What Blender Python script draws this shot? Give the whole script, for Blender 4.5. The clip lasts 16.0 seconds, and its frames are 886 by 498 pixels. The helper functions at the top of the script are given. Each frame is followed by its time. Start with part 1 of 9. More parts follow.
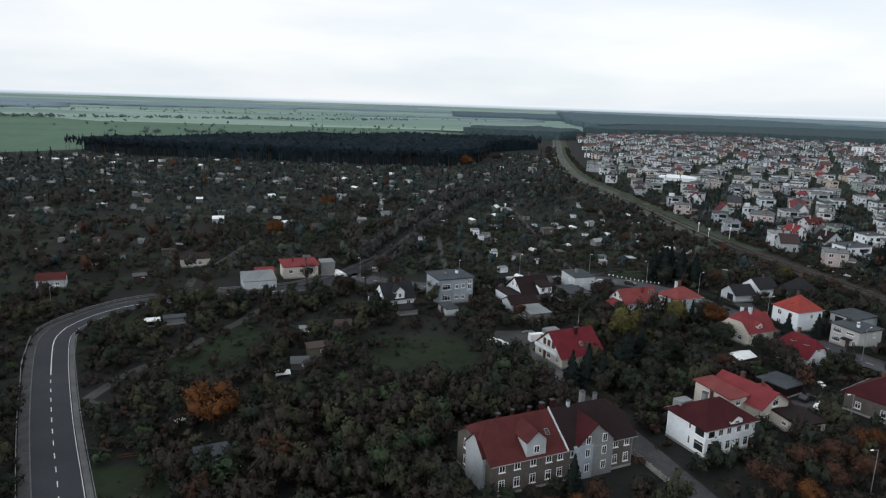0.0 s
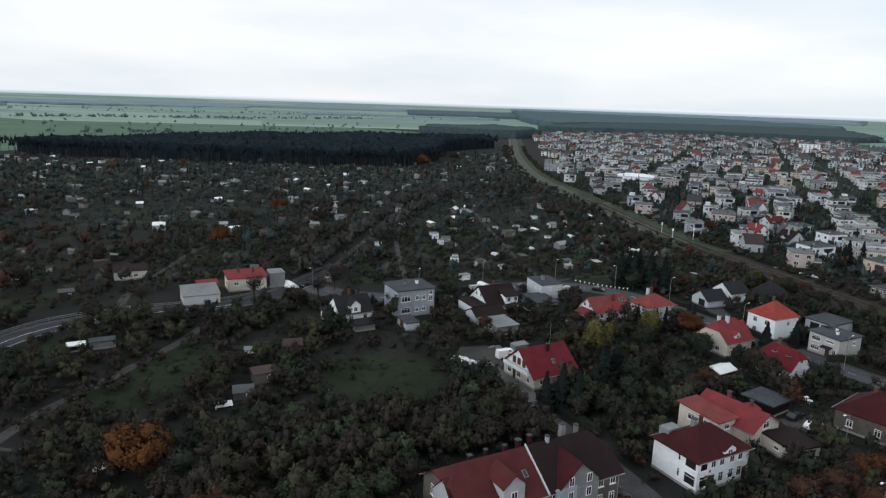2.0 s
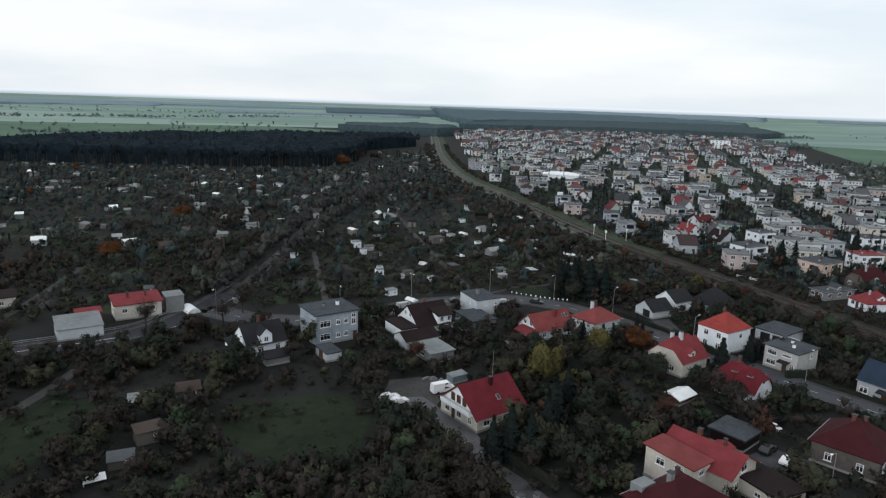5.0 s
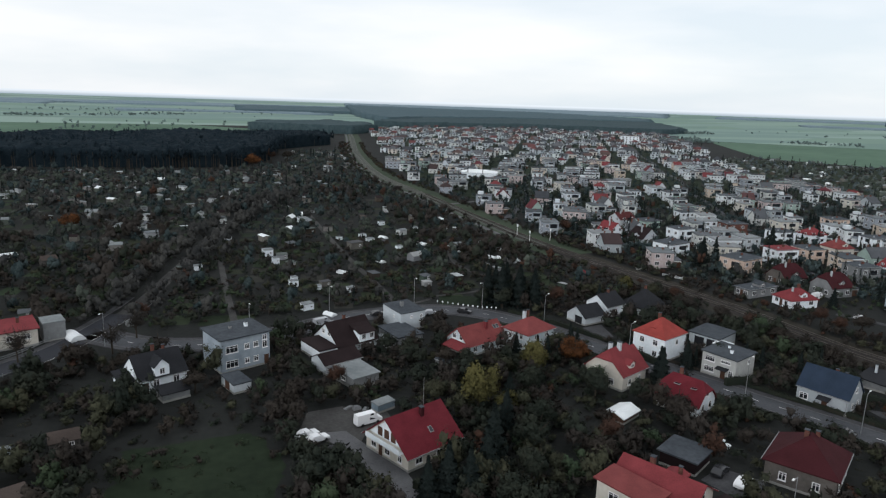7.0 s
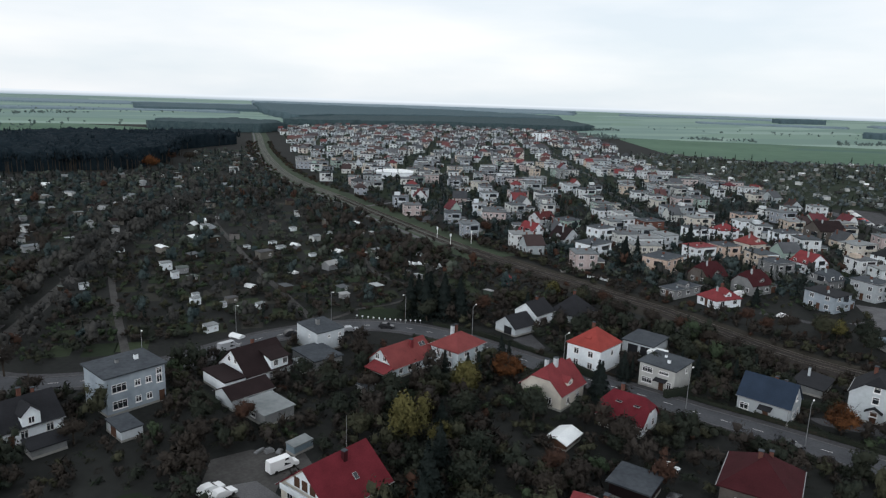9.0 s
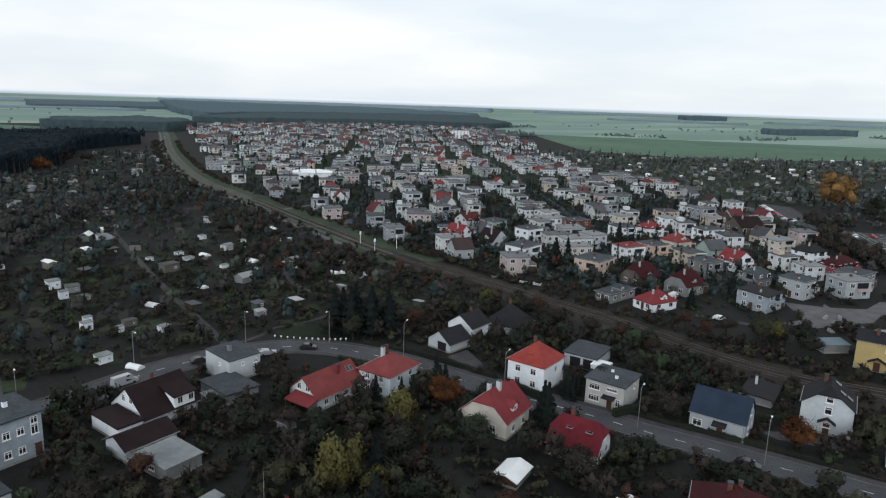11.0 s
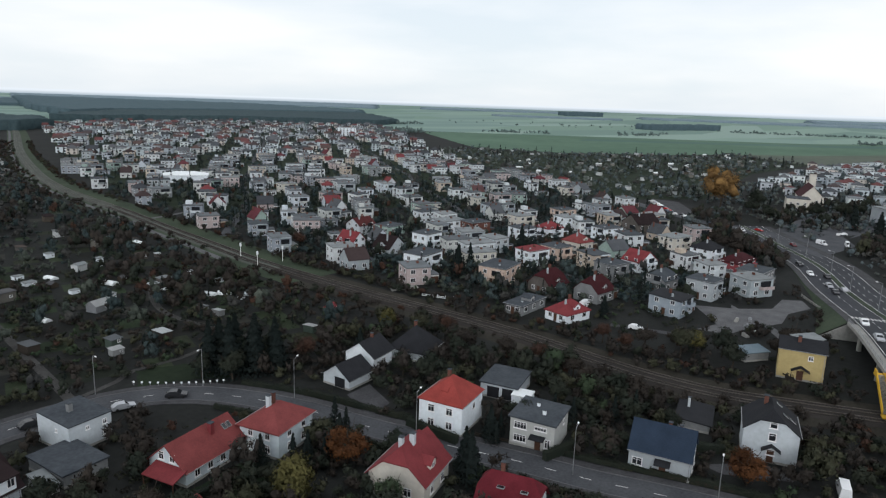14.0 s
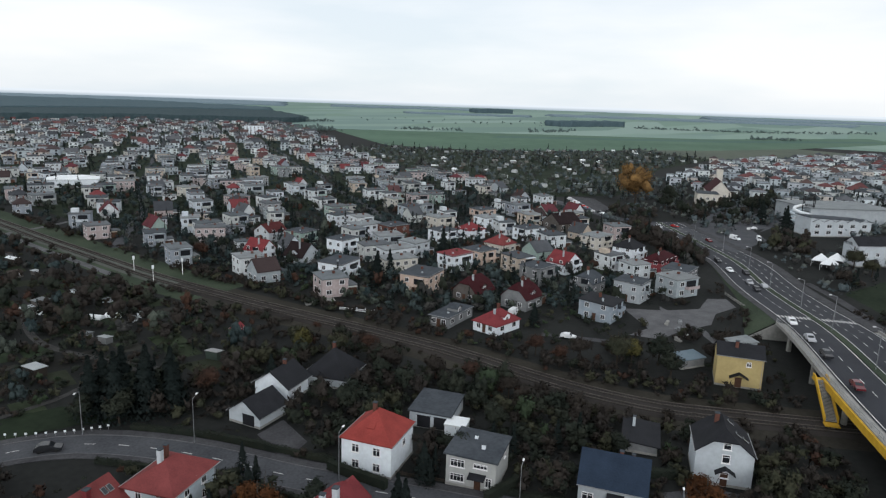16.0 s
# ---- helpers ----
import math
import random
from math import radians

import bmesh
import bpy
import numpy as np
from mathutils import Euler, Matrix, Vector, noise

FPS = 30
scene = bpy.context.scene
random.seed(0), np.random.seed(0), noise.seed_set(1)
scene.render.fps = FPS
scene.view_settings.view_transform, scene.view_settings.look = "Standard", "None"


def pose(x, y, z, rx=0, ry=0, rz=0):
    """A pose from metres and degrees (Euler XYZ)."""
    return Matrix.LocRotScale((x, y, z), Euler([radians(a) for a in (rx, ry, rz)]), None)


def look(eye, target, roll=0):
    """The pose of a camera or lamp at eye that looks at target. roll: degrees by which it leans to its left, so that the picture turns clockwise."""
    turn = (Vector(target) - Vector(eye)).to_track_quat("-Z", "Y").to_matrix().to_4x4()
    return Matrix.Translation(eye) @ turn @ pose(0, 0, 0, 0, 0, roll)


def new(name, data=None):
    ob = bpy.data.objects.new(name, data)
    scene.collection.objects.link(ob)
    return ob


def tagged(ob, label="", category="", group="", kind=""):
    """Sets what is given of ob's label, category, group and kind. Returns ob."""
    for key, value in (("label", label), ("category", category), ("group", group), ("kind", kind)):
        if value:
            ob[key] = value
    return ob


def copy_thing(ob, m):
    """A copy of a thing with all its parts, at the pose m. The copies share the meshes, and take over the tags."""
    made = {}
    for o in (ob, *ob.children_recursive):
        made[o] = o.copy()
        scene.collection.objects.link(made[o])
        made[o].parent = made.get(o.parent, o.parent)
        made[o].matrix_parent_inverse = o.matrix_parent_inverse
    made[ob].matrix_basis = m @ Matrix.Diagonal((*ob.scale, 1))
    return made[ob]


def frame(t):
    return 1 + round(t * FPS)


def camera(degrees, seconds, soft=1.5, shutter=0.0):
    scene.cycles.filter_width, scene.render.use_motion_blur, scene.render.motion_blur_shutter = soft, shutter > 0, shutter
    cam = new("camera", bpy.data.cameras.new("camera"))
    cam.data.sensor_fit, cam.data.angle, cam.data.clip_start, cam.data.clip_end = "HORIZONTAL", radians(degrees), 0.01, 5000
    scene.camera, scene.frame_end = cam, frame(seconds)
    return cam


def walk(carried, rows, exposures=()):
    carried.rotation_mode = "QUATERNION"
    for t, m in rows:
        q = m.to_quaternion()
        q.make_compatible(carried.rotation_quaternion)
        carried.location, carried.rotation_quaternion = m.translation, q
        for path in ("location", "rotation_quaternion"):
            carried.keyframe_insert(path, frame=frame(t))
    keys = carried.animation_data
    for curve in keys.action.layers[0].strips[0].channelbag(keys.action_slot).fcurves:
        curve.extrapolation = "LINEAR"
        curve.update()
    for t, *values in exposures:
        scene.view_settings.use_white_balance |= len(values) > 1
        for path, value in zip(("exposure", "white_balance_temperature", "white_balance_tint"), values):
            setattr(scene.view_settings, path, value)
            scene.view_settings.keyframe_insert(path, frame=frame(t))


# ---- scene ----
cam = camera(66.29, 16.0, soft=1.25)
walk(cam, [
    (0.0, look((-2.96, 0.44, 61.23), (6.13, 97.76, 40.15), 1.93)),
    (0.5, look((-2.85, 4.00, 61.24), (7.69, 101.18, 40.16), 1.92)),
    (1.0, look((-2.74, 7.62, 61.17), (9.33, 104.63, 40.09), 1.91)),
    (1.5, look((-2.42, 11.53, 61.06), (11.29, 108.32, 39.99), 1.93)),
    (2.0, look((-2.22, 15.40, 60.99), (13.21, 111.93, 39.89), 1.91)),
    (2.5, look((-1.94, 19.22, 60.89), (15.12, 115.47, 39.81), 1.89)),
    (3.0, look((-1.57, 22.99, 60.89), (17.15, 118.93, 39.79), 1.90)),
    (3.5, look((-0.99, 26.67, 60.79), (19.67, 122.22, 39.73), 1.89)),
    (6.0, look((2.86, 45.30, 60.68), (34.41, 137.82, 39.60), 1.87)),
    (6.5, look((3.72, 48.91, 60.73), (38.46, 140.28, 39.65), 1.85)),
    (7.0, look((4.73, 52.67, 60.65), (42.59, 142.79, 39.56), 1.87)),
    (7.5, look((5.77, 56.29, 60.64), (46.61, 145.10, 39.56), 1.89)),
    (8.0, look((6.92, 59.74, 60.73), (50.53, 147.23, 39.67), 1.88)),
    (8.5, look((8.13, 63.26, 60.77), (54.53, 149.31, 39.70), 1.92)),
    (9.0, look((9.47, 66.63, 60.81), (58.53, 151.19, 39.75), 1.88)),
    (11.5, look((17.97, 84.02, 60.69), (78.87, 160.49, 39.63), 1.90)),
    (12.0, look((20.10, 87.24, 60.56), (82.96, 162.10, 39.51), 1.90)),
    (12.5, look((22.20, 90.38, 60.56), (86.89, 163.67, 39.49), 1.91)),
    (13.0, look((24.36, 93.39, 60.55), (91.04, 164.88, 39.50), 1.90)),
    (13.5, look((26.64, 96.55, 60.50), (95.42, 166.03, 39.45), 1.93)),
    (14.0, look((29.00, 99.67, 60.60), (99.84, 167.04, 39.54), 1.94)),
    (14.5, look((31.57, 102.73, 60.58), (104.41, 167.94, 39.52), 1.92)),
    (15.0, look((34.02, 105.52, 60.60), (109.04, 168.20, 39.54), 1.92)),
    (15.5, look((36.58, 108.27, 60.60), (113.63, 168.44, 39.53), 1.93)),
    (16.0, look((39.35, 110.98, 60.54), (118.21, 168.75, 39.49), 1.91)),
], exposures=[(0.0, 0.0, 6160, 10), (16.0, 0.0, 6160, 10)])

# ---- sky and sun: bright even overcast ----
world = bpy.data.worlds.new("overcast")
scene.world = world
world.use_nodes = True
wn, wl = world.node_tree.nodes, world.node_tree.links
bg = wn["Background"]
sky = wn.new("ShaderNodeTexSky")
sky.sky_type, sky.sun_disc = "NISHITA", False
sky.sun_elevation, sky.sun_rotation = radians(19), radians(235)
sky_dim = wn.new("ShaderNodeMix")
sky_dim.data_type, sky_dim.blend_type = "RGBA", "MULTIPLY"
sky_dim.inputs[0].default_value = 1.0
sky_dim.inputs[7].default_value = (0.10, 0.10, 0.10, 1)
wl.new(sky.outputs[0], sky_dim.inputs[6])
wc = wn.new("ShaderNodeTexCoord")
wm = wn.new("ShaderNodeMapping")
wm.inputs["Scale"].default_value = (1.0, 1.0, 5.0)
wl.new(wc.outputs["Generated"], wm.inputs[0])
wz = wn.new("ShaderNodeTexNoise")
wz.inputs["Scale"].default_value, wz.inputs["Detail"].default_value = 1.9, 5
wl.new(wm.outputs[0], wz.inputs[0])
wr = wn.new("ShaderNodeValToRGB")
wr.color_ramp.elements[0].position, wr.color_ramp.elements[0].color = 0.36, (0.86, 0.91, 0.93, 1)
wr.color_ramp.elements[1].position, wr.color_ramp.elements[1].color = 0.60, (1.08, 1.06, 1.03, 1)
wl.new(wz.outputs[0], wr.inputs[0])
wx = wn.new("ShaderNodeMix")
wx.data_type = "RGBA"
wx.inputs[0].default_value = 0.9
wl.new(sky_dim.outputs[2], wx.inputs[6])
wl.new(wr.outputs[0], wx.inputs[7])
wl.new(wx.outputs[2], bg.inputs[0])
bg.inputs[1].default_value = 1.0

sun = new("sun", bpy.data.lights.new("sun", "SUN"))
sun.data.energy, sun.data.angle, sun.data.color = 1.1, radians(30), (1.0, 0.99, 0.97)
sun.matrix_world = look((-136, -95, 57), (0, 0, 0))


# ---- materials ----
def nodes_of(name):
    m = bpy.data.materials.new(name)
    m.use_nodes = True
    return m, m.node_tree.nodes, m.node_tree.links, m.node_tree.nodes["Principled BSDF"]


def rgba(c):
    return (c[0], c[1], c[2], 1)


def surface(name, dark, light, grain=4.0, patch=0.25, rough=0.9, bump=0.15, spec=0.06, palette=None, island=0.0, metal=0.0, courses=0.0, sway=0.25):
    """Two scales of noise between a dark and a light tone; palette tints by object; island varies by loose piece; courses: rows per metre of height."""
    m, n, k, b = nodes_of(name)
    geo = n.new("ShaderNodeNewGeometry")
    na = n.new("ShaderNodeTexNoise")
    na.inputs["Scale"].default_value, na.inputs["Detail"].default_value = grain, 4
    nb = n.new("ShaderNodeTexNoise")
    nb.inputs["Scale"].default_value, nb.inputs["Detail"].default_value = patch, 3
    k.new(geo.outputs["Position"], na.inputs[0])
    k.new(geo.outputs["Position"], nb.inputs[0])
    av = n.new("ShaderNodeMath")
    av.operation = "MULTIPLY_ADD"
    av.inputs[1].default_value = 0.45
    k.new(na.outputs[0], av.inputs[0])
    half = n.new("ShaderNodeMath")
    half.operation = "MULTIPLY"
    half.inputs[1].default_value = 0.55
    k.new(nb.outputs[0], half.inputs[0])
    k.new(half.outputs[0], av.inputs[2])
    fac = av.outputs[0]
    if island:
        il = n.new("ShaderNodeMath")
        il.operation = "MULTIPLY_ADD"
        il.inputs[1].default_value, il.inputs[2].default_value = island, -island / 2
        k.new(geo.outputs["Random Per Island"], il.inputs[0])
        ad = n.new("ShaderNodeMath")
        ad.operation = "ADD"
        k.new(fac, ad.inputs[0])
        k.new(il.outputs[0], ad.inputs[1])
        fac = ad.outputs[0]
    ramp = n.new("ShaderNodeValToRGB")
    ramp.color_ramp.elements[0].position, ramp.color_ramp.elements[0].color = 0.32, rgba(dark)
    ramp.color_ramp.elements[1].position, ramp.color_ramp.elements[1].color = 0.68, rgba(light)
    k.new(fac, ramp.inputs[0])
    out = ramp.outputs[0]
    if palette:
        pr = n.new("ShaderNodeValToRGB")
        pr.color_ramp.interpolation = "CONSTANT"
        while len(pr.color_ramp.elements) < len(palette):
            pr.color_ramp.elements.new(0.99)
        for i, c in enumerate(palette):
            pr.color_ramp.elements[i].position, pr.color_ramp.elements[i].color = i / len(palette), rgba(c)
        if island:
            k.new(geo.outputs["Random Per Island"], pr.inputs[0])
        else:
            oi = n.new("ShaderNodeObjectInfo")
            k.new(oi.outputs["Random"], pr.inputs[0])
        mx = n.new("ShaderNodeMix")
        mx.data_type, mx.blend_type = "RGBA", "MULTIPLY"
        mx.inputs[0].default_value = 1.0
        k.new(out, mx.inputs[6])
        k.new(pr.outputs[0], mx.inputs[7])
        out = mx.outputs[2]
    k.new(out, b.inputs["Base Color"])
    b.inputs["Roughness"].default_value, b.inputs["Specular IOR Level"].default_value, b.inputs["Metallic"].default_value = rough, spec, metal
    if bump:
        bp = n.new("ShaderNodeBump")
        bp.inputs["Strength"].default_value, bp.inputs["Distance"].default_value = bump, 0.05
        if courses:
            wv = n.new("ShaderNodeTexWave")
            wv.bands_direction, wv.wave_profile = "Z", "SAW"
            wv.inputs["Scale"].default_value, wv.inputs["Distortion"].default_value = courses, 0.4
            k.new(geo.outputs["Position"], wv.inputs[0])
            k.new(wv.outputs[0], bp.inputs["Height"])
        else:
            k.new(na.outputs[0], bp.inputs["Height"])
        k.new(bp.outputs[0], b.inputs["Normal"])
    return m


def plaster(name, c, dirt=0.78):
    return surface(name, tuple(v * dirt for v in c), c, grain=1.6, patch=0.35, rough=0.9, bump=0.08)


def tiles(name, c):
    return surface(name, tuple(v * 0.62 for v in c), c, grain=5.0, patch=0.4, rough=0.75, bump=0.5, courses=1.1)


def leaves(name, dark, light, island=0.07, relief=0.55):
    """Foliage: tone changes from crown to crown, from clump to clump and leaf to leaf, with a leafy relief."""
    m, n, k, b = nodes_of(name)
    geo = n.new("ShaderNodeNewGeometry")
    total = None
    fine = None
    for scale, weight, detail in ((0.14, 0.42, 2), (1.1, 0.33, 3), (4.5, 0.25, 2)):
        t = n.new("ShaderNodeTexNoise")
        t.inputs["Scale"].default_value, t.inputs["Detail"].default_value = scale, detail
        k.new(geo.outputs["Position"], t.inputs[0])
        w = n.new("ShaderNodeMath")
        w.operation = "MULTIPLY_ADD"
        w.inputs[1].default_value, w.inputs[2].default_value = weight, 0.0
        k.new(t.outputs[0], w.inputs[0])
        if total:
            k.new(total, w.inputs[2])
        total, fine = w.outputs[0], t.outputs[0]
    il = n.new("ShaderNodeMath")
    il.operation = "MULTIPLY_ADD"
    il.inputs[1].default_value = island
    k.new(geo.outputs["Random Per Island"], il.inputs[0])
    k.new(total, il.inputs[2])
    ramp = n.new("ShaderNodeValToRGB")
    ramp.color_ramp.elements[0].position, ramp.color_ramp.elements[0].color = 0.40 + island * 0.4, rgba(dark)
    ramp.color_ramp.elements[1].position, ramp.color_ramp.elements[1].color = 0.62 + island * 0.6, rgba(light)
    k.new(il.outputs[0], ramp.inputs[0])
    k.new(ramp.outputs[0], b.inputs["Base Color"])
    b.inputs["Roughness"].default_value, b.inputs["Specular IOR Level"].default_value = 0.85, 0.03
    if relief:
        bp = n.new("ShaderNodeBump")
        bp.inputs["Strength"].default_value, bp.inputs["Distance"].default_value = relief, 0.3
        k.new(fine, bp.inputs["Height"])
        k.new(bp.outputs[0], b.inputs["Normal"])
    return m


M = {
    "soil": surface("garden_ground", (0.0135, 0.0142, 0.0140), (0.025, 0.0265, 0.025), grain=0.7, patch=0.045, bump=0.3),
    "grass": surface("lawn", (0.011, 0.0165, 0.010), (0.024, 0.034, 0.020), grain=0.6, patch=0.08, bump=0.3),
    "field": surface("green_field", (0.064, 0.112, 0.078), (0.100, 0.160, 0.112), grain=0.05, patch=0.006, bump=0.1),
    "field_teal": surface("winter_crop", (0.060, 0.108, 0.092), (0.080, 0.134, 0.112), grain=0.05, patch=0.006, bump=0.1),
    "stubble": surface("stubble", (0.070, 0.085, 0.068), (0.105, 0.118, 0.092), grain=0.08, patch=0.01, bump=0.1),
    "asphalt": surface("asphalt", (0.027, 0.029, 0.035), (0.042, 0.044, 0.051), grain=3.0, patch=0.12, rough=0.7, bump=0.1),
    "asphalt_old": surface("worn_asphalt", (0.042, 0.044, 0.050), (0.082, 0.085, 0.092), grain=2.0, patch=0.15, rough=0.75, bump=0.1),
    "paving": surface("concrete_paving", (0.038, 0.038, 0.041), (0.078, 0.078, 0.082), grain=2.5, patch=0.3, bump=0.15),
    "kerb": surface("concrete_kerb", (0.07, 0.07, 0.074), (0.14, 0.14, 0.145), grain=4.0, bump=0.1),
    "dirt": surface("dirt_path", (0.040, 0.039, 0.038), (0.078, 0.076, 0.074), grain=1.5, patch=0.2, bump=0.3),
    "ballast": surface("rail_ballast", (0.022, 0.020, 0.019), (0.046, 0.041, 0.038), grain=6.0, patch=0.08, bump=0.5),
    "verge": surface("dry_grass_verge", (0.026, 0.037, 0.025), (0.060, 0.076, 0.050), grain=1.5, patch=0.06, bump=0.3),
    "weeds": surface("withered_weeds", (0.021, 0.020, 0.017), (0.046, 0.042, 0.034), grain=1.2, patch=0.07, bump=0.4),
    "gravel": surface("weathered_gravel", (0.056, 0.061, 0.053), (0.104, 0.111, 0.098), grain=5.0, patch=0.07, bump=0.4),
    "rail": surface("rusty_rail", (0.085, 0.072, 0.062), (0.17, 0.15, 0.135), rough=0.5, metal=0.6, bump=0.0),
    "sleeper": surface("sleeper", (0.03, 0.027, 0.025), (0.065, 0.06, 0.056), bump=0.1),
    "mark": surface("road_paint", (0.45, 0.45, 0.44), (0.75, 0.75, 0.73), grain=3.0, bump=0.0),
    "white": plaster("white_render", (0.79, 0.84, 0.88)),
    "offwhite": plaster("offwhite_render", (0.50, 0.54, 0.57)),
    "cream": plaster("cream_render", (0.60, 0.565, 0.50)),
    "grey": plaster("grey_render", (0.22, 0.228, 0.232), 0.65),
    "paleblue": plaster("pale_blue_render", (0.55, 0.62, 0.66)),
    "blockblue": surface("stained_blue_grey_render", (0.19, 0.225, 0.26), (0.34, 0.385, 0.425), grain=0.7, patch=0.22, rough=0.9, bump=0.08),
    "beige": plaster("beige_grey_render", (0.43, 0.435, 0.42)),
    "mint": plaster("mint_render", (0.34, 0.45, 0.40)),
    "lightgrey": plaster("light_grey_render", (0.38, 0.41, 0.43)),
    "yellow": plaster("yellow_render", (0.46, 0.365, 0.17)),
    "brownwall": plaster("weathered_brown_render", (0.128, 0.116, 0.106), 0.6),
    "peach": plaster("peach_render", (0.58, 0.45, 0.37)),
    "redwall": plaster("red_render", (0.30, 0.075, 0.085)),
    "brick": surface("brick", (0.085, 0.040, 0.032), (0.16, 0.075, 0.058), grain=5.0, bump=0.3, courses=2.0),
    "t_orange": tiles("orange_red_tiles", (0.29, 0.056, 0.048)),
    "t_red": tiles("red_tiles", (0.200, 0.042, 0.047)),
    "t_brownred": tiles("brown_red_tiles", (0.088, 0.026, 0.026)),
    "t_maroon": tiles("maroon_tiles", (0.052, 0.014, 0.017)),
    "t_salmon": tiles("salmon_tiles", (0.205, 0.055, 0.054)),
    "t_crimson": tiles("crimson_tiles", (0.135, 0.021, 0.029)),
    "t_dark": tiles("dark_slate_roof", (0.026, 0.027, 0.031)),
    "t_brown": tiles("dark_brown_roof", (0.024, 0.016, 0.017)),
    "t_blue": tiles("blue_grey_roof", (0.028, 0.042, 0.068)),
    "felt": surface("roofing_felt", (0.036, 0.042, 0.050), (0.070, 0.078, 0.088), grain=1.5, patch=0.3, rough=0.8, bump=0.1),
    "felt_light": surface("grey_roof_sheet", (0.13, 0.145, 0.15), (0.22, 0.235, 0.24), grain=1.0, patch=0.2, rough=0.6, bump=0.1),
    "felt_mid": surface("grey_flat_roofs", (0.11, 0.125, 0.135), (0.20, 0.215, 0.225), grain=0.6, patch=0.05, rough=0.7, bump=0.0),
    "frame": surface("white_window_frame", (0.66, 0.66, 0.66), (0.80, 0.80, 0.80), bump=0.0, rough=0.5),
    "gutter": surface("painted_gutter", (0.16, 0.165, 0.17), (0.30, 0.305, 0.31), bump=0.0, rough=0.5),
    "wood": surface("brown_wood", (0.05, 0.028, 0.020), (0.10, 0.055, 0.038), grain=3.0, bump=0.2),
    "metal": surface("galvanised_steel", (0.22, 0.23, 0.24), (0.34, 0.35, 0.36), metal=0.6, rough=0.5, bump=0.0),
    "bluebox": surface("blue_grey_sheet", (0.10, 0.14, 0.17), (0.17, 0.21, 0.24), bump=0.0),
    "bridgeyellow": surface("yellow_bridge_paint", (0.46, 0.27, 0.03), (0.62, 0.38, 0.04), grain=1.0, bump=0.0, rough=0.6),
    "concrete": surface("concrete", (0.20, 0.20, 0.19), (0.34, 0.33, 0.31), grain=1.5, patch=0.2, bump=0.1),
    "tarp": surface("white_tarpaulin", (0.62, 0.65, 0.66), (0.82, 0.84, 0.85), rough=0.5, bump=0.0),
    "bark": surface("bark", (0.025, 0.020, 0.016), (0.06, 0.050, 0.040), bump=0.3),
    "l_dark": leaves("dark_green_leaves", (0.02135, 0.02732, 0.02221), (0.03297, 0.03614, 0.02649)),
    "l_green": leaves("green_leaves", (0.03272, 0.04872, 0.02979), (0.04812, 0.06223, 0.03652)),
    "l_brown": leaves("brown_leaves", (0.02874, 0.02547, 0.02334), (0.04337, 0.0365, 0.03011)),
    "l_olive": leaves("olive_leaves", (0.03441, 0.03827, 0.02637), (0.05684, 0.05587, 0.03543)),
    "l_orange": leaves("orange_leaves", (0.04392, 0.0212, 0.01218), (0.1403, 0.0612, 0.02482)),
    "l_yellow": leaves("yellow_leaves", (0.0440, 0.0430, 0.0185), (0.126, 0.113, 0.0430)),
    "l_rust": leaves("rust_leaves", (0.0431, 0.02762, 0.0227), (0.06746, 0.0365, 0.02522)),
    "needles": leaves("conifer_needles", (0.0110, 0.0160, 0.0155), (0.0200, 0.0255, 0.0235)),
    # lifted, bluish leaf tones: distance haze painted into the far gardens
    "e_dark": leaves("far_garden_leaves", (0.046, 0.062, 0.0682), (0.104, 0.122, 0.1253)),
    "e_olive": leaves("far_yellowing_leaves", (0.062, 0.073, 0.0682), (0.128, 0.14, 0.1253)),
    "pine": leaves("pine_needles", (0.0065, 0.0115, 0.016), (0.016, 0.025, 0.0313)),
    # paler, bluer copies of the garden leaves, with distance haze in the colour
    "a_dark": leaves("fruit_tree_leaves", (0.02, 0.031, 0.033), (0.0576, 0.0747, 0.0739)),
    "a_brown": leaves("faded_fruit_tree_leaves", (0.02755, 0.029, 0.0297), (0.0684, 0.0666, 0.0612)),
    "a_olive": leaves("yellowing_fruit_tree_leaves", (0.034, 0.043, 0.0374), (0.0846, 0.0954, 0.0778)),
    "twigs": leaves("bare_twigs", (0.03156, 0.02833, 0.02619), (0.04497, 0.03898, 0.03417)),
    "l_gold": leaves("golden_leaves", (0.09516, 0.05712, 0.02632), (0.243, 0.144, 0.05346)),
    # blue-grey tones put distance haze into the woods and tree rows
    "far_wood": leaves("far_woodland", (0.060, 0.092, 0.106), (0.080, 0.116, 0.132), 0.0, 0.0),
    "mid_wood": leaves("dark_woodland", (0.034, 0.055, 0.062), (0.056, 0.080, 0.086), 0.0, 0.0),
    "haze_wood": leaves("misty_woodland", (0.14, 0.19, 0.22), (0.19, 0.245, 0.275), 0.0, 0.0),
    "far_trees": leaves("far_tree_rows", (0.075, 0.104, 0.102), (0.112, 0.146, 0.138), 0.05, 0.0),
}
# wall palette cooled towards blue to paint the haze over the town
M["town_wall"] = surface("town_render", (0.74, 0.74, 0.74), (1, 1, 1), grain=1.2, patch=0.3, bump=0.05, palette=[
    (0.65, 0.68, 0.69), (0.42, 0.47, 0.50), (0.53, 0.55, 0.53), (0.29, 0.32, 0.36), (0.65, 0.68, 0.69), (0.37, 0.41, 0.43), (0.57, 0.62, 0.67), (0.53, 0.45, 0.37), (0.32, 0.41, 0.37), (0.61, 0.65, 0.68), (0.26, 0.28, 0.29), (0.55, 0.53, 0.47), (0.45, 0.38, 0.37), (0.63, 0.67, 0.69)])
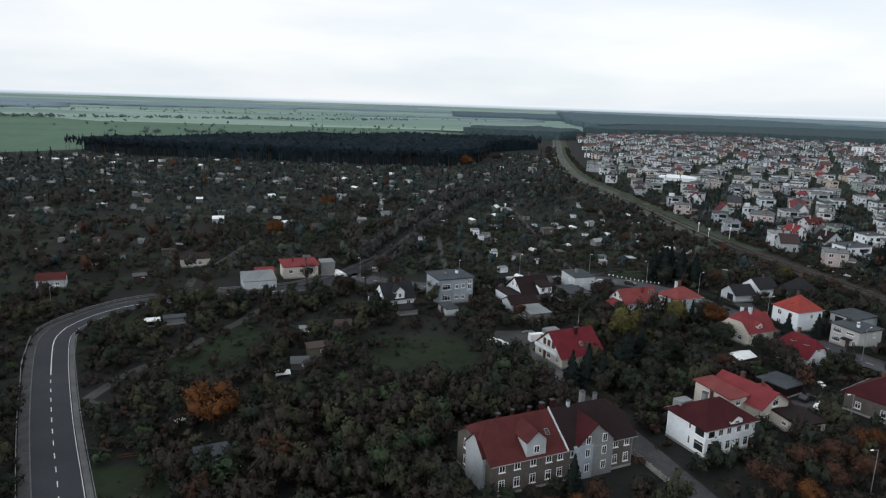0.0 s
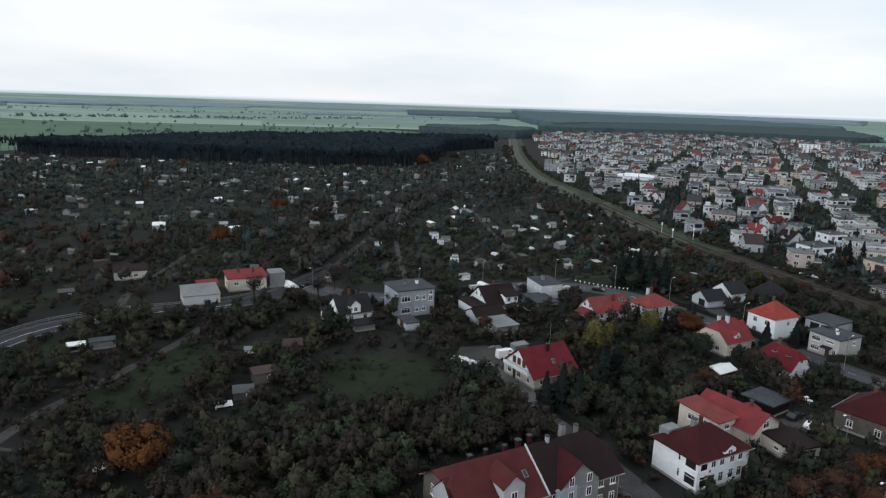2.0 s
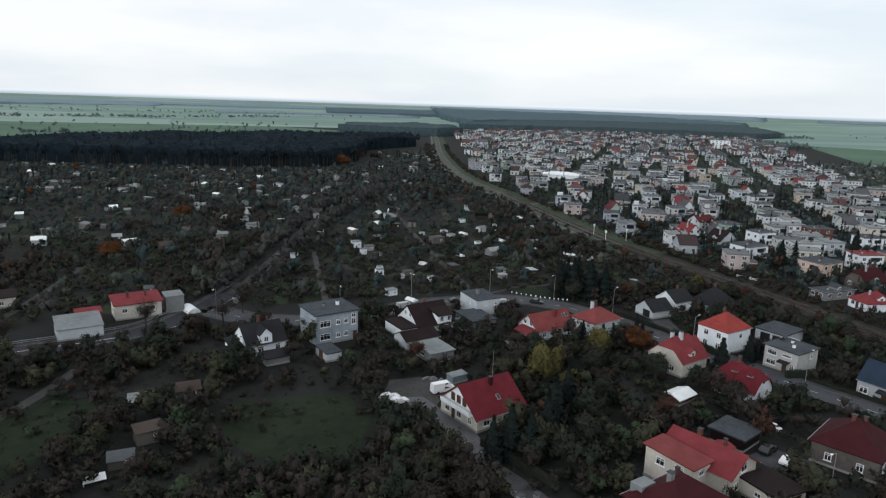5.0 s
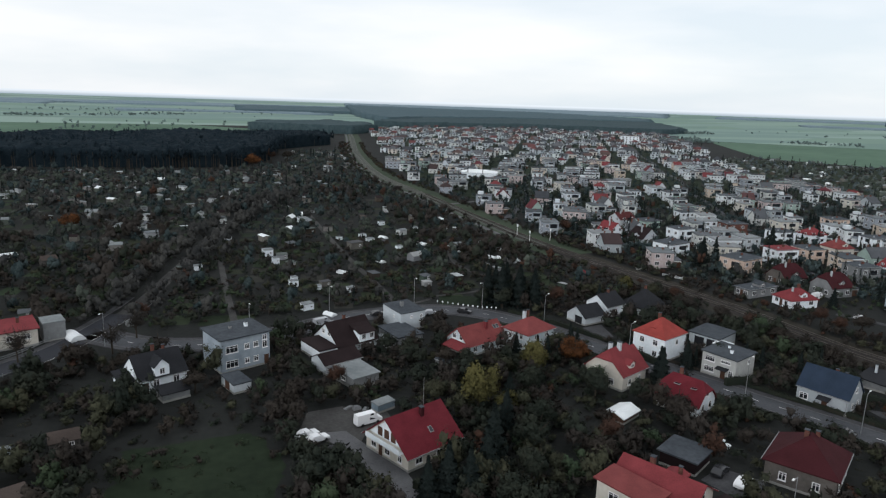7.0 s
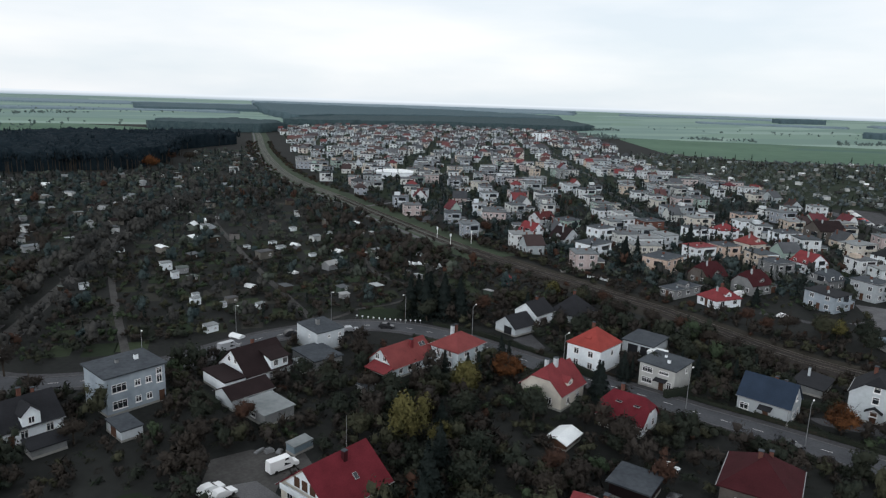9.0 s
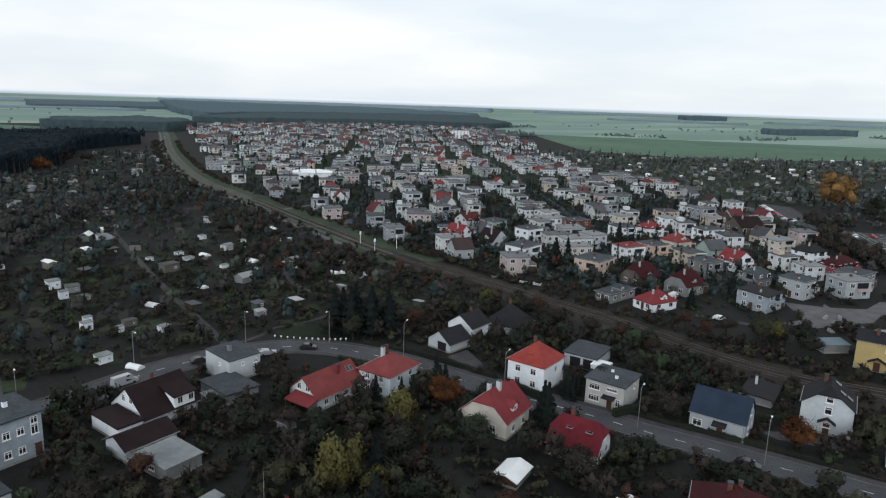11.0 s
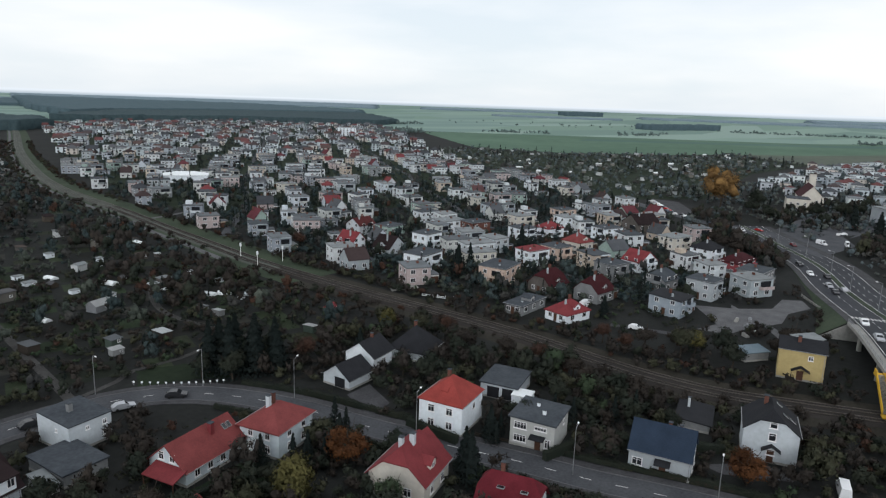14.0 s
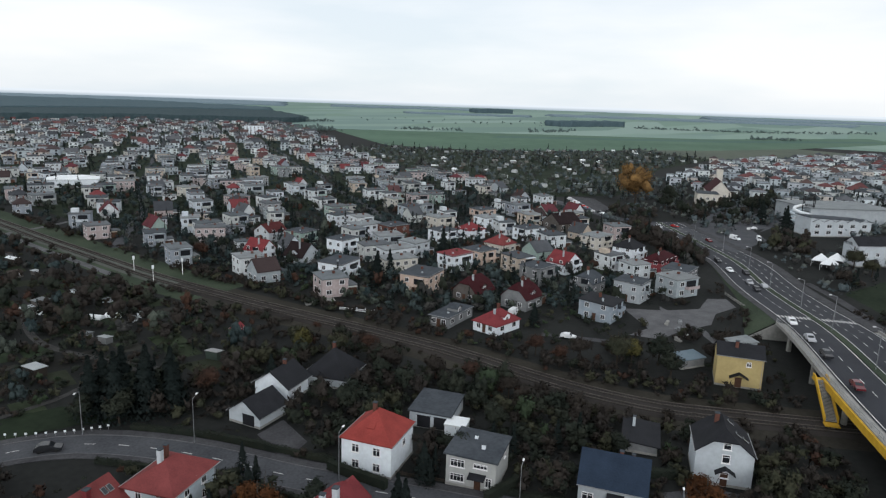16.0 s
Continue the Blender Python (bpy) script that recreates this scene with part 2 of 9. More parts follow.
# far copies of walls and roofs, with more haze put into their palettes
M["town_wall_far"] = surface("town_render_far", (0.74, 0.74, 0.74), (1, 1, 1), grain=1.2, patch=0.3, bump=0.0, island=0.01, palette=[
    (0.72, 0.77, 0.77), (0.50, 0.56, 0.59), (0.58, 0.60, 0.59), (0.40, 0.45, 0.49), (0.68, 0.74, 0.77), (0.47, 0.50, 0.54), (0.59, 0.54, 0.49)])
M["town_pitch"] = surface("town_roof_tiles", (0.6, 0.6, 0.6), (1, 1, 1), grain=4.0, bump=0.4, courses=1.1, palette=[
    (0.19, 0.052, 0.056), (0.11, 0.060, 0.060), (0.075, 0.080, 0.088), (0.060, 0.044, 0.044), (0.06, 0.064, 0.072), (0.13, 0.042, 0.050), (0.10, 0.106, 0.116)])
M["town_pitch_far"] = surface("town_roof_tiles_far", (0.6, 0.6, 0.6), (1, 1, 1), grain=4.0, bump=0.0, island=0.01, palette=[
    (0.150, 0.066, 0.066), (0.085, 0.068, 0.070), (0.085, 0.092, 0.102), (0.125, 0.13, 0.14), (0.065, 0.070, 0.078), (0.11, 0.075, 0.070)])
M["town_flat"] = surface("town_flat_roof", (0.6, 0.6, 0.6), (1, 1, 1), grain=1.2, bump=0.05, palette=[
    (0.105, 0.118, 0.128), (0.16, 0.175, 0.185), (0.075, 0.084, 0.094), (0.13, 0.14, 0.15), (0.24, 0.255, 0.26)])
M["plots"] = surface("garden_plots", (0.6, 0.6, 0.6), (1, 1, 1), grain=0.8, patch=0.15, bump=0.2, island=0.01, palette=[
    (0.026, 0.036, 0.022), (0.039, 0.051, 0.030), (0.023, 0.023, 0.021), (0.034, 0.049, 0.028), (0.044, 0.044, 0.038), (0.021, 0.025, 0.019), (0.033, 0.039, 0.025)])
M["shed_wall"] = surface("shed_walls", (0.65, 0.65, 0.65), (1, 1, 1), bump=0.05, palette=[
    (0.315, 0.323, 0.338), (0.150, 0.143, 0.128), (0.060, 0.049, 0.038), (0.270, 0.277, 0.277), (0.068, 0.090, 0.075), (0.112, 0.105, 0.098), (0.053, 0.045, 0.038)])
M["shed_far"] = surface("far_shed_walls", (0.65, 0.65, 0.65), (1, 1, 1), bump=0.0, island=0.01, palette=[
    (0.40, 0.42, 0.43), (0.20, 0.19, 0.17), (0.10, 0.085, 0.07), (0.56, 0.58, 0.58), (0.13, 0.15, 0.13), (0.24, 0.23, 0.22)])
M["shed_roof"] = surface("shed_roofs", (0.65, 0.65, 0.65), (1, 1, 1), bump=0.05, palette=[
    (0.390, 0.413, 0.421), (0.101, 0.109, 0.117), (0.172, 0.183, 0.187), (0.078, 0.062, 0.055), (0.328, 0.335, 0.335), (0.094, 0.094, 0.098), (0.109, 0.125, 0.117)])
M["car_paint"] = surface("car_paint", (0.95, 0.95, 0.95), (1, 1, 1), bump=0.0, rough=0.25, spec=0.5, palette=[
    (0.75, 0.76, 0.77), (0.03, 0.032, 0.036), (0.35, 0.36, 0.37), (0.06, 0.07, 0.09), (0.30, 0.02, 0.02), (0.5, 0.5, 0.5)])
# emission graded by height paints horizon haze onto the backdrop ring
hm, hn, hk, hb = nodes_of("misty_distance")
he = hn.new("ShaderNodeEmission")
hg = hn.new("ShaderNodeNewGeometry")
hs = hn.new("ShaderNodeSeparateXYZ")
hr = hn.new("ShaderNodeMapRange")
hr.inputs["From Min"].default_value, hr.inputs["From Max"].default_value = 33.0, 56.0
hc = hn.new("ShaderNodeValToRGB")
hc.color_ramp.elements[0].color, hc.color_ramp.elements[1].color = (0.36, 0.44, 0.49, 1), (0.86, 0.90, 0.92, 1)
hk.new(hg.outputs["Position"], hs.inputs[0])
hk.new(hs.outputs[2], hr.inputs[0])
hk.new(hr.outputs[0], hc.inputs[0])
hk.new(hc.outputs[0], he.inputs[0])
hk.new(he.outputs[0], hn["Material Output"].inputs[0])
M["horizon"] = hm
gm, gn, gk, gb = nodes_of("window_glass")
gb.inputs["Base Color"].default_value, gb.inputs["Roughness"].default_value, gb.inputs["Specular IOR Level"].default_value = (0.018, 0.020, 0.024, 1), 0.08, 0.5
M["glass"] = gm
M["tyre"] = surface("tyre_rubber", (0.015, 0.015, 0.015), (0.03, 0.03, 0.03), bump=0.0)


# ---- mesh helpers ----
class Form:
    """Collects corners and faces with a material slot each."""

    def __init__(self):
        self.v, self.f, self.s = [], [], []

    def face(self, pts, slot=0):
        n = len(self.v)
        self.v += [tuple(p) for p in pts]
        self.f.append(tuple(range(n, n + len(pts))))
        self.s.append(slot)

    def box(self, x0, y0, z0, x1, y1, z1, slot=0, bottom=True):
        n = len(self.v)
        self.v += [(x0, y0, z0), (x1, y0, z0), (x1, y1, z0), (x0, y1, z0), (x0, y0, z1), (x1, y0, z1), (x1, y1, z1), (x0, y1, z1)]
        fs = [(4, 5, 6, 7), (0, 1, 5, 4), (1, 2, 6, 5), (2, 3, 7, 6), (3, 0, 4, 7)] + ([(3, 2, 1, 0)] if bottom else [])
        self.f += [tuple(n + i for i in q) for q in fs]
        self.s += [slot] * len(fs)

    def tube(self, a, b, ra, rb, sides=6, slot=0):
        a, b = Vector(a), Vector(b)
        q = (b - a).to_track_quat("Z", "Y")
        n = len(self.v)
        for c, r in ((a, ra), (b, rb)):
            for i in range(sides):
                t = 2 * math.pi * i / sides
                self.v.append(tuple(c + q @ Vector((r * math.cos(t), r * math.sin(t), 0))))
        for i in range(sides):
            j = (i + 1) % sides
            self.f.append((n + i, n + j, n + sides + j, n + sides + i))
            self.s.append(slot)
        self.f.append(tuple(n + sides + i for i in range(sides)))
        self.s.append(slot)

    def sheet(self, faces, thick, slot=0):
        """A closed slab under the given top faces, which share corners by place."""
        idx, top = {}, []
        for q in faces:
            top.append([idx.setdefault((round(p[0], 3), round(p[1], 3), round(p[2], 3)), len(idx)) for p in q])
        pts = sorted(idx, key=idx.get)
        n, m = len(self.v), len(pts)
        self.v += list(pts) + [(p[0], p[1], p[2] - thick) for p in pts]
        edges = {}
        for q in top:
            self.f.append(tuple(n + i for i in q))
            self.f.append(tuple(n + m + i for i in reversed(q)))
            self.s += [slot, slot]
            for i in range(len(q)):
                edges[(q[i], q[(i + 1) % len(q)])] = True
        for a, b in edges:
            if (b, a) not in edges:
                self.f.append((n + b, n + a, n + m + a, n + m + b))
                self.s.append(slot)

    def mesh(self, name, mats):
        me = bpy.data.meshes.new(name)
        me.from_pydata(self.v, [], self.f)
        for m in mats:
            me.materials.append(m)
        if len(mats) > 1:
            me.polygons.foreach_set("material_index", self.s)
        me.update()
        return me


def part(name, form, material, parent, label=""):
    me = form if isinstance(form, bpy.types.Mesh) else form.mesh(name, material if isinstance(material, (list, tuple)) else [material])
    ob = new(name, me)
    ob.parent = parent
    return tagged(ob, label)


def thing(name, m, label, category, group="", kind=""):
    ob = new(name)
    ob.empty_display_size = 0.5
    ob.matrix_basis = m
    return tagged(ob, label, category, group, kind)


def solo(name, form, material, label, category, group="", kind=""):
    me = form.mesh(name, material if isinstance(material, (list, tuple)) else [material])
    return tagged(new(name, me), label, category, group, kind)


def smooth_line(pts, step=4.0):
    """Catmull-Rom through the points, of two or three numbers each."""
    p = [Vector((*q, 0.0)[:3]) for q in pts]
    p = [2 * p[0] - p[1]] + p + [2 * p[-1] - p[-2]]
    out = []
    for i in range(1, len(p) - 2):
        n = max(2, int((p[i + 1] - p[i]).length / step))
        for j in range(n):
            t = j / n
            a, b, c, e = p[i - 1], p[i], p[i + 1], p[i + 2]
            out.append(0.5 * (2 * b + (c - a) * t + (2 * a - 5 * b + 4 * c - e) * t * t + (3 * b - a - 3 * c + e) * t ** 3))
    out.append(p[-2])
    return out


def side_of(line, i):
    d = line[min(i + 1, len(line) - 1)] - line[max(i - 1, 0)]
    d.z = 0
    d.normalize()
    return Vector((d.y, -d.x, 0))


def ribbon(form, line, a, b, za, zb=None, slot=0, drop=0.0):
    """A strip along a line from offset a to offset b (to its right), at heights za, zb over it; drop: sides down to it."""
    zb = za if zb is None else zb
    n = len(form.v)
    for i, p in enumerate(line):
        s = side_of(line, i)
        form.v += [tuple(p + s * a + Vector((0, 0, za))), tuple(p + s * b + Vector((0, 0, zb)))]
        if drop:
            form.v += [tuple(p + s * a + Vector((0, 0, za - drop))), tuple(p + s * b + Vector((0, 0, zb - drop)))]
    k = 4 if drop else 2
    for i in range(len(line) - 1):
        o = n + i * k
        form.f.append((o, o + 1, o + k + 1, o + k))
        form.s.append(slot)
        if drop:
            form.f += [(o + 2, o, o + k, o + k + 2), (o + 1, o + 3, o + k + 3, o + k + 1)]
            form.s += [slot, slot]


def dashes(form, line, off, width, long, gap, z):
    run, on = 0.0, True
    for i in range(len(line) - 1):
        a, b = line[i], line[i + 1]
        length = (b - a).length
        d = (b - a) / max(length, 1e-6)
        s = Vector((d.y, -d.x, 0)).normalized()
        pos = 0.0
        while pos < length:
            left = (long if on else gap) - run
            go = min(left, length - pos)
            if on and go > 0.05:
                p, q = a + d * pos, a + d * (pos + go)
                form.face([p + s * (off - width / 2) + Vector((0, 0, z)), p + s * (off + width / 2) + Vector((0, 0, z)), q + s * (off + width / 2) + Vector((0, 0, z)), q + s * (off - width / 2) + Vector((0, 0, z))])
            pos += go
            run += go
            if run >= (long if on else gap) - 1e-6:
                run, on = 0.0, not on


def inside(poly, x, y):
    c, j = False, len(poly) - 1
    for i in range(len(poly)):
        (xi, yi), (xj, yj) = poly[i], poly[j]
        if (yi > y) != (yj > y) and x < (xj - xi) * (y - yi) / (yj - yi) + xi:
            c = not c
        j = i
    return c


# ---- ground ----
CX, CY = 60.0, 100.0


def rise_of(r):
    """The land lifts a little towards the horizon."""
    t = min(max((r - 2300) / 2500, 0), 1)
    return 38 * t * t * (3 - 2 * t)


g = Form()
rings = [0, 60, 120, 200, 300, 420, 560, 720, 900, 1150, 1450, 1800, 2200, 2600, 3000, 3400, 3800, 4200, 4550, 4800]
SEG = 96
for r in rings:
    for i in range(SEG):
        t = 2 * math.pi * i / SEG
        g.v.append((CX + r * math.cos(t), CY + r * math.sin(t), rise_of(r) + (2.5 * math.sin(i * 0.9) * math.sin(r * 0.01) if r > 2500 else 0)))
for j in range(len(rings) - 1):
    for i in range(SEG):
        a, b = j * SEG + i, j * SEG + (i + 1) % SEG
        g.f.append((a, a + SEG, b + SEG, b))
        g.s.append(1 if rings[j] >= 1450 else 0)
fm, fn, fk, fb = nodes_of("farmland")
fgeo = fn.new("ShaderNodeNewGeometry")
fmap = fn.new("ShaderNodeMapping")
fmap.inputs["Rotation"].default_value, fmap.inputs["Scale"].default_value = (0, 0, 0.5), (0.0016, 0.0058, 0.001)
fvor = fn.new("ShaderNodeTexVoronoi")
fvor.inputs["Scale"].default_value = 1.0
fk.new(fgeo.outputs["Position"], fmap.inputs[0])
fk.new(fmap.outputs[0], fvor.inputs[0])
fsep = fn.new("ShaderNodeSeparateColor")
fk.new(fvor.outputs["Color"], fsep.inputs[0])
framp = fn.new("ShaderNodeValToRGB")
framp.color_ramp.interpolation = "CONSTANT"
# pale bluish field tones carry the distance haze in their colour
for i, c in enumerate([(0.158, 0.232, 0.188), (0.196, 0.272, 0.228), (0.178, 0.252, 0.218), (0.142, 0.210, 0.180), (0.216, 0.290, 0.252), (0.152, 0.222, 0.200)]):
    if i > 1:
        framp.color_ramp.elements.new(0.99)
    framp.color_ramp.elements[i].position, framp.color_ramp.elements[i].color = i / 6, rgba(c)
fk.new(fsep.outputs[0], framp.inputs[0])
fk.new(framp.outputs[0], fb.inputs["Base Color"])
fb.inputs["Roughness"].default_value, fb.inputs["Specular IOR Level"].default_value = 0.95, 0.1
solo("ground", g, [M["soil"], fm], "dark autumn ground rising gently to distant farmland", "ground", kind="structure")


def patch(name, pts, z, material, label, category="grass"):
    f = Form()
    if category == "grass":
        # uneven edge of grown grass
        n, out = len(pts), []
        for i in range(n):
            (x0, y0), (x1, y1) = pts[i], pts[(i + 1) % n]
            k = max(2, int(math.hypot(x1 - x0, y1 - y0) / 0.8))
            for j in range(k):
                x, y = x0 + (x1 - x0) * j / k, y0 + (y1 - y0) * j / k
                q = 1.6 * noise.noise(Vector((x * 0.3, y * 0.3, 2.0))) + 0.9 * noise.noise(Vector((x * 1.1, y * 1.1, 4.0)))
                out.append((x + q, y + 0.8 * noise.noise(Vector((x * 0.4, y * 0.4, 7.0)))))
        pts = out
    f.face([(x, y, z) for x, y in pts])
    return solo(name, f, material, label, category, kind="structure")


patch("field", [(1000, 1085), (800, 800), (762, 742), (800, 619), (930, 530), (1050, 490), (1150, 420), (1400, 330), (2000, 200), (2300, 300), (1623, 549), (1347, 855), (1056, 1136)], 0.25, M["field"], "wide green field of young crops", "field")
patch("field", [(1120, 800), (1500, 470), (1960, 240), (2060, 270), (1560, 520), (1200, 830)], 0.35, M["field_teal"], "darker strip of winter crop across the green field", "field")
patch("field", [(1050, 490), (1150, 420), (1400, 330), (1320, 215), (950, 352), (960, 380)], 0.25, M["stubble"], "dull olive stubble field beside gardens", "field")
patch("field", [(-1500, 1250), (-900, 650), (-420, 640), (-330, 745), (-300, 800), (-150, 960), (-40, 1080), (80, 1060), (180, 1090), (260, 1300), (50, 1550), (-600, 1500), (-1200, 2000)], 0.25, M["field"], "green meadow behind the pine wood", "field")
patch("lawn", [(-4, 172), (18, 172), (22, 160), (18, 146), (2, 146), (-6, 158)], 0.03, M["grass"], "overgrown green meadow between shrubs")
patch("lawn", [(-58, 150), (-50, 168), (-40, 182), (-28, 176), (-30, 160), (-40, 148), (-52, 142)], 0.03, M["grass"], "rough grass between overgrown plots")
patch("lawn", [(70, 193), (82, 195.5), (88, 188), (84, 181), (72, 184)], 0.03, M["grass"], "dark lawn in front of a long house")
patch("lawn", [(-84, 160), (-79, 172), (-76, 186), (-68, 192), (-66, 184), (-72, 166), (-74, 156)], 0.03, M["grass"], "grass slope inside the road bend")
patch("lawn", [(82, 237), (90, 234.5), (97, 229), (101, 231), (99, 241), (85, 246)], 0.075, M["grass"], "mown grass island inside the road bend")
patch("lawn", [(-52, 108), (-38, 108), (-34, 92), (-48, 92)], 0.03, M["grass"], "rough garden lawn beside a shed")

patch("lawn", [(470, 395), (560, 560), (640, 715), (740, 730), (790, 615), (925, 522), (1045, 484), (950, 355), (740, 350), (500, 296), (455, 325)], 0.05, M["grass"], "rough grass between the eastern allotments", "ground cover")
patch("lawn", [(190, 420), (330, 380), (480, 400), (518, 534), (673, 757), (860, 960), (1100, 1350), (900, 1600), (420, 1500), (330, 1130), (255, 850), (205, 663)], 0.03, M["grass"], "grass between the far rows of houses", "ground cover")
# ---- roads ----
main_road = smooth_line([(-20, 40), (-38, 72), (-52.4, 100.6), (-64.9, 126), (-78, 154.8), (-84.5, 172.1), (-84, 184), (-77, 197), (-62, 206.7), (-46.3, 212), (-32.7, 216.5), (-21, 227), (-12, 243), (-2, 266), (8, 301), (31, 378), (52, 430), (80, 480)])
f = Form()
ribbon(f, main_road[:62], -3.7, 3.5, 0.06)
road = solo("road", f, M["asphalt"], "dark asphalt two-lane road sweeping round a bend", "road", kind="structure")
f = Form()
dashes(f, main_road[:30], -0.2, 0.16, 2.0, 3.0, 0.075)
ribbon(f, main_road[29:52], -0.3, -0.1, 0.075)
ribbon(f, main_road[:62], 3.2, 3.3, 0.075)
solo("road_marking", f, M["mark"], "white centre dashes and edge lines on asphalt", "road marking", kind="structure")
f = Form()
ribbon(f, main_road[:66], -5.6, -3.9, 0.16, drop=0.16)
solo("pavement", f, M["paving"], "concrete pavement along the dark road", "pavement", kind="structure")
f = Form()
ribbon(f, main_road[:66], -3.9, -3.7, 0.18, drop=0.18)
ribbon(f, main_road[:66], 3.5, 3.7, 0.18, drop=0.18)
ribbon(f, main_road[:36], 3.7, 4.5, 0.15, drop=0.15)
solo("kerb", f, M["kerb"], "pale concrete kerb stones edging the road", "kerb", kind="structure")

street = smooth_line([(-14, 238), (0, 226), (18, 222), (37.5, 227.6), (48, 231.8), (60, 234), (73.7, 233.8), (82.5, 231), (90.5, 225), (96.6, 216), (101.5, 205), (106.7, 189), (113.3, 172.6), (117.6, 162), (121, 152), (126.6, 139), (131.2, 127), (137, 112), (146, 92), (158, 70)])
f = Form()
ribbon(f, street, -3.2, 3.2, 0.06)
solo("road", f, M["asphalt_old"], "worn grey asphalt street bending between houses", "road", kind="structure")
f = Form()
dashes(f, street, 0.0, 0.14, 2.0, 4.0, 0.075)
solo("road_marking", f, M["mark"], "faded white dashes on the street", "road marking", kind="structure")
f = Form()
ribbon(f, street, 3.4, 5.0, 0.14, drop=0.14)
ribbon(f, street, -5.2, -3.4, 0.14, drop=0.14)
solo("pavement", f, M["paving"], "worn concrete pavement beside the street", "pavement", kind="structure")
f = Form()
ribbon(f, street, 3.2, 3.4, 0.16, drop=0.16)
ribbon(f, street, -3.4, -3.2, 0.16, drop=0.16)
solo("kerb", f, M["kerb"], "concrete kerb along the street", "kerb", kind="structure")

lane = smooth_line([(31, 163), (35, 154), (37, 141), (41, 131), (44.3, 119), (46.8, 108), (49, 98), (52, 84), (58, 60)])
f = Form()
ribbon(f, lane, -2.4, 2.4, 0.05)
solo("road", f, M["paving"], "narrow worn lane between garden fences", "road", kind="structure")
patch("parking", [(25.6, 168.4), (29, 177), (36, 177.4), (44, 172), (44, 166), (37, 164), (34.6, 160), (30, 164)], 0.035, M["dirt"], "rough gravel yard behind the red-roofed house", "parking")
patch("parking", [(29.6, 167.6), (34.2, 167), (40.2, 149.6), (40.6, 140), (35, 140), (32.6, 156)], 0.055, M["kerb"], "pale concrete parking strip before the red-roofed house", "parking")
for pts, w, lab in (([(-62, 134), (-59, 146), (-53, 158), (-47, 172), (-42, 183), (-38, 196)], 1.3, "bare dirt track between overgrown plots"),
                    ([(-62, 134), (-57, 132), (-48, 136), (-38, 142)], 0.5, "trodden side path to a garden hut"),
                    ([(23.8, 316), (22.2, 274), (21.3, 238), (21, 226)], 1.0, "straight pale garden path between allotments"),
                    ([(78, 420), (75.7, 395), (72, 330), (70.5, 290), (69.9, 254), (69.5, 238)], 1.1, "pale dirt path between allotment plots"),
                    ([(72, 240), (79.6, 242.8), (84.9, 246.5), (95.2, 246.8), (106.5, 250.9)], 0.7, "pale trodden path behind the road bend"),
                    ([(125, 330), (112, 300), (108, 280), (112, 262), (118, 245)], 1.0, "winding dirt path through gardens"),
                    ([(-58, 300), (-62, 260), (-66, 232), (-64, 212)], 1.3, "dirt drive off the bend into the gardens")):
    f = Form()
    ribbon(f, smooth_line(pts), -w, w, 0.04)
    solo("garden_path", f, M["dirt"], lab, "path", kind="structure")

f = Form()
ribbon(f, main_road[61:], -2.2, 2.2, 0.055)
solo("road", f, M["dirt"], "narrow rough lane between the allotments", "road", kind="structure")

# ---- railway ----
rail_line = smooth_line([(380, 1500), (300, 1165), (226, 868), (184, 669), (170, 576), (167, 520), (165.5, 457), (162.5, 400), (161.5, 367), (160, 320), (161.5, 288), (164, 257), (167.5, 228), (169.5, 205), (169.2, 188), (169, 172), (169.8, 162), (172, 151), (176.5, 141), (184, 126), (196, 104), (214, 76)], 6.0)
f = Form()
ribbon(f, [p for p in rail_line if p.y > 285], -13.5, 10.5, 0.03)
solo("verge", f, M["verge"], "strip of dry grass beside the railway", "verge", kind="structure")
f = Form()
ribbon(f, [p for p in rail_line if p.y < 291], -8, 9, 0.03)
solo("verge", f, M["weeds"], "brown withered weeds beside the railway", "verge", kind="structure")
f = Form()
near_bed, far_bed = [p for p in rail_line if p.y < 312], [p for p in rail_line if p.y > 300]
ribbon(f, near_bed, -3.5, 3.5, 0.45, drop=0.0)
ribbon(f, near_bed, -4.4, -3.5, 0.05, 0.45)
ribbon(f, near_bed, 3.5, 4.4, 0.45, 0.05)
solo("railway_bed", f, M["ballast"], "brown gravel bed of a double railway line", "railway bed", kind="structure")
f = Form()
ribbon(f, far_bed, -3.3, 3.3, 0.44)
ribbon(f, far_bed, -4.4, -3.3, 0.05, 0.44)
ribbon(f, far_bed, 3.3, 4.4, 0.44, 0.05)
solo("railway_bed", f, M["gravel"], "pale weathered gravel bed of the railway", "railway bed", kind="structure")
f = Form()
for off in (-2.75, -1.25, 1.25, 2.75):
    ribbon(f, rail_line, off - 0.05, off + 0.05, 0.72, drop=0.16)
solo("railway_track", f, M["rail"], "rusty steel rails of two parallel tracks", "rails", kind="structure")
f = Form()
run = 0.0
for i in range(len(rail_line) - 1):
    a, b = rail_line[i], rail_line[i + 1]
    if a.y > 480:
        continue
    d = (b - a).normalized()
    s = Vector((d.y, -d.x, 0))
    for j in range(int((b - a).length / 0.7)):
        c = a + d * (j * 0.7)
        for off in (-2, 2):
            q = [c + s * (off - 1.3) - d * 0.12, c + s * (off + 1.3) - d * 0.12, c + s * (off + 1.3) + d * 0.12, c + s * (off - 1.3) + d * 0.12]
            f.sheet([[(p.x, p.y, 0.56) for p in q]], 0.1)
solo("railway_sleepers", f, M["sleeper"], "weathered concrete sleepers under the rails", "sleepers", kind="stuff")

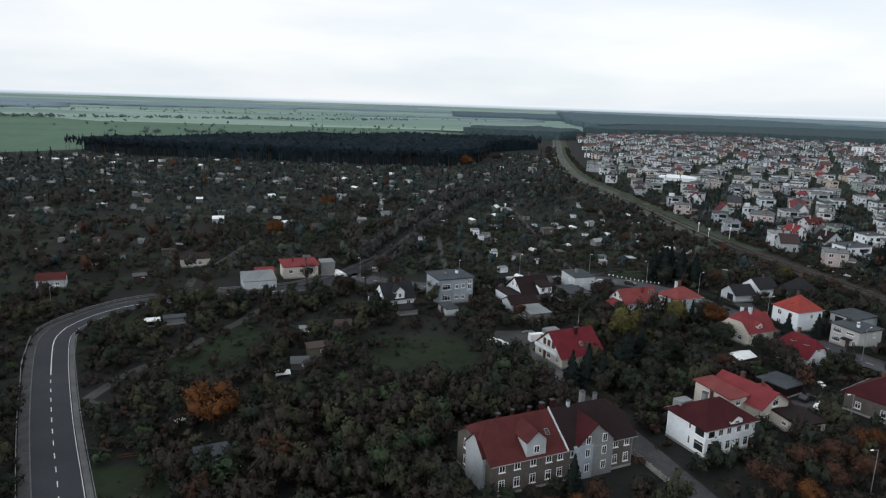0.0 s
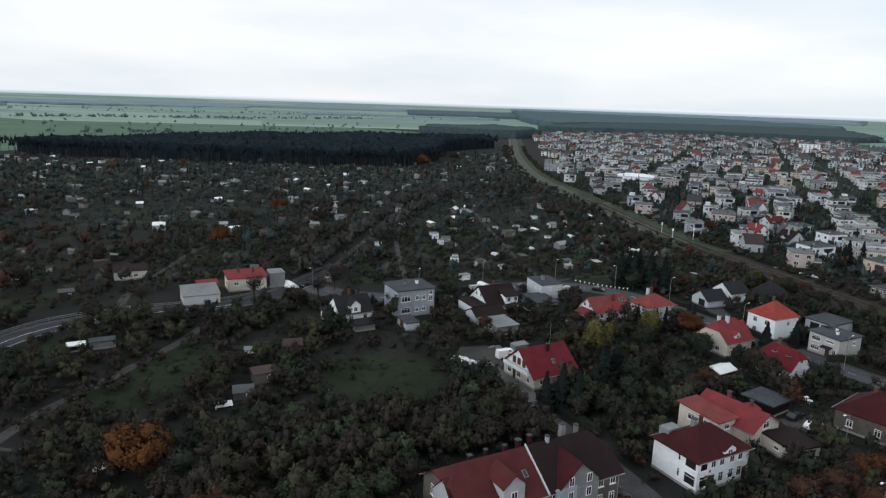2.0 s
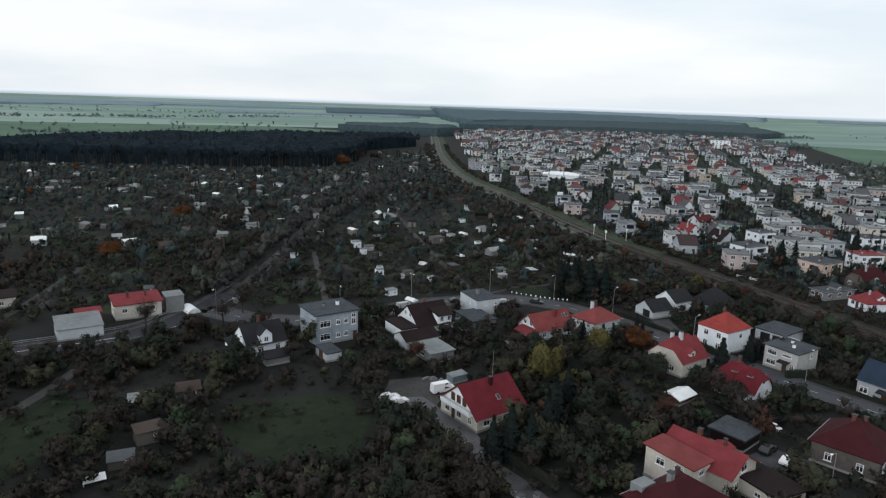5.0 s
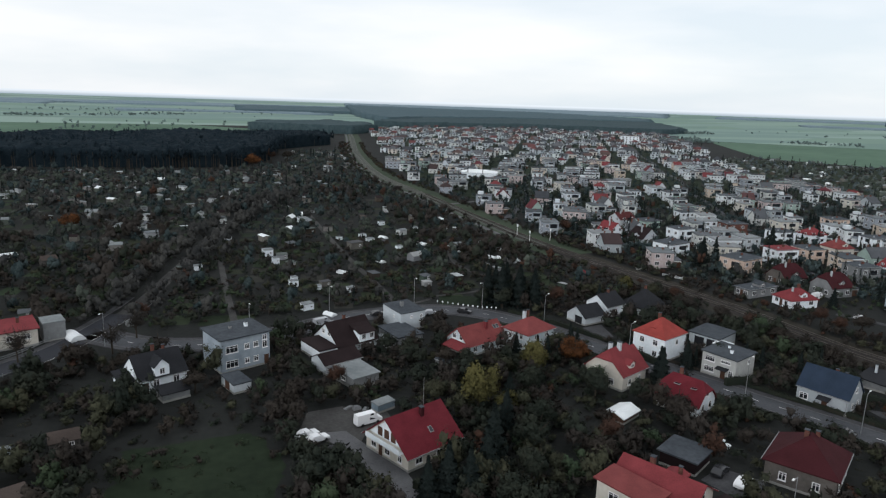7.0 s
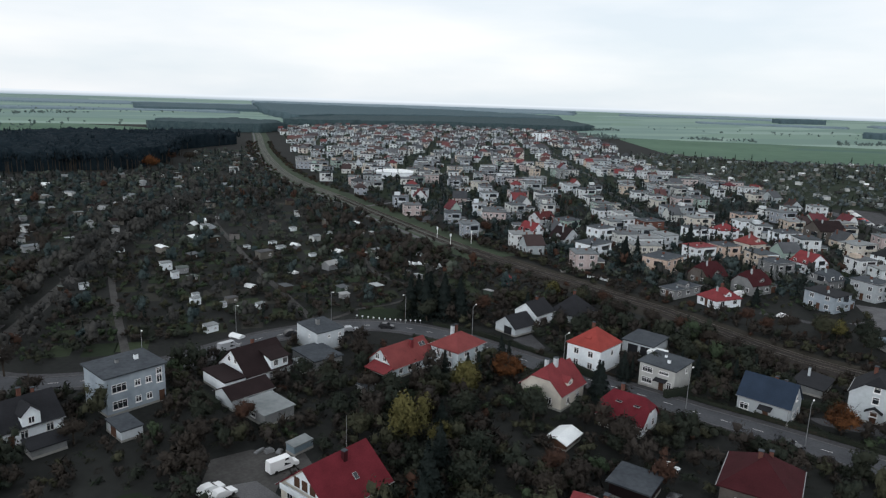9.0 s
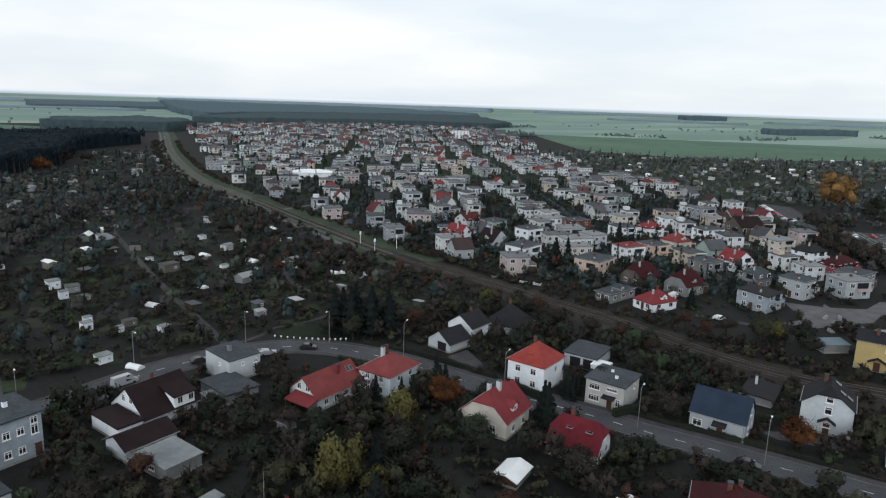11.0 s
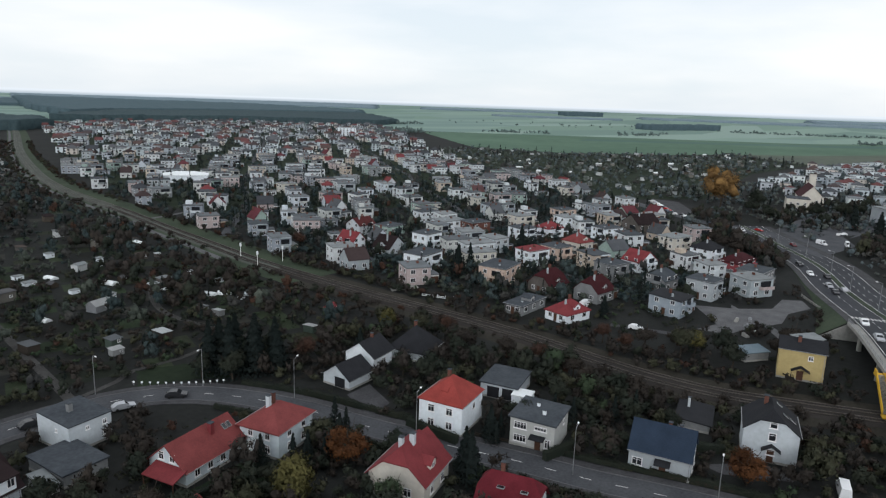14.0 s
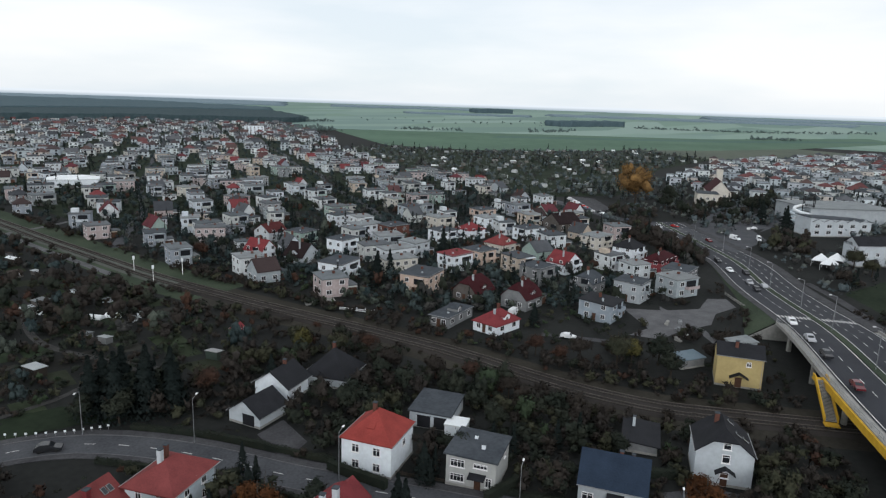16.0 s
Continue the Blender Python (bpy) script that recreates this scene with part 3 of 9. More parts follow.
f = Form()
ribbon(f, [p for p in rail_line if p.y > 330], 6.4, 9.2, 0.05)
ribbon(f, smooth_line([(140, 424), (157, 428), (174, 433.5), (190, 440)]), -1.6, 1.6, 0.06)
solo("service_track", f, M["kerb"], "narrow grey service track along the railway", "path", kind="structure")


# ---- houses ----
built = []
SIDES = {"S": 0, "E": 90, "N": 180, "W": -90}
window_meshes = {}


def window_mesh(w, h, bars=1, frame="frame"):
    """A frame round open panes with a sheet of glass behind it; frame "town": glazed in one piece."""
    key = (round(w, 2), round(h, 2), bars, frame)
    if key not in window_meshes:
        f, t = Form(), 0.12 if bars < 2 else 0.085
        hb_ = 0.05 if bars < 2 else 0.035
        xs = [-w / 2, -w / 2 + t]
        for i in range(bars):
            x = -w / 2 + w * (i + 1) / (bars + 1)
            xs += [x - hb_, x + hb_]
        xs += [w / 2 - t, w / 2]
        zs = [0, t, h - t, h]
        f.v = [(x, -0.07, z) for z in zs for x in xs] + [(-w / 2, 0.02, 0), (w / 2, 0.02, 0), (w / 2, 0.02, h), (-w / 2, 0.02, h)]
        n = len(xs)
        for j in range(3):
            for i in range(n - 1):
                hole = j == 1 and i % 2 == 1
                if not hole or frame == "town":
                    f.f.append((j * n + i, j * n + i + 1, (j + 1) * n + i + 1, (j + 1) * n + i))
                    f.s.append(1 if hole else 0)
        k = 4 * n
        f.f += [(0, k, k + 1, n - 1), (n - 1, k + 1, k + 2, k - 1), (k - 1, k + 2, k + 3, 3 * n), (3 * n, k + 3, k, 0)]
        f.s += [0] * 4
        if frame != "town":
            f.box(-w / 2 + t, -0.068, h * 0.68, w / 2 - t, -0.03, h * 0.68 + 0.07)
            f.box(-w / 2 - 0.1, -0.2, -0.1, w / 2 + 0.1, 0.01, -0.005)
        p = Form()
        p.box(-w / 2 + 0.05, -0.028, 0.05, w / 2 - 0.05, 0.015, h - 0.05)
        window_meshes[key] = (f.mesh("window", [M["frame"], M["glass"]] if frame == "town" else [M[frame]]), p.mesh("pane", [M["glass"]]))
    return window_meshes[key]


def plan(lx, ly, nx, ny, rx, ry):
    """The centre, turn, width and depth of a house from three corners of its plan: W-N, near, S-E."""
    a = math.atan2(ry - ny, rx - nx)
    b = math.atan2(ly - ny, lx - nx) - math.pi / 2
    w, d = math.hypot(rx - nx, ry - ny), math.hypot(lx - nx, ly - ny)
    t = (a * w + b * d) / (w + d)
    ux, uy = math.cos(t), math.sin(t)
    return nx + ux * w / 2 - uy * d / 2, ny + uy * w / 2 + ux * d / 2, math.degrees(t), w, d


def on_wall(side, u, z, w, d, out=0.0):
    if side in "SN":
        p = (u, -d / 2 - out) if side == "S" else (-u, d / 2 + out)
    else:
        p = (w / 2 + out, u) if side == "E" else (-w / 2 - out, -u)
    return pose(p[0], p[1], z, 0, 0, SIDES[side])


def roof_faces(kind, w, d, eave, rise, over, axis):
    """Top faces of a roof; axis x or y is the way of the ridge."""
    if axis == "y":
        return [[(-p[1], p[0], p[2]) for p in q] for q in roof_faces(kind, d, w, eave, rise, over, "x")]
    X, Y, top = w / 2 + over, d / 2 + over, eave + rise
    low = eave - over * rise / (d / 2)
    if kind == "gable":
        return [[(-X, -Y, low), (X, -Y, low), (X, 0, top), (-X, 0, top)], [(X, Y, low), (-X, Y, low), (-X, 0, top), (X, 0, top)]]
    if kind == "hip":
        r = max(w / 2 - d / 2 * 0.95, 0.3)
        return [[(-X, -Y, low), (X, -Y, low), (r, 0, top), (-r, 0, top)], [(X, Y, low), (-X, Y, low), (-r, 0, top), (r, 0, top)],
                [(X, -Y, low), (X, Y, low), (r, 0, top)], [(-X, Y, low), (-X, -Y, low), (-r, 0, top)]]
    if kind == "half":
        c, zc = 0.42, low + (top - low) * 0.58
        r = X - (Y * c) * 0.9
        yc = Y * c
        return [[(-X, -Y, low), (X, -Y, low), (X, -yc, zc), (r, 0, top), (-r, 0, top), (-X, -yc, zc)], [(X, Y, low), (-X, Y, low), (-X, yc, zc), (-r, 0, top), (r, 0, top), (X, yc, zc)],
                [(X, -yc, zc), (X, yc, zc), (r, 0, top)], [(-X, yc, zc), (-X, -yc, zc), (-r, 0, top)]]
    if kind == "mono":
        return [[(-X, -Y, eave), (X, -Y, eave), (X, Y, eave + rise), (-X, Y, eave + rise)]]
    return [[(-X, -Y, eave + 0.3), (X, -Y, eave + 0.3), (X, Y, eave + 0.3 + rise), (-X, Y, eave + 0.3 + rise)]]


def wall_form(kind, w, d, eave, rise, axis):
    f = Form()
    if axis == "y":
        g = wall_form(kind, d, w, eave, rise, "x")
        g.v = [(-p[1], p[0], p[2]) for p in g.v]
        return g
    x, y = w / 2, d / 2
    back = eave + (rise if kind in ("mono", "flat") else 0)
    g = 0.06 if kind in ("mono", "gable", "half") else 0.0
    f.face([(-x, -y, -0.4), (x, -y, -0.4), (x, -y, eave - g), (-x, -y, eave - g)])
    f.face([(x, y, -0.4), (-x, y, -0.4), (-x, y, back - g), (x, y, back - g)])
    if kind == "gable":
        top = eave + rise - 0.1
        f.face([(x, -y, -0.4), (x, y, -0.4), (x, y, eave - g), (x, 0, top), (x, -y, eave - g)])
        f.face([(-x, y, -0.4), (-x, -y, -0.4), (-x, -y, eave - g), (-x, 0, top), (-x, y, eave - g)])
    elif kind == "half":
        zc, yc = eave + rise * 0.56, y * 0.43
        f.face([(x, -y, -0.4), (x, y, -0.4), (x, y, eave - g), (x, yc, zc), (x, -yc, zc), (x, -y, eave - g)])
        f.face([(-x, y, -0.4), (-x, -y, -0.4), (-x, -y, eave - g), (-x, -yc, zc), (-x, yc, zc), (-x, y, eave - g)])
    else:
        f.face([(x, -y, -0.4), (x, y, -0.4), (x, y, back - g), (x, -y, eave - g)])
        f.face([(-x, y, -0.4), (-x, -y, -0.4), (-x, -y, eave - g), (-x, y, back - g)])
    f.face([(-x, -y, eave - 0.12), (x, -y, eave - 0.12), (x, y, eave - 0.12), (-x, y, eave - 0.12)])
    return f


def add_window(parent, side, u, z, w, d, ww=1.2, wh=1.4, bars=1, single=False, frame="frame"):
    if frame != "town":
        ww, wh = ww * 1.18, wh * 1.1
    fm_, pm_ = window_mesh(ww, wh, bars, frame)
    win = part("window", fm_, None, parent)
    win.matrix_basis = on_wall(side, u, z, w, d)
    if frame != "town":
        part("pane", pm_, None, win)
    return win


def add_chimney(parent, x, y, z0, z1, s=0.55, material="brick", plain=False):
    f = Form()
    f.box(x - s / 2, y - s / 2, z0, x + s / 2, y + s / 2, z1)
    ch = part("chimney", f, M[material], parent)
    if plain:
        return
    c = Form()
    c.box(x - s / 2 - 0.08, y - s / 2 - 0.08, z1, x + s / 2 + 0.08, y + s / 2 + 0.08, z1 + 0.12)
    part("chimney_cap", c, M["felt"], ch)


def add_dormer(parent, side, u, w, d, z, width, height, depth, rise, wall, roof, win=True, out=0.1):
    """A gabled dormer whose front stands a little inside the wall below it."""
    f = Form()
    h = width / 2
    f.face([(-h, 0, 0), (h, 0, 0), (h, 0, height), (0, 0, height + rise), (-h, 0, height)])
    f.face([(h, 0, 0), (h, depth, 0), (h, depth, height), (h, 0, height)])
    f.face([(-h, depth, 0), (-h, 0, 0), (-h, 0, height), (-h, depth, height)])
    dm = part("dormer", f, M[wall], parent)
    dm.matrix_basis = on_wall(side, u, z, w, d, out)
    r = Form()
    o = 0.25
    k = rise / h
    r.sheet([[(-h - o, -o, height - o * k + 0.08), (0, -o, height + rise + 0.08), (0, depth, height + rise + 0.08), (-h - o, depth, height - o * k + 0.08)],
             [(0, -o, height + rise + 0.08), (h + o, -o, height - o * k + 0.08), (h + o, depth, height - o * k + 0.08), (0, depth, height + rise + 0.08)]], 0.14)
    part("dormer_roof", r, M[roof], dm)
    if win:
        fm_, pm_ = window_mesh(min(1.1, width * 0.5), min(1.3, height * 0.75), 1, "town")
        wi = part("window", fm_, None, dm)
        wi.matrix_basis = pose(0, 0, height * 0.2)
        wi.name = "window"
    return dm


def add_door(parent, side, u, w, d, ww=1.0, wh=2.1, material="wood"):
    f = Form()
    f.box(-ww / 2, -0.06, 0.0, ww / 2, 0.02, wh)
    f.box(-ww / 2 - 0.1, -0.09, wh, ww / 2 + 0.1, 0.02, wh + 0.1)
    f.box(ww / 2 - 0.2, -0.11, 1.0, ww / 2 - 0.1, -0.05, 1.06)
    dr = part("door", f, M[material], parent)
    dr.matrix_basis = on_wall(side, u, 0.1, w, d)


def house(label, at, eave, roof, rise, wall, roof_mat, axis="x", over=0.4, wins=(), chimneys=(), doors=(), name="house", group="", skylights=(), plain=False):
    x, y, rz, w, d = at
    built.append((x, y, max(w, d) * 0.55))
    h = thing(name, pose(x, y, 0, 0, 0, rz), label, name.replace("_", " "), group)
    part("wall", wall_form(roof, w, d, eave, rise, axis), M[wall], h)
    f = Form()
    f.sheet(roof_faces(roof, w, d, eave, rise, over, axis), 0.3 if roof == "flat" else 0.2)
    part("roof", f, M[roof_mat], h)
    f = Form()
    e = 0.05
    f.box(-w / 2 - e, -d / 2 - e, -0.3, w / 2 + e, d / 2 + e, 0.45)
    if not plain:
        part("plinth", f, M["concrete"], h)
    if not plain and roof in ("gable", "half", "hip"):
        # eaves gutters and a downpipe
        along_x = axis == "x"
        run, span = (w, d) if along_x else (d, w)
        sl = over * rise / (span / 2)
        for sg in (-1, 1):
            f = Form()
            a0, b0 = span / 2 + over + 0.02, span / 2 + over + 0.14
            lo, hi = (sg * a0, sg * b0) if sg > 0 else (sg * b0, sg * a0)
            if along_x:
                f.box(-run / 2 - over, lo, eave - sl - 0.12, run / 2 + over, hi, eave - sl)
            else:
                f.box(lo, -run / 2 - over, eave - sl - 0.12, hi, run / 2 + over, eave - sl)
            part("gutter", f, M["gutter"], h)
        f = Form()
        p_ = (w / 2 - 0.25, -d / 2 - 0.07) if along_x else (-w / 2 - 0.07, -d / 2 + 0.25)
        f.tube((p_[0], p_[1], 0.1), (p_[0], p_[1], eave - 0.1), 0.055, 0.055, 6)
        part("downpipe", f, M["gutter"], h)
    for s in wins:
        add_window(h, s[0], s[1], s[2], w, d, *s[3:])
    for s in doors:
        add_door(h, s[0], s[1], w, d, *s[2:])
    for c in chimneys:
        add_chimney(h, *c, plain=plain)
    for sx, sy, sz, tilt in skylights:
        f = Form()
        f.box(-0.39, -0.58, 0, 0.39, 0.58, 0.12)
        k = part("skylight", f, M["gutter"], h)
        k.matrix_basis = pose(sx, sy, sz, tilt, 0, 0)
        f = Form()
        f.box(-0.3, -0.5, 0.11, 0.3, 0.5, 0.14)
        part("pane", f, M["glass"], k)
    return h


def rows(side, us, zs, w=1.2, h=1.4, bars=1):
    return [(side, u, z, w, h, bars) for z in zs for u in us]


# the large old double house
AT = plan(10.4, 107.6, 14.9, 96.2, 41.4, 105.4)
W_, D_ = AT[3], AT[4]
dbl = house("large old two-storey double house with brown-red tiled roof", AT, 6.1, "half", 4.3, "brownwall", "t_brownred", over=0.5,
            wins=rows("S", (-12.2, -9.4, -6.4, -3.4), (1.2, 4.2), 0.95, 1.5) + rows("S", (-1.2, 1.4, 10.2, 12.6), (1.2, 4.2), 0.9, 1.5) + rows("W", (-3, 0, 3), (1.2, 4.2), 1.0, 1.5) + [("W", 0, 7.3, 1.0, 1.3)],
            skylights=[(-2.2, -3.3, 8.0, 36)], chimneys=[(-9.6, 0.4, 8, 10.9, 0.6, "t_maroon"), (-6.6, 0.8, 9, 10.9, 0.45, "t_maroon"), (-3.4, 0.5, 9, 11.0, 0.5, "t_maroon"), (-0.9, 0.6, 9, 11.3, 0.7, "t_maroon"), (1.4, 0.9, 9, 11.4, 0.6, "t_maroon"), (4.0, -0.2, 9, 11.2, 0.5, "lightgrey"), (8.0, 1.2, 9, 11.8, 0.8, "grey"), (11, 1.4, 8, 10.9, 0.6, "grey")])
add_dormer(dbl, "W", 1.0, W_, D_, 0.0, 6.0, 6.2, 4.0, 2.9, "lightgrey", "t_brownred", win=False, out=0.5)
add_dormer(dbl, "S", -6.0, W_, D_, 5.9, 3.6, 2.8, 5.0, 1.6, "lightgrey", "t_brownred")
big = add_dormer(dbl, "S", 5.6, W_, D_, 0.0, 7.2, 6.4, 6.0, 3.3, "grey", "t_maroon", win=False, out=0.6)
f = Form()
f.box(-4.4, -0.06, -0.3, -0.6, 0.3, 6.2)
part("pale_bay", f, M["blockblue"], big, "pale blue-grey rendered strip of wall")
for u in (-1.7, 1.7):
    for z in (1.2, 3.9, 6.2):
        wi = part("window", window_mesh(1.0, 1.5, 1, "town")[0], None, big)
        wi.matrix_basis = pose(u, 0, z)
f = Form()
SL = 4.3 / (D_ / 2)
LO = 6.1 - 0.5 * SL
f.sheet([[(0.4, 0, 10.46), (W_ / 2 - 2.2, 0, 10.46), (W_ / 2 + 0.5, -D_ / 4 + 0.2, 8.4), (W_ / 2 + 0.53, -D_ / 2 - 0.53, LO + 0.03), (0.4, -D_ / 2 - 0.53, LO + 0.03)]], 0.05)
part("dark_roof_half", f, M["t_brown"], dbl, "dark brown tiled half of the roof")
f = Form()
f.sheet([[(-0.1, 0, 10.75), (0.12, 0, 10.75), (0.12, -D_ / 2 - 0.55, LO + 0.25), (-0.1, -D_ / 2 - 0.55, LO + 0.25)]], 0.3)
part("fire_wall", f, M["offwhite"], dbl, "white parapet dividing the roof")

# the white villa and its neighbours
AT = plan(52.4, 116.5, 55.3, 107.2, 66.7, 111.5)
vil = house("white two-storey villa with maroon hipped roof", AT, 6.0, "hip", 3.0, "white", "t_maroon", over=0.5,
            wins=rows("S", (-2.6, -0.6, 1.8, 3.8), (1.1, 4.0), 0.95, 1.6) + rows("S", (-4.8,), (1.0, 3.9), 1.4, 1.8, 0) + rows("W", (3.4,), (1.0, 3.9), 2.0, 1.8, 0) + rows("W", (1.0,), (1.3, 4.2), 0.5, 1.4, 0),
            chimneys=[(-1.0, 1.2, 7.5, 9.6, 0.8, "grey"), (1.6, 2.0, 7.5, 9.2, 0.5)], doors=[("S", 5.2)])
add_dormer(vil, "S", 1.0, AT[3], AT[4], 5.6, 2.8, 1.0, 3.0, 0.9, "white", "t_maroon", win=True, out=0.12)
f = Form()
f.box(-5.0, 2.9, 6.0, -2.0, 5.0, 7.5)
part("flat_dormer", f, M["felt_light"], vil)

AT = plan(67.6, 131.0, 72.8, 119.6, 80.8, 123.2)
pink = house("cream house with salmon-red gabled roof", AT, 4.0, "gable", 2.6, "cream", "t_red", axis="y", over=0.6,
             wins=rows("S", (-2, 2), (0.8,), 1.2, 1.3) + [("S", 0, 3.6, 1.6, 1.3)] + rows("W", (-3, 1.5), (1.0,), 1.2, 1.3), chimneys=[(0.4, 2, 5.5, 7.6, 0.7), (1.6, -2, 5.0, 7.0, 0.5)])
add_dormer(pink, "E", -1.0, AT[3], AT[4], 3.7, 3.0, 1.3, 3.0, 0.5, "cream", "t_red", win=True, out=-0.5)
wing = house("cream flat-topped house wing with pale red roof sheet", plan(63.6, 129.4, 67.0, 121.2, 71.6, 123.0), 5.3, "mono", 0.6, "cream", "t_salmon", over=0.5,
             wins=rows("W", (-1.5, 2), (3.2,), 1.4, 1.2) + [("S", 0, 3.4, 1.2, 1.0)], name="house_wing")
gar = house("beige garage with dark flat roof", plan(77.0, 121.2, 77.4, 114.2, 83.6, 116.4), 2.7, "flat", 0.1, "cream", "t_brown", over=0.3, doors=[("S", 0.8, 2.6, 2.1, "wood")], wins=[("W", 0, 1.2, 1.0, 0.8)], name="garage")

# the red-roofed house by the parking yard
AT = plan(36.1, 160, 40.3, 149.2, 51.4, 153.2)
redh = house("cream house with wide red roof and white gable", AT, 3.2, "gable", 4.6, "cream", "t_crimson", over=0.6,
             wins=rows("S", (-3.6, 1.2, 3.6), (1.0,), 1.3, 1.3) + rows("W", (-3.6, 0.2), (1.0,), 1.2, 1.3) + [("W", 3.6, 1.0, 0.9, 1.2)],
             doors=[("W", -1.7, 1.0, 2.1)], chimneys=[(0.8, -1.2, 6.0, 8.3, 0.7, "t_maroon")], skylights=[(0.9, -3.6, 4.95, 39)])
f = Form()
f.face([(-AT[3] / 2 - 0.03, 4.6, 3.7), (-AT[3] / 2 - 0.03, -4.6, 3.7), (-AT[3] / 2 - 0.03, 0, 7.3)])
part("gable_face", f, M["white"], redh, "white painted gable")
f = Form()
f.box(-AT[3] / 2 - 1.1, -4.6, 3.0, -AT[3] / 2 - 0.02, 4.6, 3.16)
f.box(-AT[3] / 2 - 1.15, -4.6, 3.16, -AT[3] / 2 - 1.05, 4.6, 3.95)
part("balcony", f, M["white"], redh)
for u in (-1.8, 0, 1.8):
    f = Form()
    f.box(-0.6, -0.08, 0, 0.6, 0.02, 1.6)
    k = part("shutter", f, M["wood"], redh, "brown wooden shutter")
    k.matrix_basis = on_wall("W", u, 3.9, AT[3], AT[4], 0.04)
f = Form()
f.tube((3.2, 1.0, 6.6), (3.2, 1.0, 12.5), 0.05, 0.03)
part("antenna_mast", f, M["metal"], redh)

house("blue-grey steel container with light sheet roof", (43.6, 173.6, 22, 4.2, 2.2), 1.8, "mono", 0.2, "bluebox", "felt_light", over=0.1, name="container")
for x, y, rz, a, b, c in ((38.6, 175.2, 10, 1.6, 1.0, 0.8), (40.2, 174.4, 50, 1.2, 0.9, 0.6), (37.2, 176.2, 30, 2.2, 0.7, 0.4)):
    f = Form()
    f.box(-a / 2, -b / 2, 0, a / 2, b / 2, c * 0.6)
    f.box(-a * 0.35, -b * 0.4, c * 0.6 + 0.004, a * 0.2, b * 0.3, c)
    solo("scrap_pile", f, M["metal"], "low pile of grey boards and scrap", "scrap pile", "scrap piles").matrix_basis = pose(x, y, 0, 0, 0, rz)
# grey block of flats, its garage, and the white cottage
AT = plan(11.2, 210, 15.0, 201.3, 26.2, 204.8)
blk = house("pale blue-grey three-storey block with flat felt roof", AT, 7.8, "flat", 0.3, "blockblue", "felt", over=0.45,
            wins=rows("S", (-3.4,), (1.2, 4.6), 2.4, 1.5, 2) + rows("S", (0.2, 2.4), (1.4, 4.8), 1.0, 1.2) + [("S", 4.6, 4.2, 1.0, 1.8), ("S", 4.6, 6.0, 1.0, 1.2)], doors=[("S", 5.0, 1.1, 2.2)],
            chimneys=[(-1, 1, 7.8, 9.0, 0.6, "grey"), (2.6, 0.4, 7.8, 9.3, 0.7, "white")])
house("small grey garage with flat felt roof", plan(14.6, 196.0, 16.4, 189.8, 20.0, 191.2), 2.0, "flat", 0.1, "offwhite", "felt", over=0.15, doors=[("W", 0, 2.2, 2.0)], name="garage")
AT = plan(-5.2, 204, -1.4, 195.4, 7.8, 198.6)
cot = house("white cottage with dark slate roof and gabled dormer", AT, 3.3, "gable", 3.9, "white", "t_dark", over=0.35,
            wins=rows("S", (-1.6, 2.6), (1.1,), 1.1, 1.4) + rows("W", (-1.5, 1.6), (1.2,), 1.0, 1.3), doors=[("S", -3.7)], chimneys=[(-0.2, 0.4, 6.0, 8.6, 0.6), (2.0, 0.3, 6.5, 8.0, 0.5)])
add_dormer(cot, "S", -0.3, AT[3], AT[4], 3.1, 3.0, 2.3, 3.8, 1.5, "white", "t_dark", out=0.05)
house("low white lean-to with dark roof", plan(-6.6, 202, -5.0, 196.6, -1.8, 197.8), 2.6, "mono", 0.8, "white", "t_dark", wins=[("S", 0, 1.0, 0.9, 1.1)], name="lean_to")
house("low dark-roofed outbuilding with bright wall", plan(1.6, 193.4, 2.8, 190.0, 8.0, 191.8), 1.9, "mono", 0.5, "grey", "t_dark", name="outbuilding")

# chalet and the buildings behind it
AT = plan(38.4, 215.0, 42.2, 204.4, 52.6, 208.0)
cha = house("white house with steep dark brown roof", AT, 2.5, "gable", 4.6, "white", "t_brown", over=0.5,
            wins=[("W", -2.6, 1.0, 1.1, 1.3), ("W", 1.0, 1.0, 1.1, 1.3), ("W", -1.2, 4.0, 0.9, 1.2), ("W", 1.2, 4.0, 0.9, 1.2)], chimneys=[(0, 0.6, 6, 7.9, 0.6)])
f = Form()
f.box(0.4, -AT[4] / 2 - 0.2, 2.3, 4.8, -0.8, 4.7)
ex = part("roof_storey", f, M["white"], cha)
f = Form()
f.sheet([[(0.0, -AT[4] / 2 - 0.7, 4.7), (5.2, -AT[4] / 2 - 0.7, 4.7), (5.2, -0.3, 6.2), (0.0, -0.3, 6.2)]], 0.2)
part("storey_roof", f, M["t_brown"], ex)
for u in (1.6, 4.0):
    k = part("window", window_mesh(1.2, 1.4, 1, "town")[0], None, ex)
    k.matrix_basis = pose(u, -AT[4] / 2 - 0.2, 2.9)
house("flat-roofed brown garage with white front", plan(34.6, 211.0, 37.0, 202.0, 41.4, 203.6), 2.7, "flat", 0.1, "white", "t_brown", over=0.25, name="garage")
house("low outbuilding with dark brown pitched roof", plan(34.8, 200.0, 36.6, 193.8, 45.4, 196.8), 2.6, "gable", 1.6, "offwhite", "t_brown", over=0.4, wins=rows("S", (-2, 2), (0.9,), 1.0, 1.0), name="outbuilding")
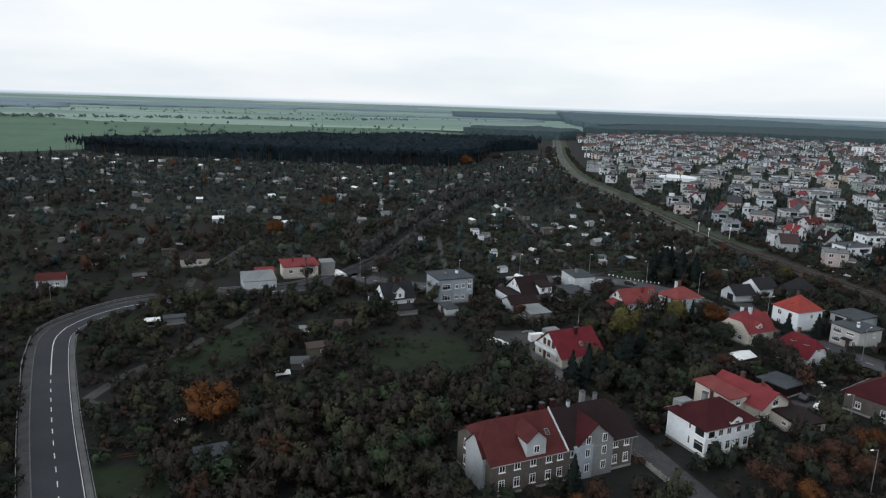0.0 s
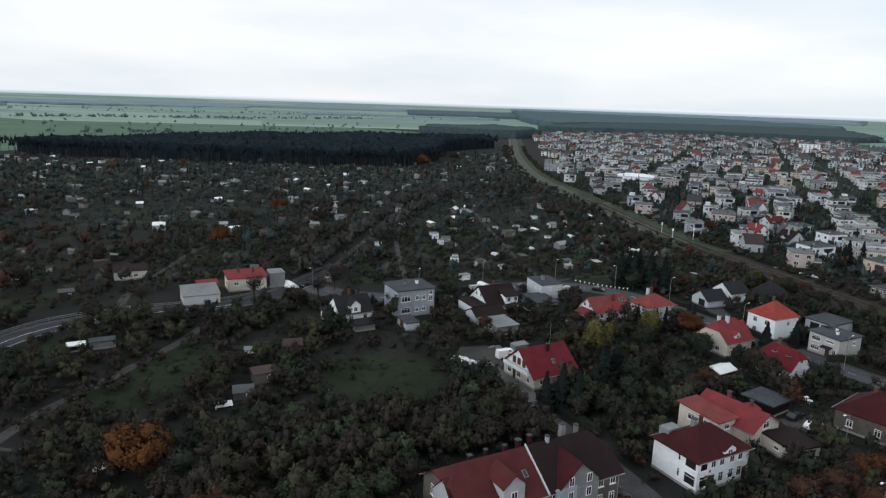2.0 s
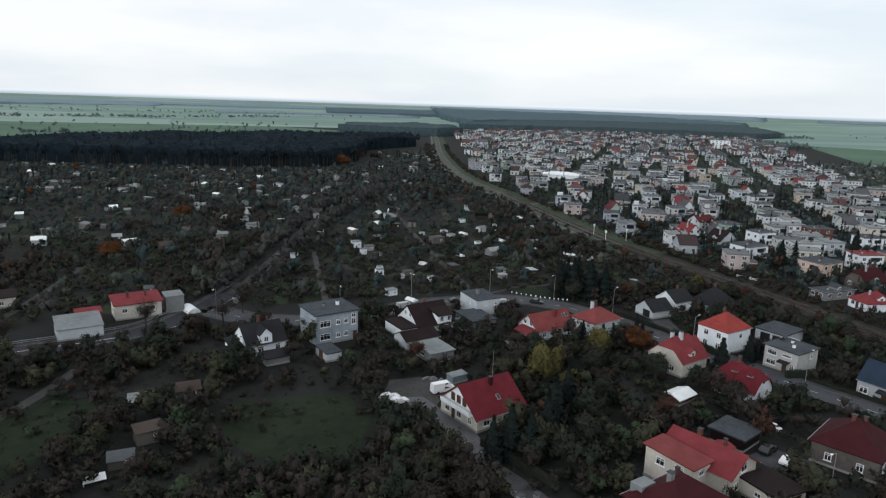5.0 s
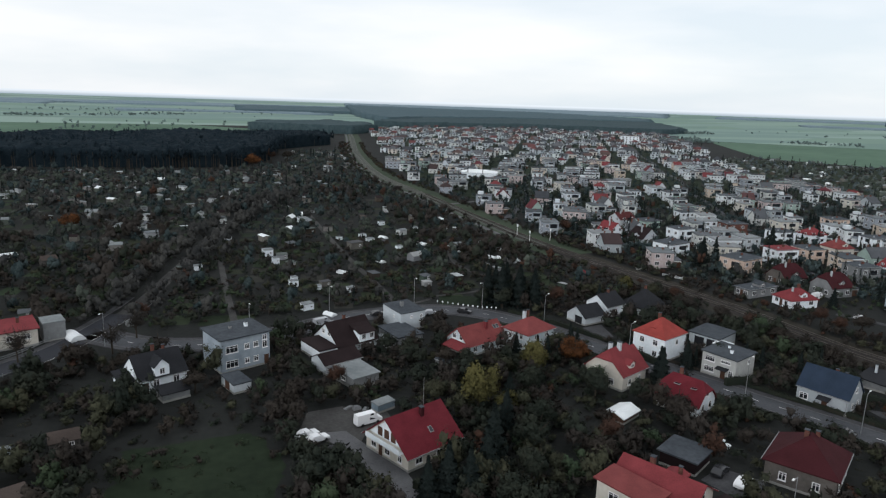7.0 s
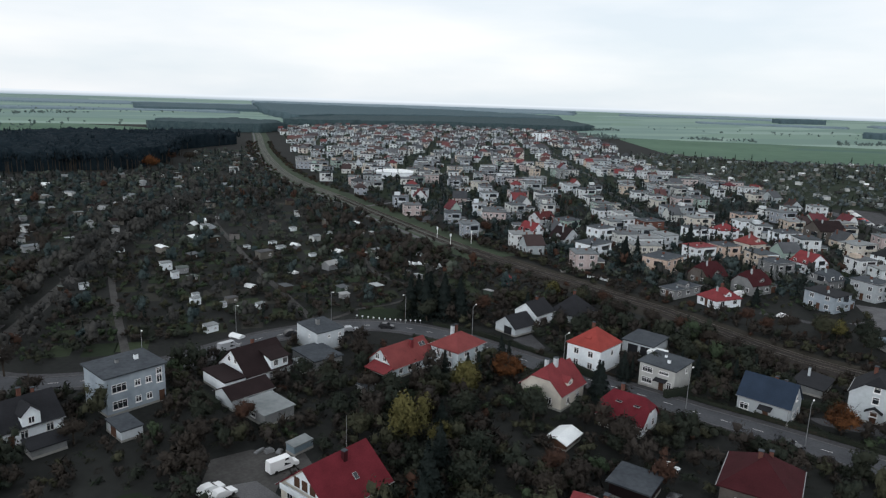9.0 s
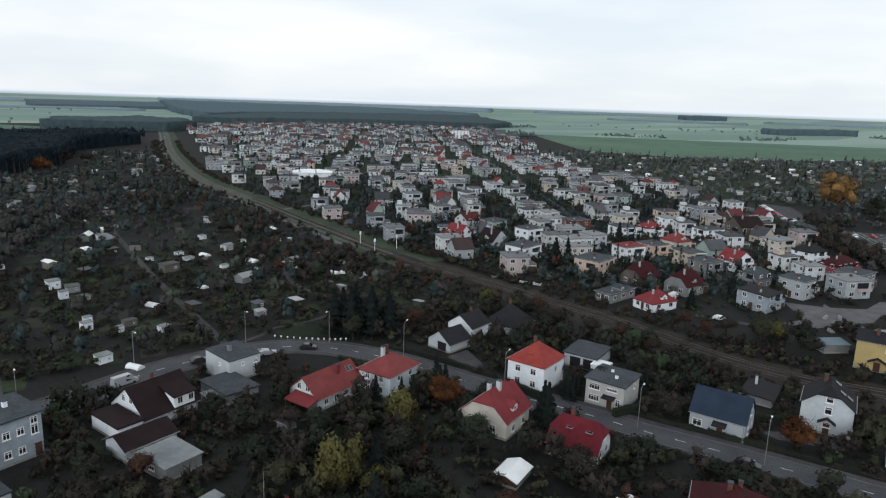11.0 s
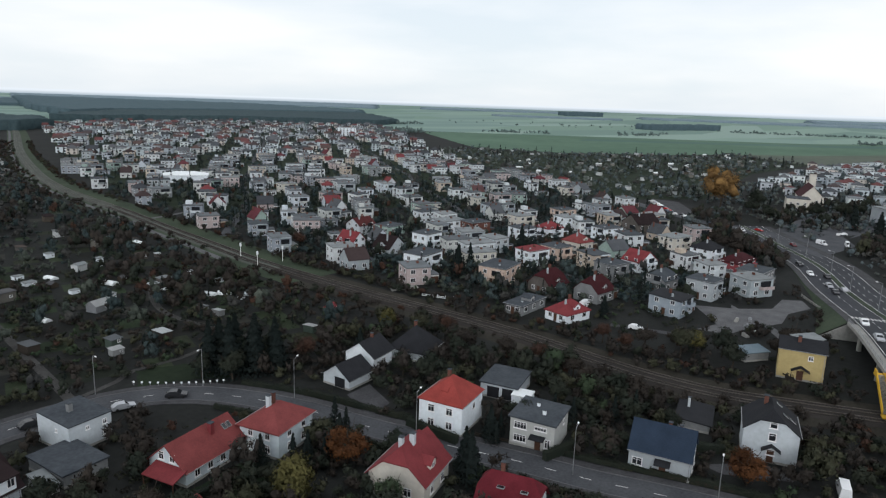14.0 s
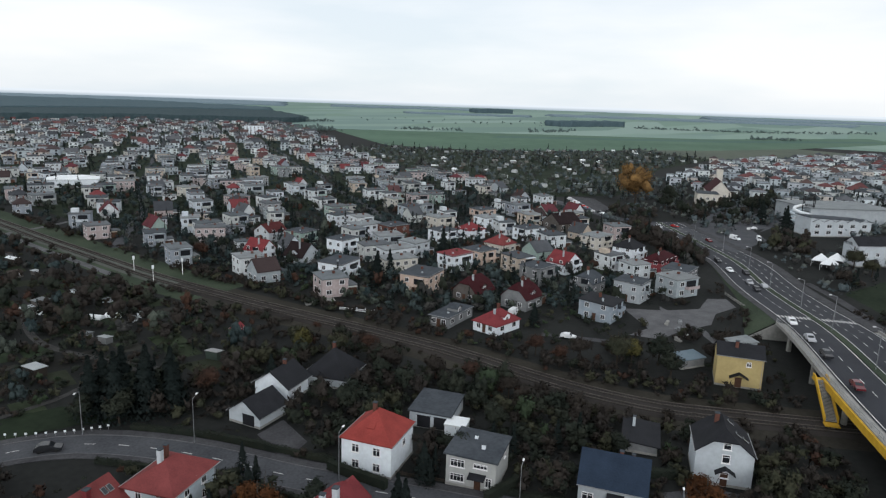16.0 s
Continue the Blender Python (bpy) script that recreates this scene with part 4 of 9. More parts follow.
house("low grey shed with light sheet roof", plan(38.2, 191.6, 40.4, 184.4, 46.6, 186.8), 2.6, "mono", 0.4, "grey", "felt_light", over=0.3, wins=[("W", 0, 1.0, 1.2, 0.9)], name="outbuilding")
AT = plan(60.0, 225.6, 62.2, 216.8, 69.8, 218.8)
house("white cubic house with dark sloping roof", AT, 5.1, "mono", 0.6, "offwhite", "felt", over=0.1, wins=rows("S", (2.6,), (1.2, 3.2), 0.7, 0.9) + rows("S", (-0.6,), (3.4,), 0.6, 0.7) + rows("W", (1.0,), (3.3,), 0.5, 0.6), chimneys=[(-0.5, 0.5, 5.0, 6.9, 0.8, "grey")])
house("low grey flat-roofed workshop", plan(56.4, 216.6, 58.0, 206.6, 65.0, 208.6), 2.1, "flat", 0.1, "grey", "felt", over=0.3, name="workshop")
house("lean-to shelter with pale sheet roof", plan(54.7, 211.4, 54.9, 206.2, 57.2, 206.8), 1.6, "mono", 0.4, "grey", "felt_light", over=0.15, name="shelter")

# long red-roofed house with its tall wing
AT = plan(69.6, 202.0, 71.8, 194.2, 84.0, 198.4)
lon = house("long pale blue house with orange-red roof", AT, 3.1, "gable", 3.4, "paleblue", "t_salmon", over=0.5,
            wins=rows("S", (-4.2, -1.4, 1.4, 4.4), (1.0,), 1.0, 1.5) + [("W", -1.2, 3.6, 1.0, 1.3), ("W", 1.2, 3.6, 1.0, 1.3)], chimneys=[(1.6, -1.4, 4.8, 7.0, 0.8, "t_red")], skylights=[(4.4, -1.6, 5.2, 40), (5.4, -1.6, 5.2, 40)])
f = Form()
f.sheet([[(-AT[3] / 2 - 3.0, -4.4, 2.2), (-AT[3] / 2, -4.4, 3.2), (-AT[3] / 2, 2.4, 3.2), (-AT[3] / 2 - 3.0, 2.4, 2.2)]], 0.15)
part("porch_roof", f, M["t_red"], lon)
f = Form()
for y in (-4.2, 2.2):
    f.box(-AT[3] / 2 - 2.9, y - 0.08, 0, -AT[3] / 2 - 2.74, y + 0.08, 2.1)
part("porch_post", f, M["wood"], lon)
house("pale blue two-storey house wing with brown-red hipped roof", plan(84.2, 199.4, 86.9, 191.6, 96.2, 195.2), 5.3, "hip", 2.5, "paleblue", "t_salmon", over=0.5,
      wins=rows("W", (-1.8, 1.8), (0.9, 3.3), 0.9, 1.3) + rows("S", (-2, 2), (0.9, 3.3), 1.0, 1.3), chimneys=[(-1.2, 0.8, 6.5, 9.4, 0.7, "offwhite"), (0.6, 1.2, 7, 9.2, 0.6)])

# houses along the street
AT = plan(113.8, 184.9, 116.0, 176.2, 125.0, 179.4)
hip = house("white cubic house with bright orange-red pyramid roof", AT, 6.2, "hip", 3.5, "white", "t_orange", over=0.3,
            wins=rows("W", (-1.9, 1.9), (0.9, 3.7), 1.15, 1.35) + rows("S", (0.5,), (3.7,), 0.9, 1.2), chimneys=[(0.2, 0.7, 9.0, 10.6, 0.6)])
f = Form()
f.sheet([[(-3.3, -0.7, 7.65), (-1.1, -0.7, 9.15), (-1.1, 0.7, 9.15), (-3.3, 0.7, 7.65)]], 0.6)
part("eyebrow_dormer", f, M["t_orange"], hip)
AT = plan(120.7, 168.6, 123.4, 160.8, 132.0, 163.4)
gre = house("beige-grey cubic house with flat felt roof", AT, 5.3, "flat", 0.2, "beige", "felt", over=0.4,
            wins=[("W", -2.2, 3.5, 2.0, 1.2, 3), ("W", -2.2, 1.0, 2.0, 1.2, 3), ("W", 1.6, 3.9, 1.9, 0.7, 3), ("W", 3.0, 0.9, 0.9, 1.5)] + rows("S", (1.5,), (3.4,), 0.8, 1.0), doors=[("W", 1.2, 1.1, 2.2)],
            chimneys=[(-1.2, -1.2, 5.5, 6.5, 0.6, "white"), (1.6, 0.8, 5.5, 6.4, 0.5, "white")])
f = Form()
f.sheet([[(-AT[3] / 2 - 1.5, -2.6, 2.6), (-AT[3] / 2, -2.6, 2.95), (-AT[3] / 2, 0.2, 2.95), (-AT[3] / 2 - 1.5, 0.2, 2.6)]], 0.12)
part("porch_roof", f, M["t_dark"], gre)
AT = plan(92.3, 174.2, 95.4, 165.0, 104.2, 168.6)
two = house("cream house with red half-hipped roof and two chimneys", AT, 3.9, "half", 4.4, "cream", "t_red", axis="x", over=0.45,
            wins=rows("W", (-2.2, 2.0), (1.0,), 1.1, 1.3) + rows("S", (-2, 2), (1.0,), 1.0, 1.3), chimneys=[(-2.4, 0.4, 6.5, 9.4, 0.7, "offwhite"), (-0.4, -0.6, 6.5, 9.4, 0.8, "offwhite")])
add_dormer(two, "S", -0.4, AT[3], AT[4], 4.2, 2.2, 1.2, 3.0, 0.8, "cream", "t_red", win=True, out=-0.6)
add_dormer(two, "E", 0.0, AT[3], AT[4], 0.2, 5.6, 4.4, 4.0, 2.6, "cream", "t_red", win=True, out=1.6)
AT = plan(98.3, 157.4, 101.8, 149.2, 109.0, 151.8)
house("white house with red pitched roof", AT, 2.9, "half", 3.9, "white", "t_crimson", axis="y", over=0.45, wins=rows("S", (-1.6, 1.6), (1.0,), 1.0, 1.3) + [("S", 0, 3.9, 1.0, 1.2)] + rows("W", (-2, 2), (1.0,), 1.1, 1.2),
      chimneys=[(0.3, 1.6, 6.5, 8.2, 0.6)], skylights=[(-2.0, 1.2, 5.3, 0), (-2.0, -2.4, 5.3, 0)])
AT = plan(129.4, 149.4, 132.4, 139.7, 139.6, 142.0)
blu = house("pale grey house with blue-grey gabled roof", AT, 3.9, "gable", 4.0, "lightgrey", "t_blue", axis="y", over=0.28,
            wins=[("W", -3.6, 1.0, 1.5, 1.3), ("S", -1.2, 1.0, 0.9, 1.3), ("S", 1.6, 1.0, 0.9, 1.3), ("S", 0, 4.4, 0.9, 1.1)], doors=[("W", 0.6, 1.1, 2.2)], chimneys=[(0.5, -0.8, 6, 8.1, 0.6), (0.5, -2.6, 6, 7.9, 0.5)])
f = Form()
f.sheet([[(-AT[3] / 2 - 1.5, -1.9, 2.5), (-AT[3] / 2, -1.9, 3.0), (-AT[3] / 2, 0.7, 3.0), (-AT[3] / 2 - 1.5, 0.7, 2.5)]], 0.12)
part("porch_roof", f, M["t_dark"], blu)
AT = plan(147.9, 137.2, 151.2, 128.8, 159.6, 132.1)
whi = house("off-white gabled house with dark half-hipped roof", AT, 6.0, "half", 3.6, "offwhite", "t_dark", over=0.22, wins=[("W", 0.2, 4.2, 1.1, 1.4, 0), ("W", 0.2, 6.6, 1.1, 1.1, 0), ("W", 0.2, 1.5, 1.2, 1.0, 0), ("S", -2, 1.0, 1.0, 1.3), ("S", 2, 1.0, 1.0, 1.3)],
      doors=[("W", 0.2, 1.1, 2.2)], chimneys=[(1.5, 1.0, 8, 10.2, 0.7)], skylights=[(-1.5, -2.2, 8.05, 37), (1.5, -1.2, 8.8, 37), (-0.8, -3.5, 7.0, 37)])
f = Form()
f.sheet([[(-AT[3] / 2 - 1.4, -1.8, 2.7), (-AT[3] / 2 - 1.4, -0.2, 3.7), (-AT[3] / 2, -0.2, 3.7), (-AT[3] / 2, -1.8, 2.7)], [(-AT[3] / 2 - 1.4, -0.2, 3.7), (-AT[3] / 2 - 1.4, 1.4, 2.7), (-AT[3] / 2, 1.4, 2.7), (-AT[3] / 2, -0.2, 3.7)]], 0.14)
part("porch_roof", f, M["t_dark"], whi)
AT = plan(193.2, 146.0, 196.2, 136.8, 203.8, 139.2)
yel = house("yellow rendered house with dark roof", AT, 7.4, "gable", 1.9, "yellow", "t_dark", axis="y", over=0.3, wins=[("W", 1.8, 5.2, 0.9, 1.0), ("S", -2, 1.0, 1.1, 1.3), ("S", -2, 4.2, 1.1, 1.3)], doors=[("W", 0.0, 1.4, 2.2)], chimneys=[(-1.2, 0.8, 8, 10, 0.7)])
f = Form()
f.sheet([[(-AT[3] / 2 - 1.6, -2.0, 2.6), (-AT[3] / 2 - 1.6, 0.0, 3.7), (-AT[3] / 2, 0.0, 3.7), (-AT[3] / 2, -2.0, 2.6)], [(-AT[3] / 2 - 1.6, 0.0, 3.7), (-AT[3] / 2 - 1.6, 2.0, 2.6), (-AT[3] / 2, 2.0, 2.6), (-AT[3] / 2, 0.0, 3.7)]], 0.14)
part("porch_roof", f, M["t_dark"], yel)
house("long garage row with grey felt roof", plan(132.6, 186.0, 135.8, 178.6, 145.4, 182.0), 2.9, "flat", 0.2, "offwhite", "felt", over=0.3, doors=[("W", -1.2, 2.6, 2.3, "t_dark"), ("W", 2.0, 2.4, 2.3, "t_dark")], name="garage")
house("low white garage with pale roof", plan(133.4, 178.2, 134.9, 174.6, 138.4, 176.0), 2.3, "flat", 0.1, "white", "tarp", over=0.1, name="garage")
house("dark-roofed garage house with white front", plan(112.9, 213.6, 113.6, 206.2, 121.0, 208.2), 2.5, "gable", 2.6, "offwhite", "t_dark", over=0.4, doors=[("W", 1.0, 2.8, 2.1, "t_dark")], name="garage")
house("white house with dark slate roof", plan(122.4, 218.4, 124.2, 210.6, 131.4, 212.8), 3.6, "gable", 2.8, "white", "t_dark", over=0.5, wins=rows("W", (-1.5, 1.5), (1.0,), 1.0, 1.2) + rows("S", (0,), (1.0,), 1.4, 1.2), chimneys=[(1, 0, 5.5, 7.2, 0.6)])
house("house with steep dark slate hipped roof", plan(133.4, 215.6, 136.4, 206.6, 145.0, 210.0), 3.0, "hip", 4.4, "offwhite", "t_dark", over=0.6, wins=rows("S", (0,), (1.0,), 1.4, 1.2), chimneys=[(1, 0.5, 6, 8.2, 0.6)])
house("small outbuilding with grey pitched roof", plan(150.2, 150.4, 152.2, 144.8, 161.0, 147.8), 1.9, "mono", 0.5, "grey", "t_dark", over=0.5, chimneys=[(1.6, 1.4, 2.2, 4.2, 0.5, "offwhite")], name="outbuilding")
AT = plan(95.4, 127.0, 101.2, 118.0, 111.6, 123.0)
house("weathered brown house with dark maroon hipped roof", AT, 4.5, "hip", 3.7, "brownwall", "t_maroon", over=0.5, wins=rows("W", (-2.5, 2.5), (1.2,), 1.0, 1.3) + rows("S", (-3, 0.5, 3.5), (1.2,), 1.0, 1.3) + [("S", 2, 3.0, 1.0, 1.2)], chimneys=[(-0.5, 0.6, 7, 8.9, 0.7), (1.4, -0.8, 6.8, 8.4, 0.6)])
house("dark timber carport with flat roof", plan(82.6, 137.6, 85.6, 132.0, 91.6, 134.6), 2.5, "flat", 0.1, "t_brown", "felt", over=0.5, name="carport")
house("white tarpaulin shelter over garden things", plan(84.0, 155.6, 85.8, 151.8, 91.4, 154.0), 1.5, "gable", 0.8, "wood", "tarp", over=0.3, name="shelter")

# houses on the far side of the bend
house("pale workshop with grey sloping roof", plan(-49.4, 223.6, -46.6, 215.4, -36.8, 218.6), 3.0, "mono", 1.3, "offwhite", "felt_light", over=0.2, name="workshop")
house("red-roofed shed behind the workshop", plan(-45.6, 228.6, -44.4, 224.8, -38.6, 226.7), 3.9, "mono", 0.6, "redwall", "t_red", over=0.2, name="workshop")
w2 = house("cream house with low red roof", plan(-38.4, 237.6, -36.0, 230.2, -24.8, 233.9), 4.4, "mono", 1.0, "cream", "t_red", over=0.5, wins=rows("S", (-3.6, 0, 3.6), (2.0,), 1.2, 1.2) + rows("W", (0,), (1.5,), 1.0, 1.2), chimneys=[(-2, 1, 4.8, 6.4, 0.6), (2.6, 1, 4.8, 6.2, 0.6)], doors=[("S", 1.8)])
house("grey rendered annex with flat roof", plan(-25.2, 240.6, -23.8, 235.2, -19.2, 236.8), 4.6, "flat", 0.1, "grey", "felt_light", over=0.1, name="annex")
house("small cream house with dull brown roof", plan(-76.6, 251.0, -74.6, 244.8, -65.0, 248.0), 3.2, "mono", 0.8, "cream", "t_brown", over=0.3, wins=rows("S", (-2.5, 1.5), (1.0,), 1.1, 1.1))
house("small white garden house with brownish roof", plan(-111.6, 220.6, -110.0, 215.0, -102.4, 217.6), 2.9, "gable", 1.6, "offwhite", "t_brownred", over=0.3, wins=rows("S", (-1.8, 1.8), (1.0,), 1.0, 1.0))
house("grey timber garden shed with felt roof", plan(-34.0, 108.4, -33.0, 105.6, -28.0, 107.4), 2.5, "mono", 0.5, "grey", "felt", over=0.2, doors=[("W", 0.2, 0.9, 1.9)], name="shed")


# ---- the town across the railway ----
def town_proto(label, w, d, eave, roof, rise, wall="town_wall", roof_mat=None, axis="x", storeys=2, n=2, balcony=0, annex=0, tower=0, ww=1.7):
    wins = []
    for k in range(storeys):
        wins += [("S", (i + 0.5) * w / n - w / 2, 0.9 + 2.8 * k, ww, 1.5, 1, False, "town") for i in range(n)] + [("W", u, 0.9 + 2.8 * k, 1.5, 1.5, 1, False, "town") for u in (-d * 0.24, d * 0.24)]
    h = house(label, (0, 0, 0, w, d), eave, roof, rise, wall, roof_mat or ("town_flat" if roof == "flat" else "town_pitch"), axis=axis, wins=wins, over=0.3, chimneys=[(w * 0.15, d * 0.1, eave - 0.2, eave + rise + 0.9, 0.7), (-w * 0.2, d * 0.28, eave - 0.2, eave + rise + 0.5, 0.5)], group="town houses", plain=True)
    if balcony:
        # a dark glazed recess with a slab and a parapet in front of it
        f = Form()
        f.box(-w * 0.12, -d / 2 - 1.3, 2.75, w * 0.42, -d / 2 - 0.1, 2.95)
        f.box(-w * 0.12, -d / 2 - 1.4, 2.75, w * 0.42, -d / 2 - 1.3, 3.75)
        f.box(-w * 0.12, -d / 2 - 1.4, 2.75, -w * 0.12 + 0.1, -d / 2 - 0.1, 3.75)
        if balcony > 1:
            f.box(-w * 0.12, -d / 2 - 1.4, eave - 0.1, w * 0.42, -d / 2 - 0.1, eave + 0.1)
            f.box(w * 0.40, -d / 2 - 1.4, 0, w * 0.42, -d / 2 - 1.2, eave)
        part("balcony", f, M[wall], h)
        f = Form()
        f.box(-w * 0.06, -d / 2 - 0.12, 3.0, w * 0.38, -d / 2 - 0.02, 5.3)
        part("balcony_door", f, M["glass"], h)
    if annex:
        f = Form()
        f.box(w / 2 - 0.1, -d / 2 + 1.0, -0.2, w / 2 + annex, d / 2 - 1.5, 2.7)
        part("annex", f, M[wall], h)
        f = Form()
        f.box(w / 2 + 0.05, -d / 2 + 0.8, 2.72, w / 2 + annex + 0.2, d / 2 - 1.3, 2.95)
        part("annex_roof", f, M["town_flat"], h)
        f = Form()
        f.box(w / 2 + 0.3, -d / 2 + 0.9, 0.0, w / 2 + annex - 0.4, -d / 2 + 1.05, 2.2)
        part("garage_door", f, M["wood"], h)
    if tower:
        f = Form()
        f.box(-w / 2 + 0.6, -d * 0.1, eave, -w / 2 + 3.6, d * 0.3, eave + 1.9)
        part("stair_head", f, M[wall], h)
    return h


protos = [
    town_proto("plain cubic town house with flat roof and balcony", 9.2, 8.6, 5.8, "flat", 0.2, balcony=1),
    town_proto("wide flat-roofed semi-detached town house", 11.5, 8.5, 5.9, "flat", 0.2, n=4, ww=1.5),
    town_proto("pale flat-roofed town house with garage annex", 8.0, 8.5, 5.6, "flat", 0.3, annex=3.4),
    town_proto("flat-roofed town house with loggia and garage", 9.0, 9.0, 6.0, "flat", 0.3, balcony=2, annex=3.2),
    town_proto("cubic town house with raised stair head", 8.6, 8.6, 5.7, "flat", 0.2, tower=1, balcony=1),
    town_proto("town house with tiled gable roof", 8.6, 9.0, 4.0, "gable", 3.4, storeys=1, annex=3.2),
    town_proto("town house with tiled hipped roof", 9.2, 8.6, 5.4, "hip", 2.4),
    town_proto("narrow steep-roofed house of the town", 8.0, 9.0, 3.6, "gable", 4.2, axis="y", storeys=1),
    town_proto("low flat-roofed outbuilding of the town", 7.0, 5.0, 2.8, "flat", 0.1, storeys=1),
]
used = [False] * len(protos)


def put_house(i, x, y, rz):
    m = pose(x, y, 0, 0, 0, rz) @ Matrix.Diagonal((0.86 + (x * 7.3 % 1) * 0.26, 0.88 + (y * 5.1 % 1) * 0.2, 0.9 + (x * 3.7 % 1) * 0.2, 1))
    if not used[i]:
        used[i] = True
        protos[i].matrix_basis = m
        return protos[i]
    return copy_thing(protos[i], m)


hand = []


def own(label, x, y, rz, w, d, eave, roof, rise, wall, roof_mat, axis="x", n=2, storeys=2):
    """A town house of its own looks, centred behind its near corner."""
    c, s = math.cos(radians(rz)), math.sin(radians(rz))
    cx, cy = x + c * w / 2 - s * d / 2, y + s * w / 2 + c * d / 2
    hand.append((cx, cy))
    wins = []
    for k in range(storeys):
        wins += [("S", (i + 0.5) * w / n - w / 2, 1.0 + 2.8 * k, 1.7, 1.45, 1, False, "town") for i in range(n)] + [("W", (i + 0.5) * d / 2 - d / 2, 1.0 + 2.8 * k, 1.4, 1.45, 1, False, "town") for i in range(2)]
    pick = int(x * 3 + y * 7)
    h_ = house(label, (cx, cy, rz, w, d), eave, roof, rise, wall, roof_mat, axis=axis, over=0.35, wins=wins, chimneys=[(w * 0.15, d * 0.1, eave, eave + rise + 1.0, 0.7), (-w * 0.22, -d * 0.12, eave, eave + rise + 0.6, 0.5, "lightgrey")], doors=[("W", -d * 0.02, 1.1, 2.2)], group="town houses", plain=True)
    if storeys > 1:
        # balcony with a parapet before a glazed door
        side, span = ("S", w) if pick % 3 else ("W", d)
        f = Form()
        b0, b1 = -span * 0.05, span * 0.36
        f.box(b0, -1.35, 2.7, b1, -0.02, 2.88)
        f.box(b0, -1.35, 2.88, b1, -1.23, 3.7)
        f.box(b0, -1.23, 2.88, b0 + 0.12, -0.02, 3.7)
        f.box(b1 - 0.12, -1.23, 2.88, b1, -0.02, 3.7)
        part("balcony", f, M[wall], h_).matrix_basis = on_wall(side, 0, 0, w, d)
        f = Form()
        f.box(b0 + 0.5, -0.11, 2.9, b1 - 0.5, -0.01, 5.1)
        part("balcony_door", f, M["glass"], h_).matrix_basis = on_wall(side, 0, 0, w, d)
    else:
        add_dormer(h_, "W" if axis == "y" else "S", 0.3, w, d, eave - 0.2, 2.6, 1.6, 3.2, 0.9, wall, roof_mat, out=-0.7)
    if pick % 2:
        # low garage against the east side
        f = Form()
        f.box(w / 2 + 0.01, -d / 2 + 0.6, -0.2, w / 2 + 3.6, d / 2 - 1.6, 2.6)
        an = part("annex", f, M[wall], h_)
        f = Form()
        f.box(w / 2 + 0.02, -d / 2 + 0.4, 2.61, w / 2 + 3.8, d / 2 - 1.4, 2.85)
        part("annex_roof", f, M["felt"], an)
        f = Form()
        f.box(w / 2 + 0.5, -d / 2 + 0.52, 0.0, w / 2 + 3.1, -d / 2 + 0.61, 2.1)
        part("garage_door", f, M["wood"], an)
    if roof == "flat":
        # pale edge of sheet metal round the flat roof
        f = Form()
        o = 0.37
        z0, z1 = eave + 0.22, eave + 0.36
        f.box(-w / 2 - o, -d / 2 - o, z0, w / 2 + o, -d / 2 - o + 0.12, z1)
        f.box(-w / 2 - o, -d / 2 - o + 0.12, z0, -w / 2 - o + 0.12, d / 2 + o, z1)
        part("roof_edge", f, M["gutter"], h_)
    return h_


own("peach and white semi-detached house with flat roof", 205.2, 237.9, 14, 13, 10, 6.0, "flat", 0.2, "peach", "felt", n=3)
own("white flat-roofed villa near the railway", 197.6, 269.1, 14, 13, 9, 6.0, "flat", 0.3, "white", "felt", n=3)
own("white cubic house with flat roof", 226.1, 296.8, 6, 10.5, 8, 6.2, "flat", 0.2, "white", "felt")
own("house with brown gabled roof", 206.2, 297.9, 10, 11, 9, 2.8, "gable", 4.4, "offwhite", "t_brown", axis="y", storeys=1)
own("pale green cubic house with flat roof", 226, 320, 6, 10, 9, 6.0, "flat", 0.2, "mint", "felt")
own("long white house with flat roof", 255.9, 316.4, -10, 14, 9, 5.8, "flat", 0.2, "white", "felt_light", n=4)
own("orange-brown cubic house with flat roof", 263.9, 304.8, -10, 11, 9, 6.0, "flat", 0.2, "brick", "felt")
own("white house with greyish flat roof", 242.9, 273.6, -4, 8.5, 9, 6.0, "flat", 0.3, "offwhite", "felt_light")
own("white house with red-trimmed upper floor", 235.3, 249.7, -6, 11, 8, 6.0, "flat", 0.2, "white", "t_red", n=3)
own("beige cubic house with flat roof", 249, 246.7, -6, 9, 9, 6.0, "flat", 0.2, "peach", "felt")
own("cream house with salmon hipped roof", 275.5, 253.6, -8, 9, 10, 4.0, "hip", 3.4, "cream", "t_salmon", storeys=1)
own("house with maroon half-hipped roof", 208.1, 221.4, -2, 10, 9, 3.4, "half", 4.4, "brownwall", "t_maroon", storeys=1)
own("grey house with maroon mansard roof", 211.9, 205.9, -2, 9.5, 9, 3.8, "half", 4.2, "grey", "t_maroon", storeys=1)
own("white bungalow with red hipped roof", 187.1, 200.8, -6, 10.5, 8, 3.0, "hip", 2.8, "white", "t_red", storeys=1)
own("low grey outbuilding with flat roof", 183.5, 214.0, 6, 14, 6, 2.8, "flat", 0.1, "grey", "felt", storeys=1, n=3)
own("beige cubic house with flat roof", 298.9, 304.7, -12, 11, 9, 5.8, "flat", 0.2, "cream", "felt_light")
own("white house with flat roof", 271.7, 282, -10, 10, 9, 5.8, "flat", 0.2, "white", "felt")
own("white house with red roof", 289.6, 279.8, -12, 10, 9, 4.6, "hip", 2.6, "white", "t_red")
own("peach cubic house with flat roof", 335.6, 304.1, -14, 11, 9, 5.8, "flat", 0.2, "peach", "felt")
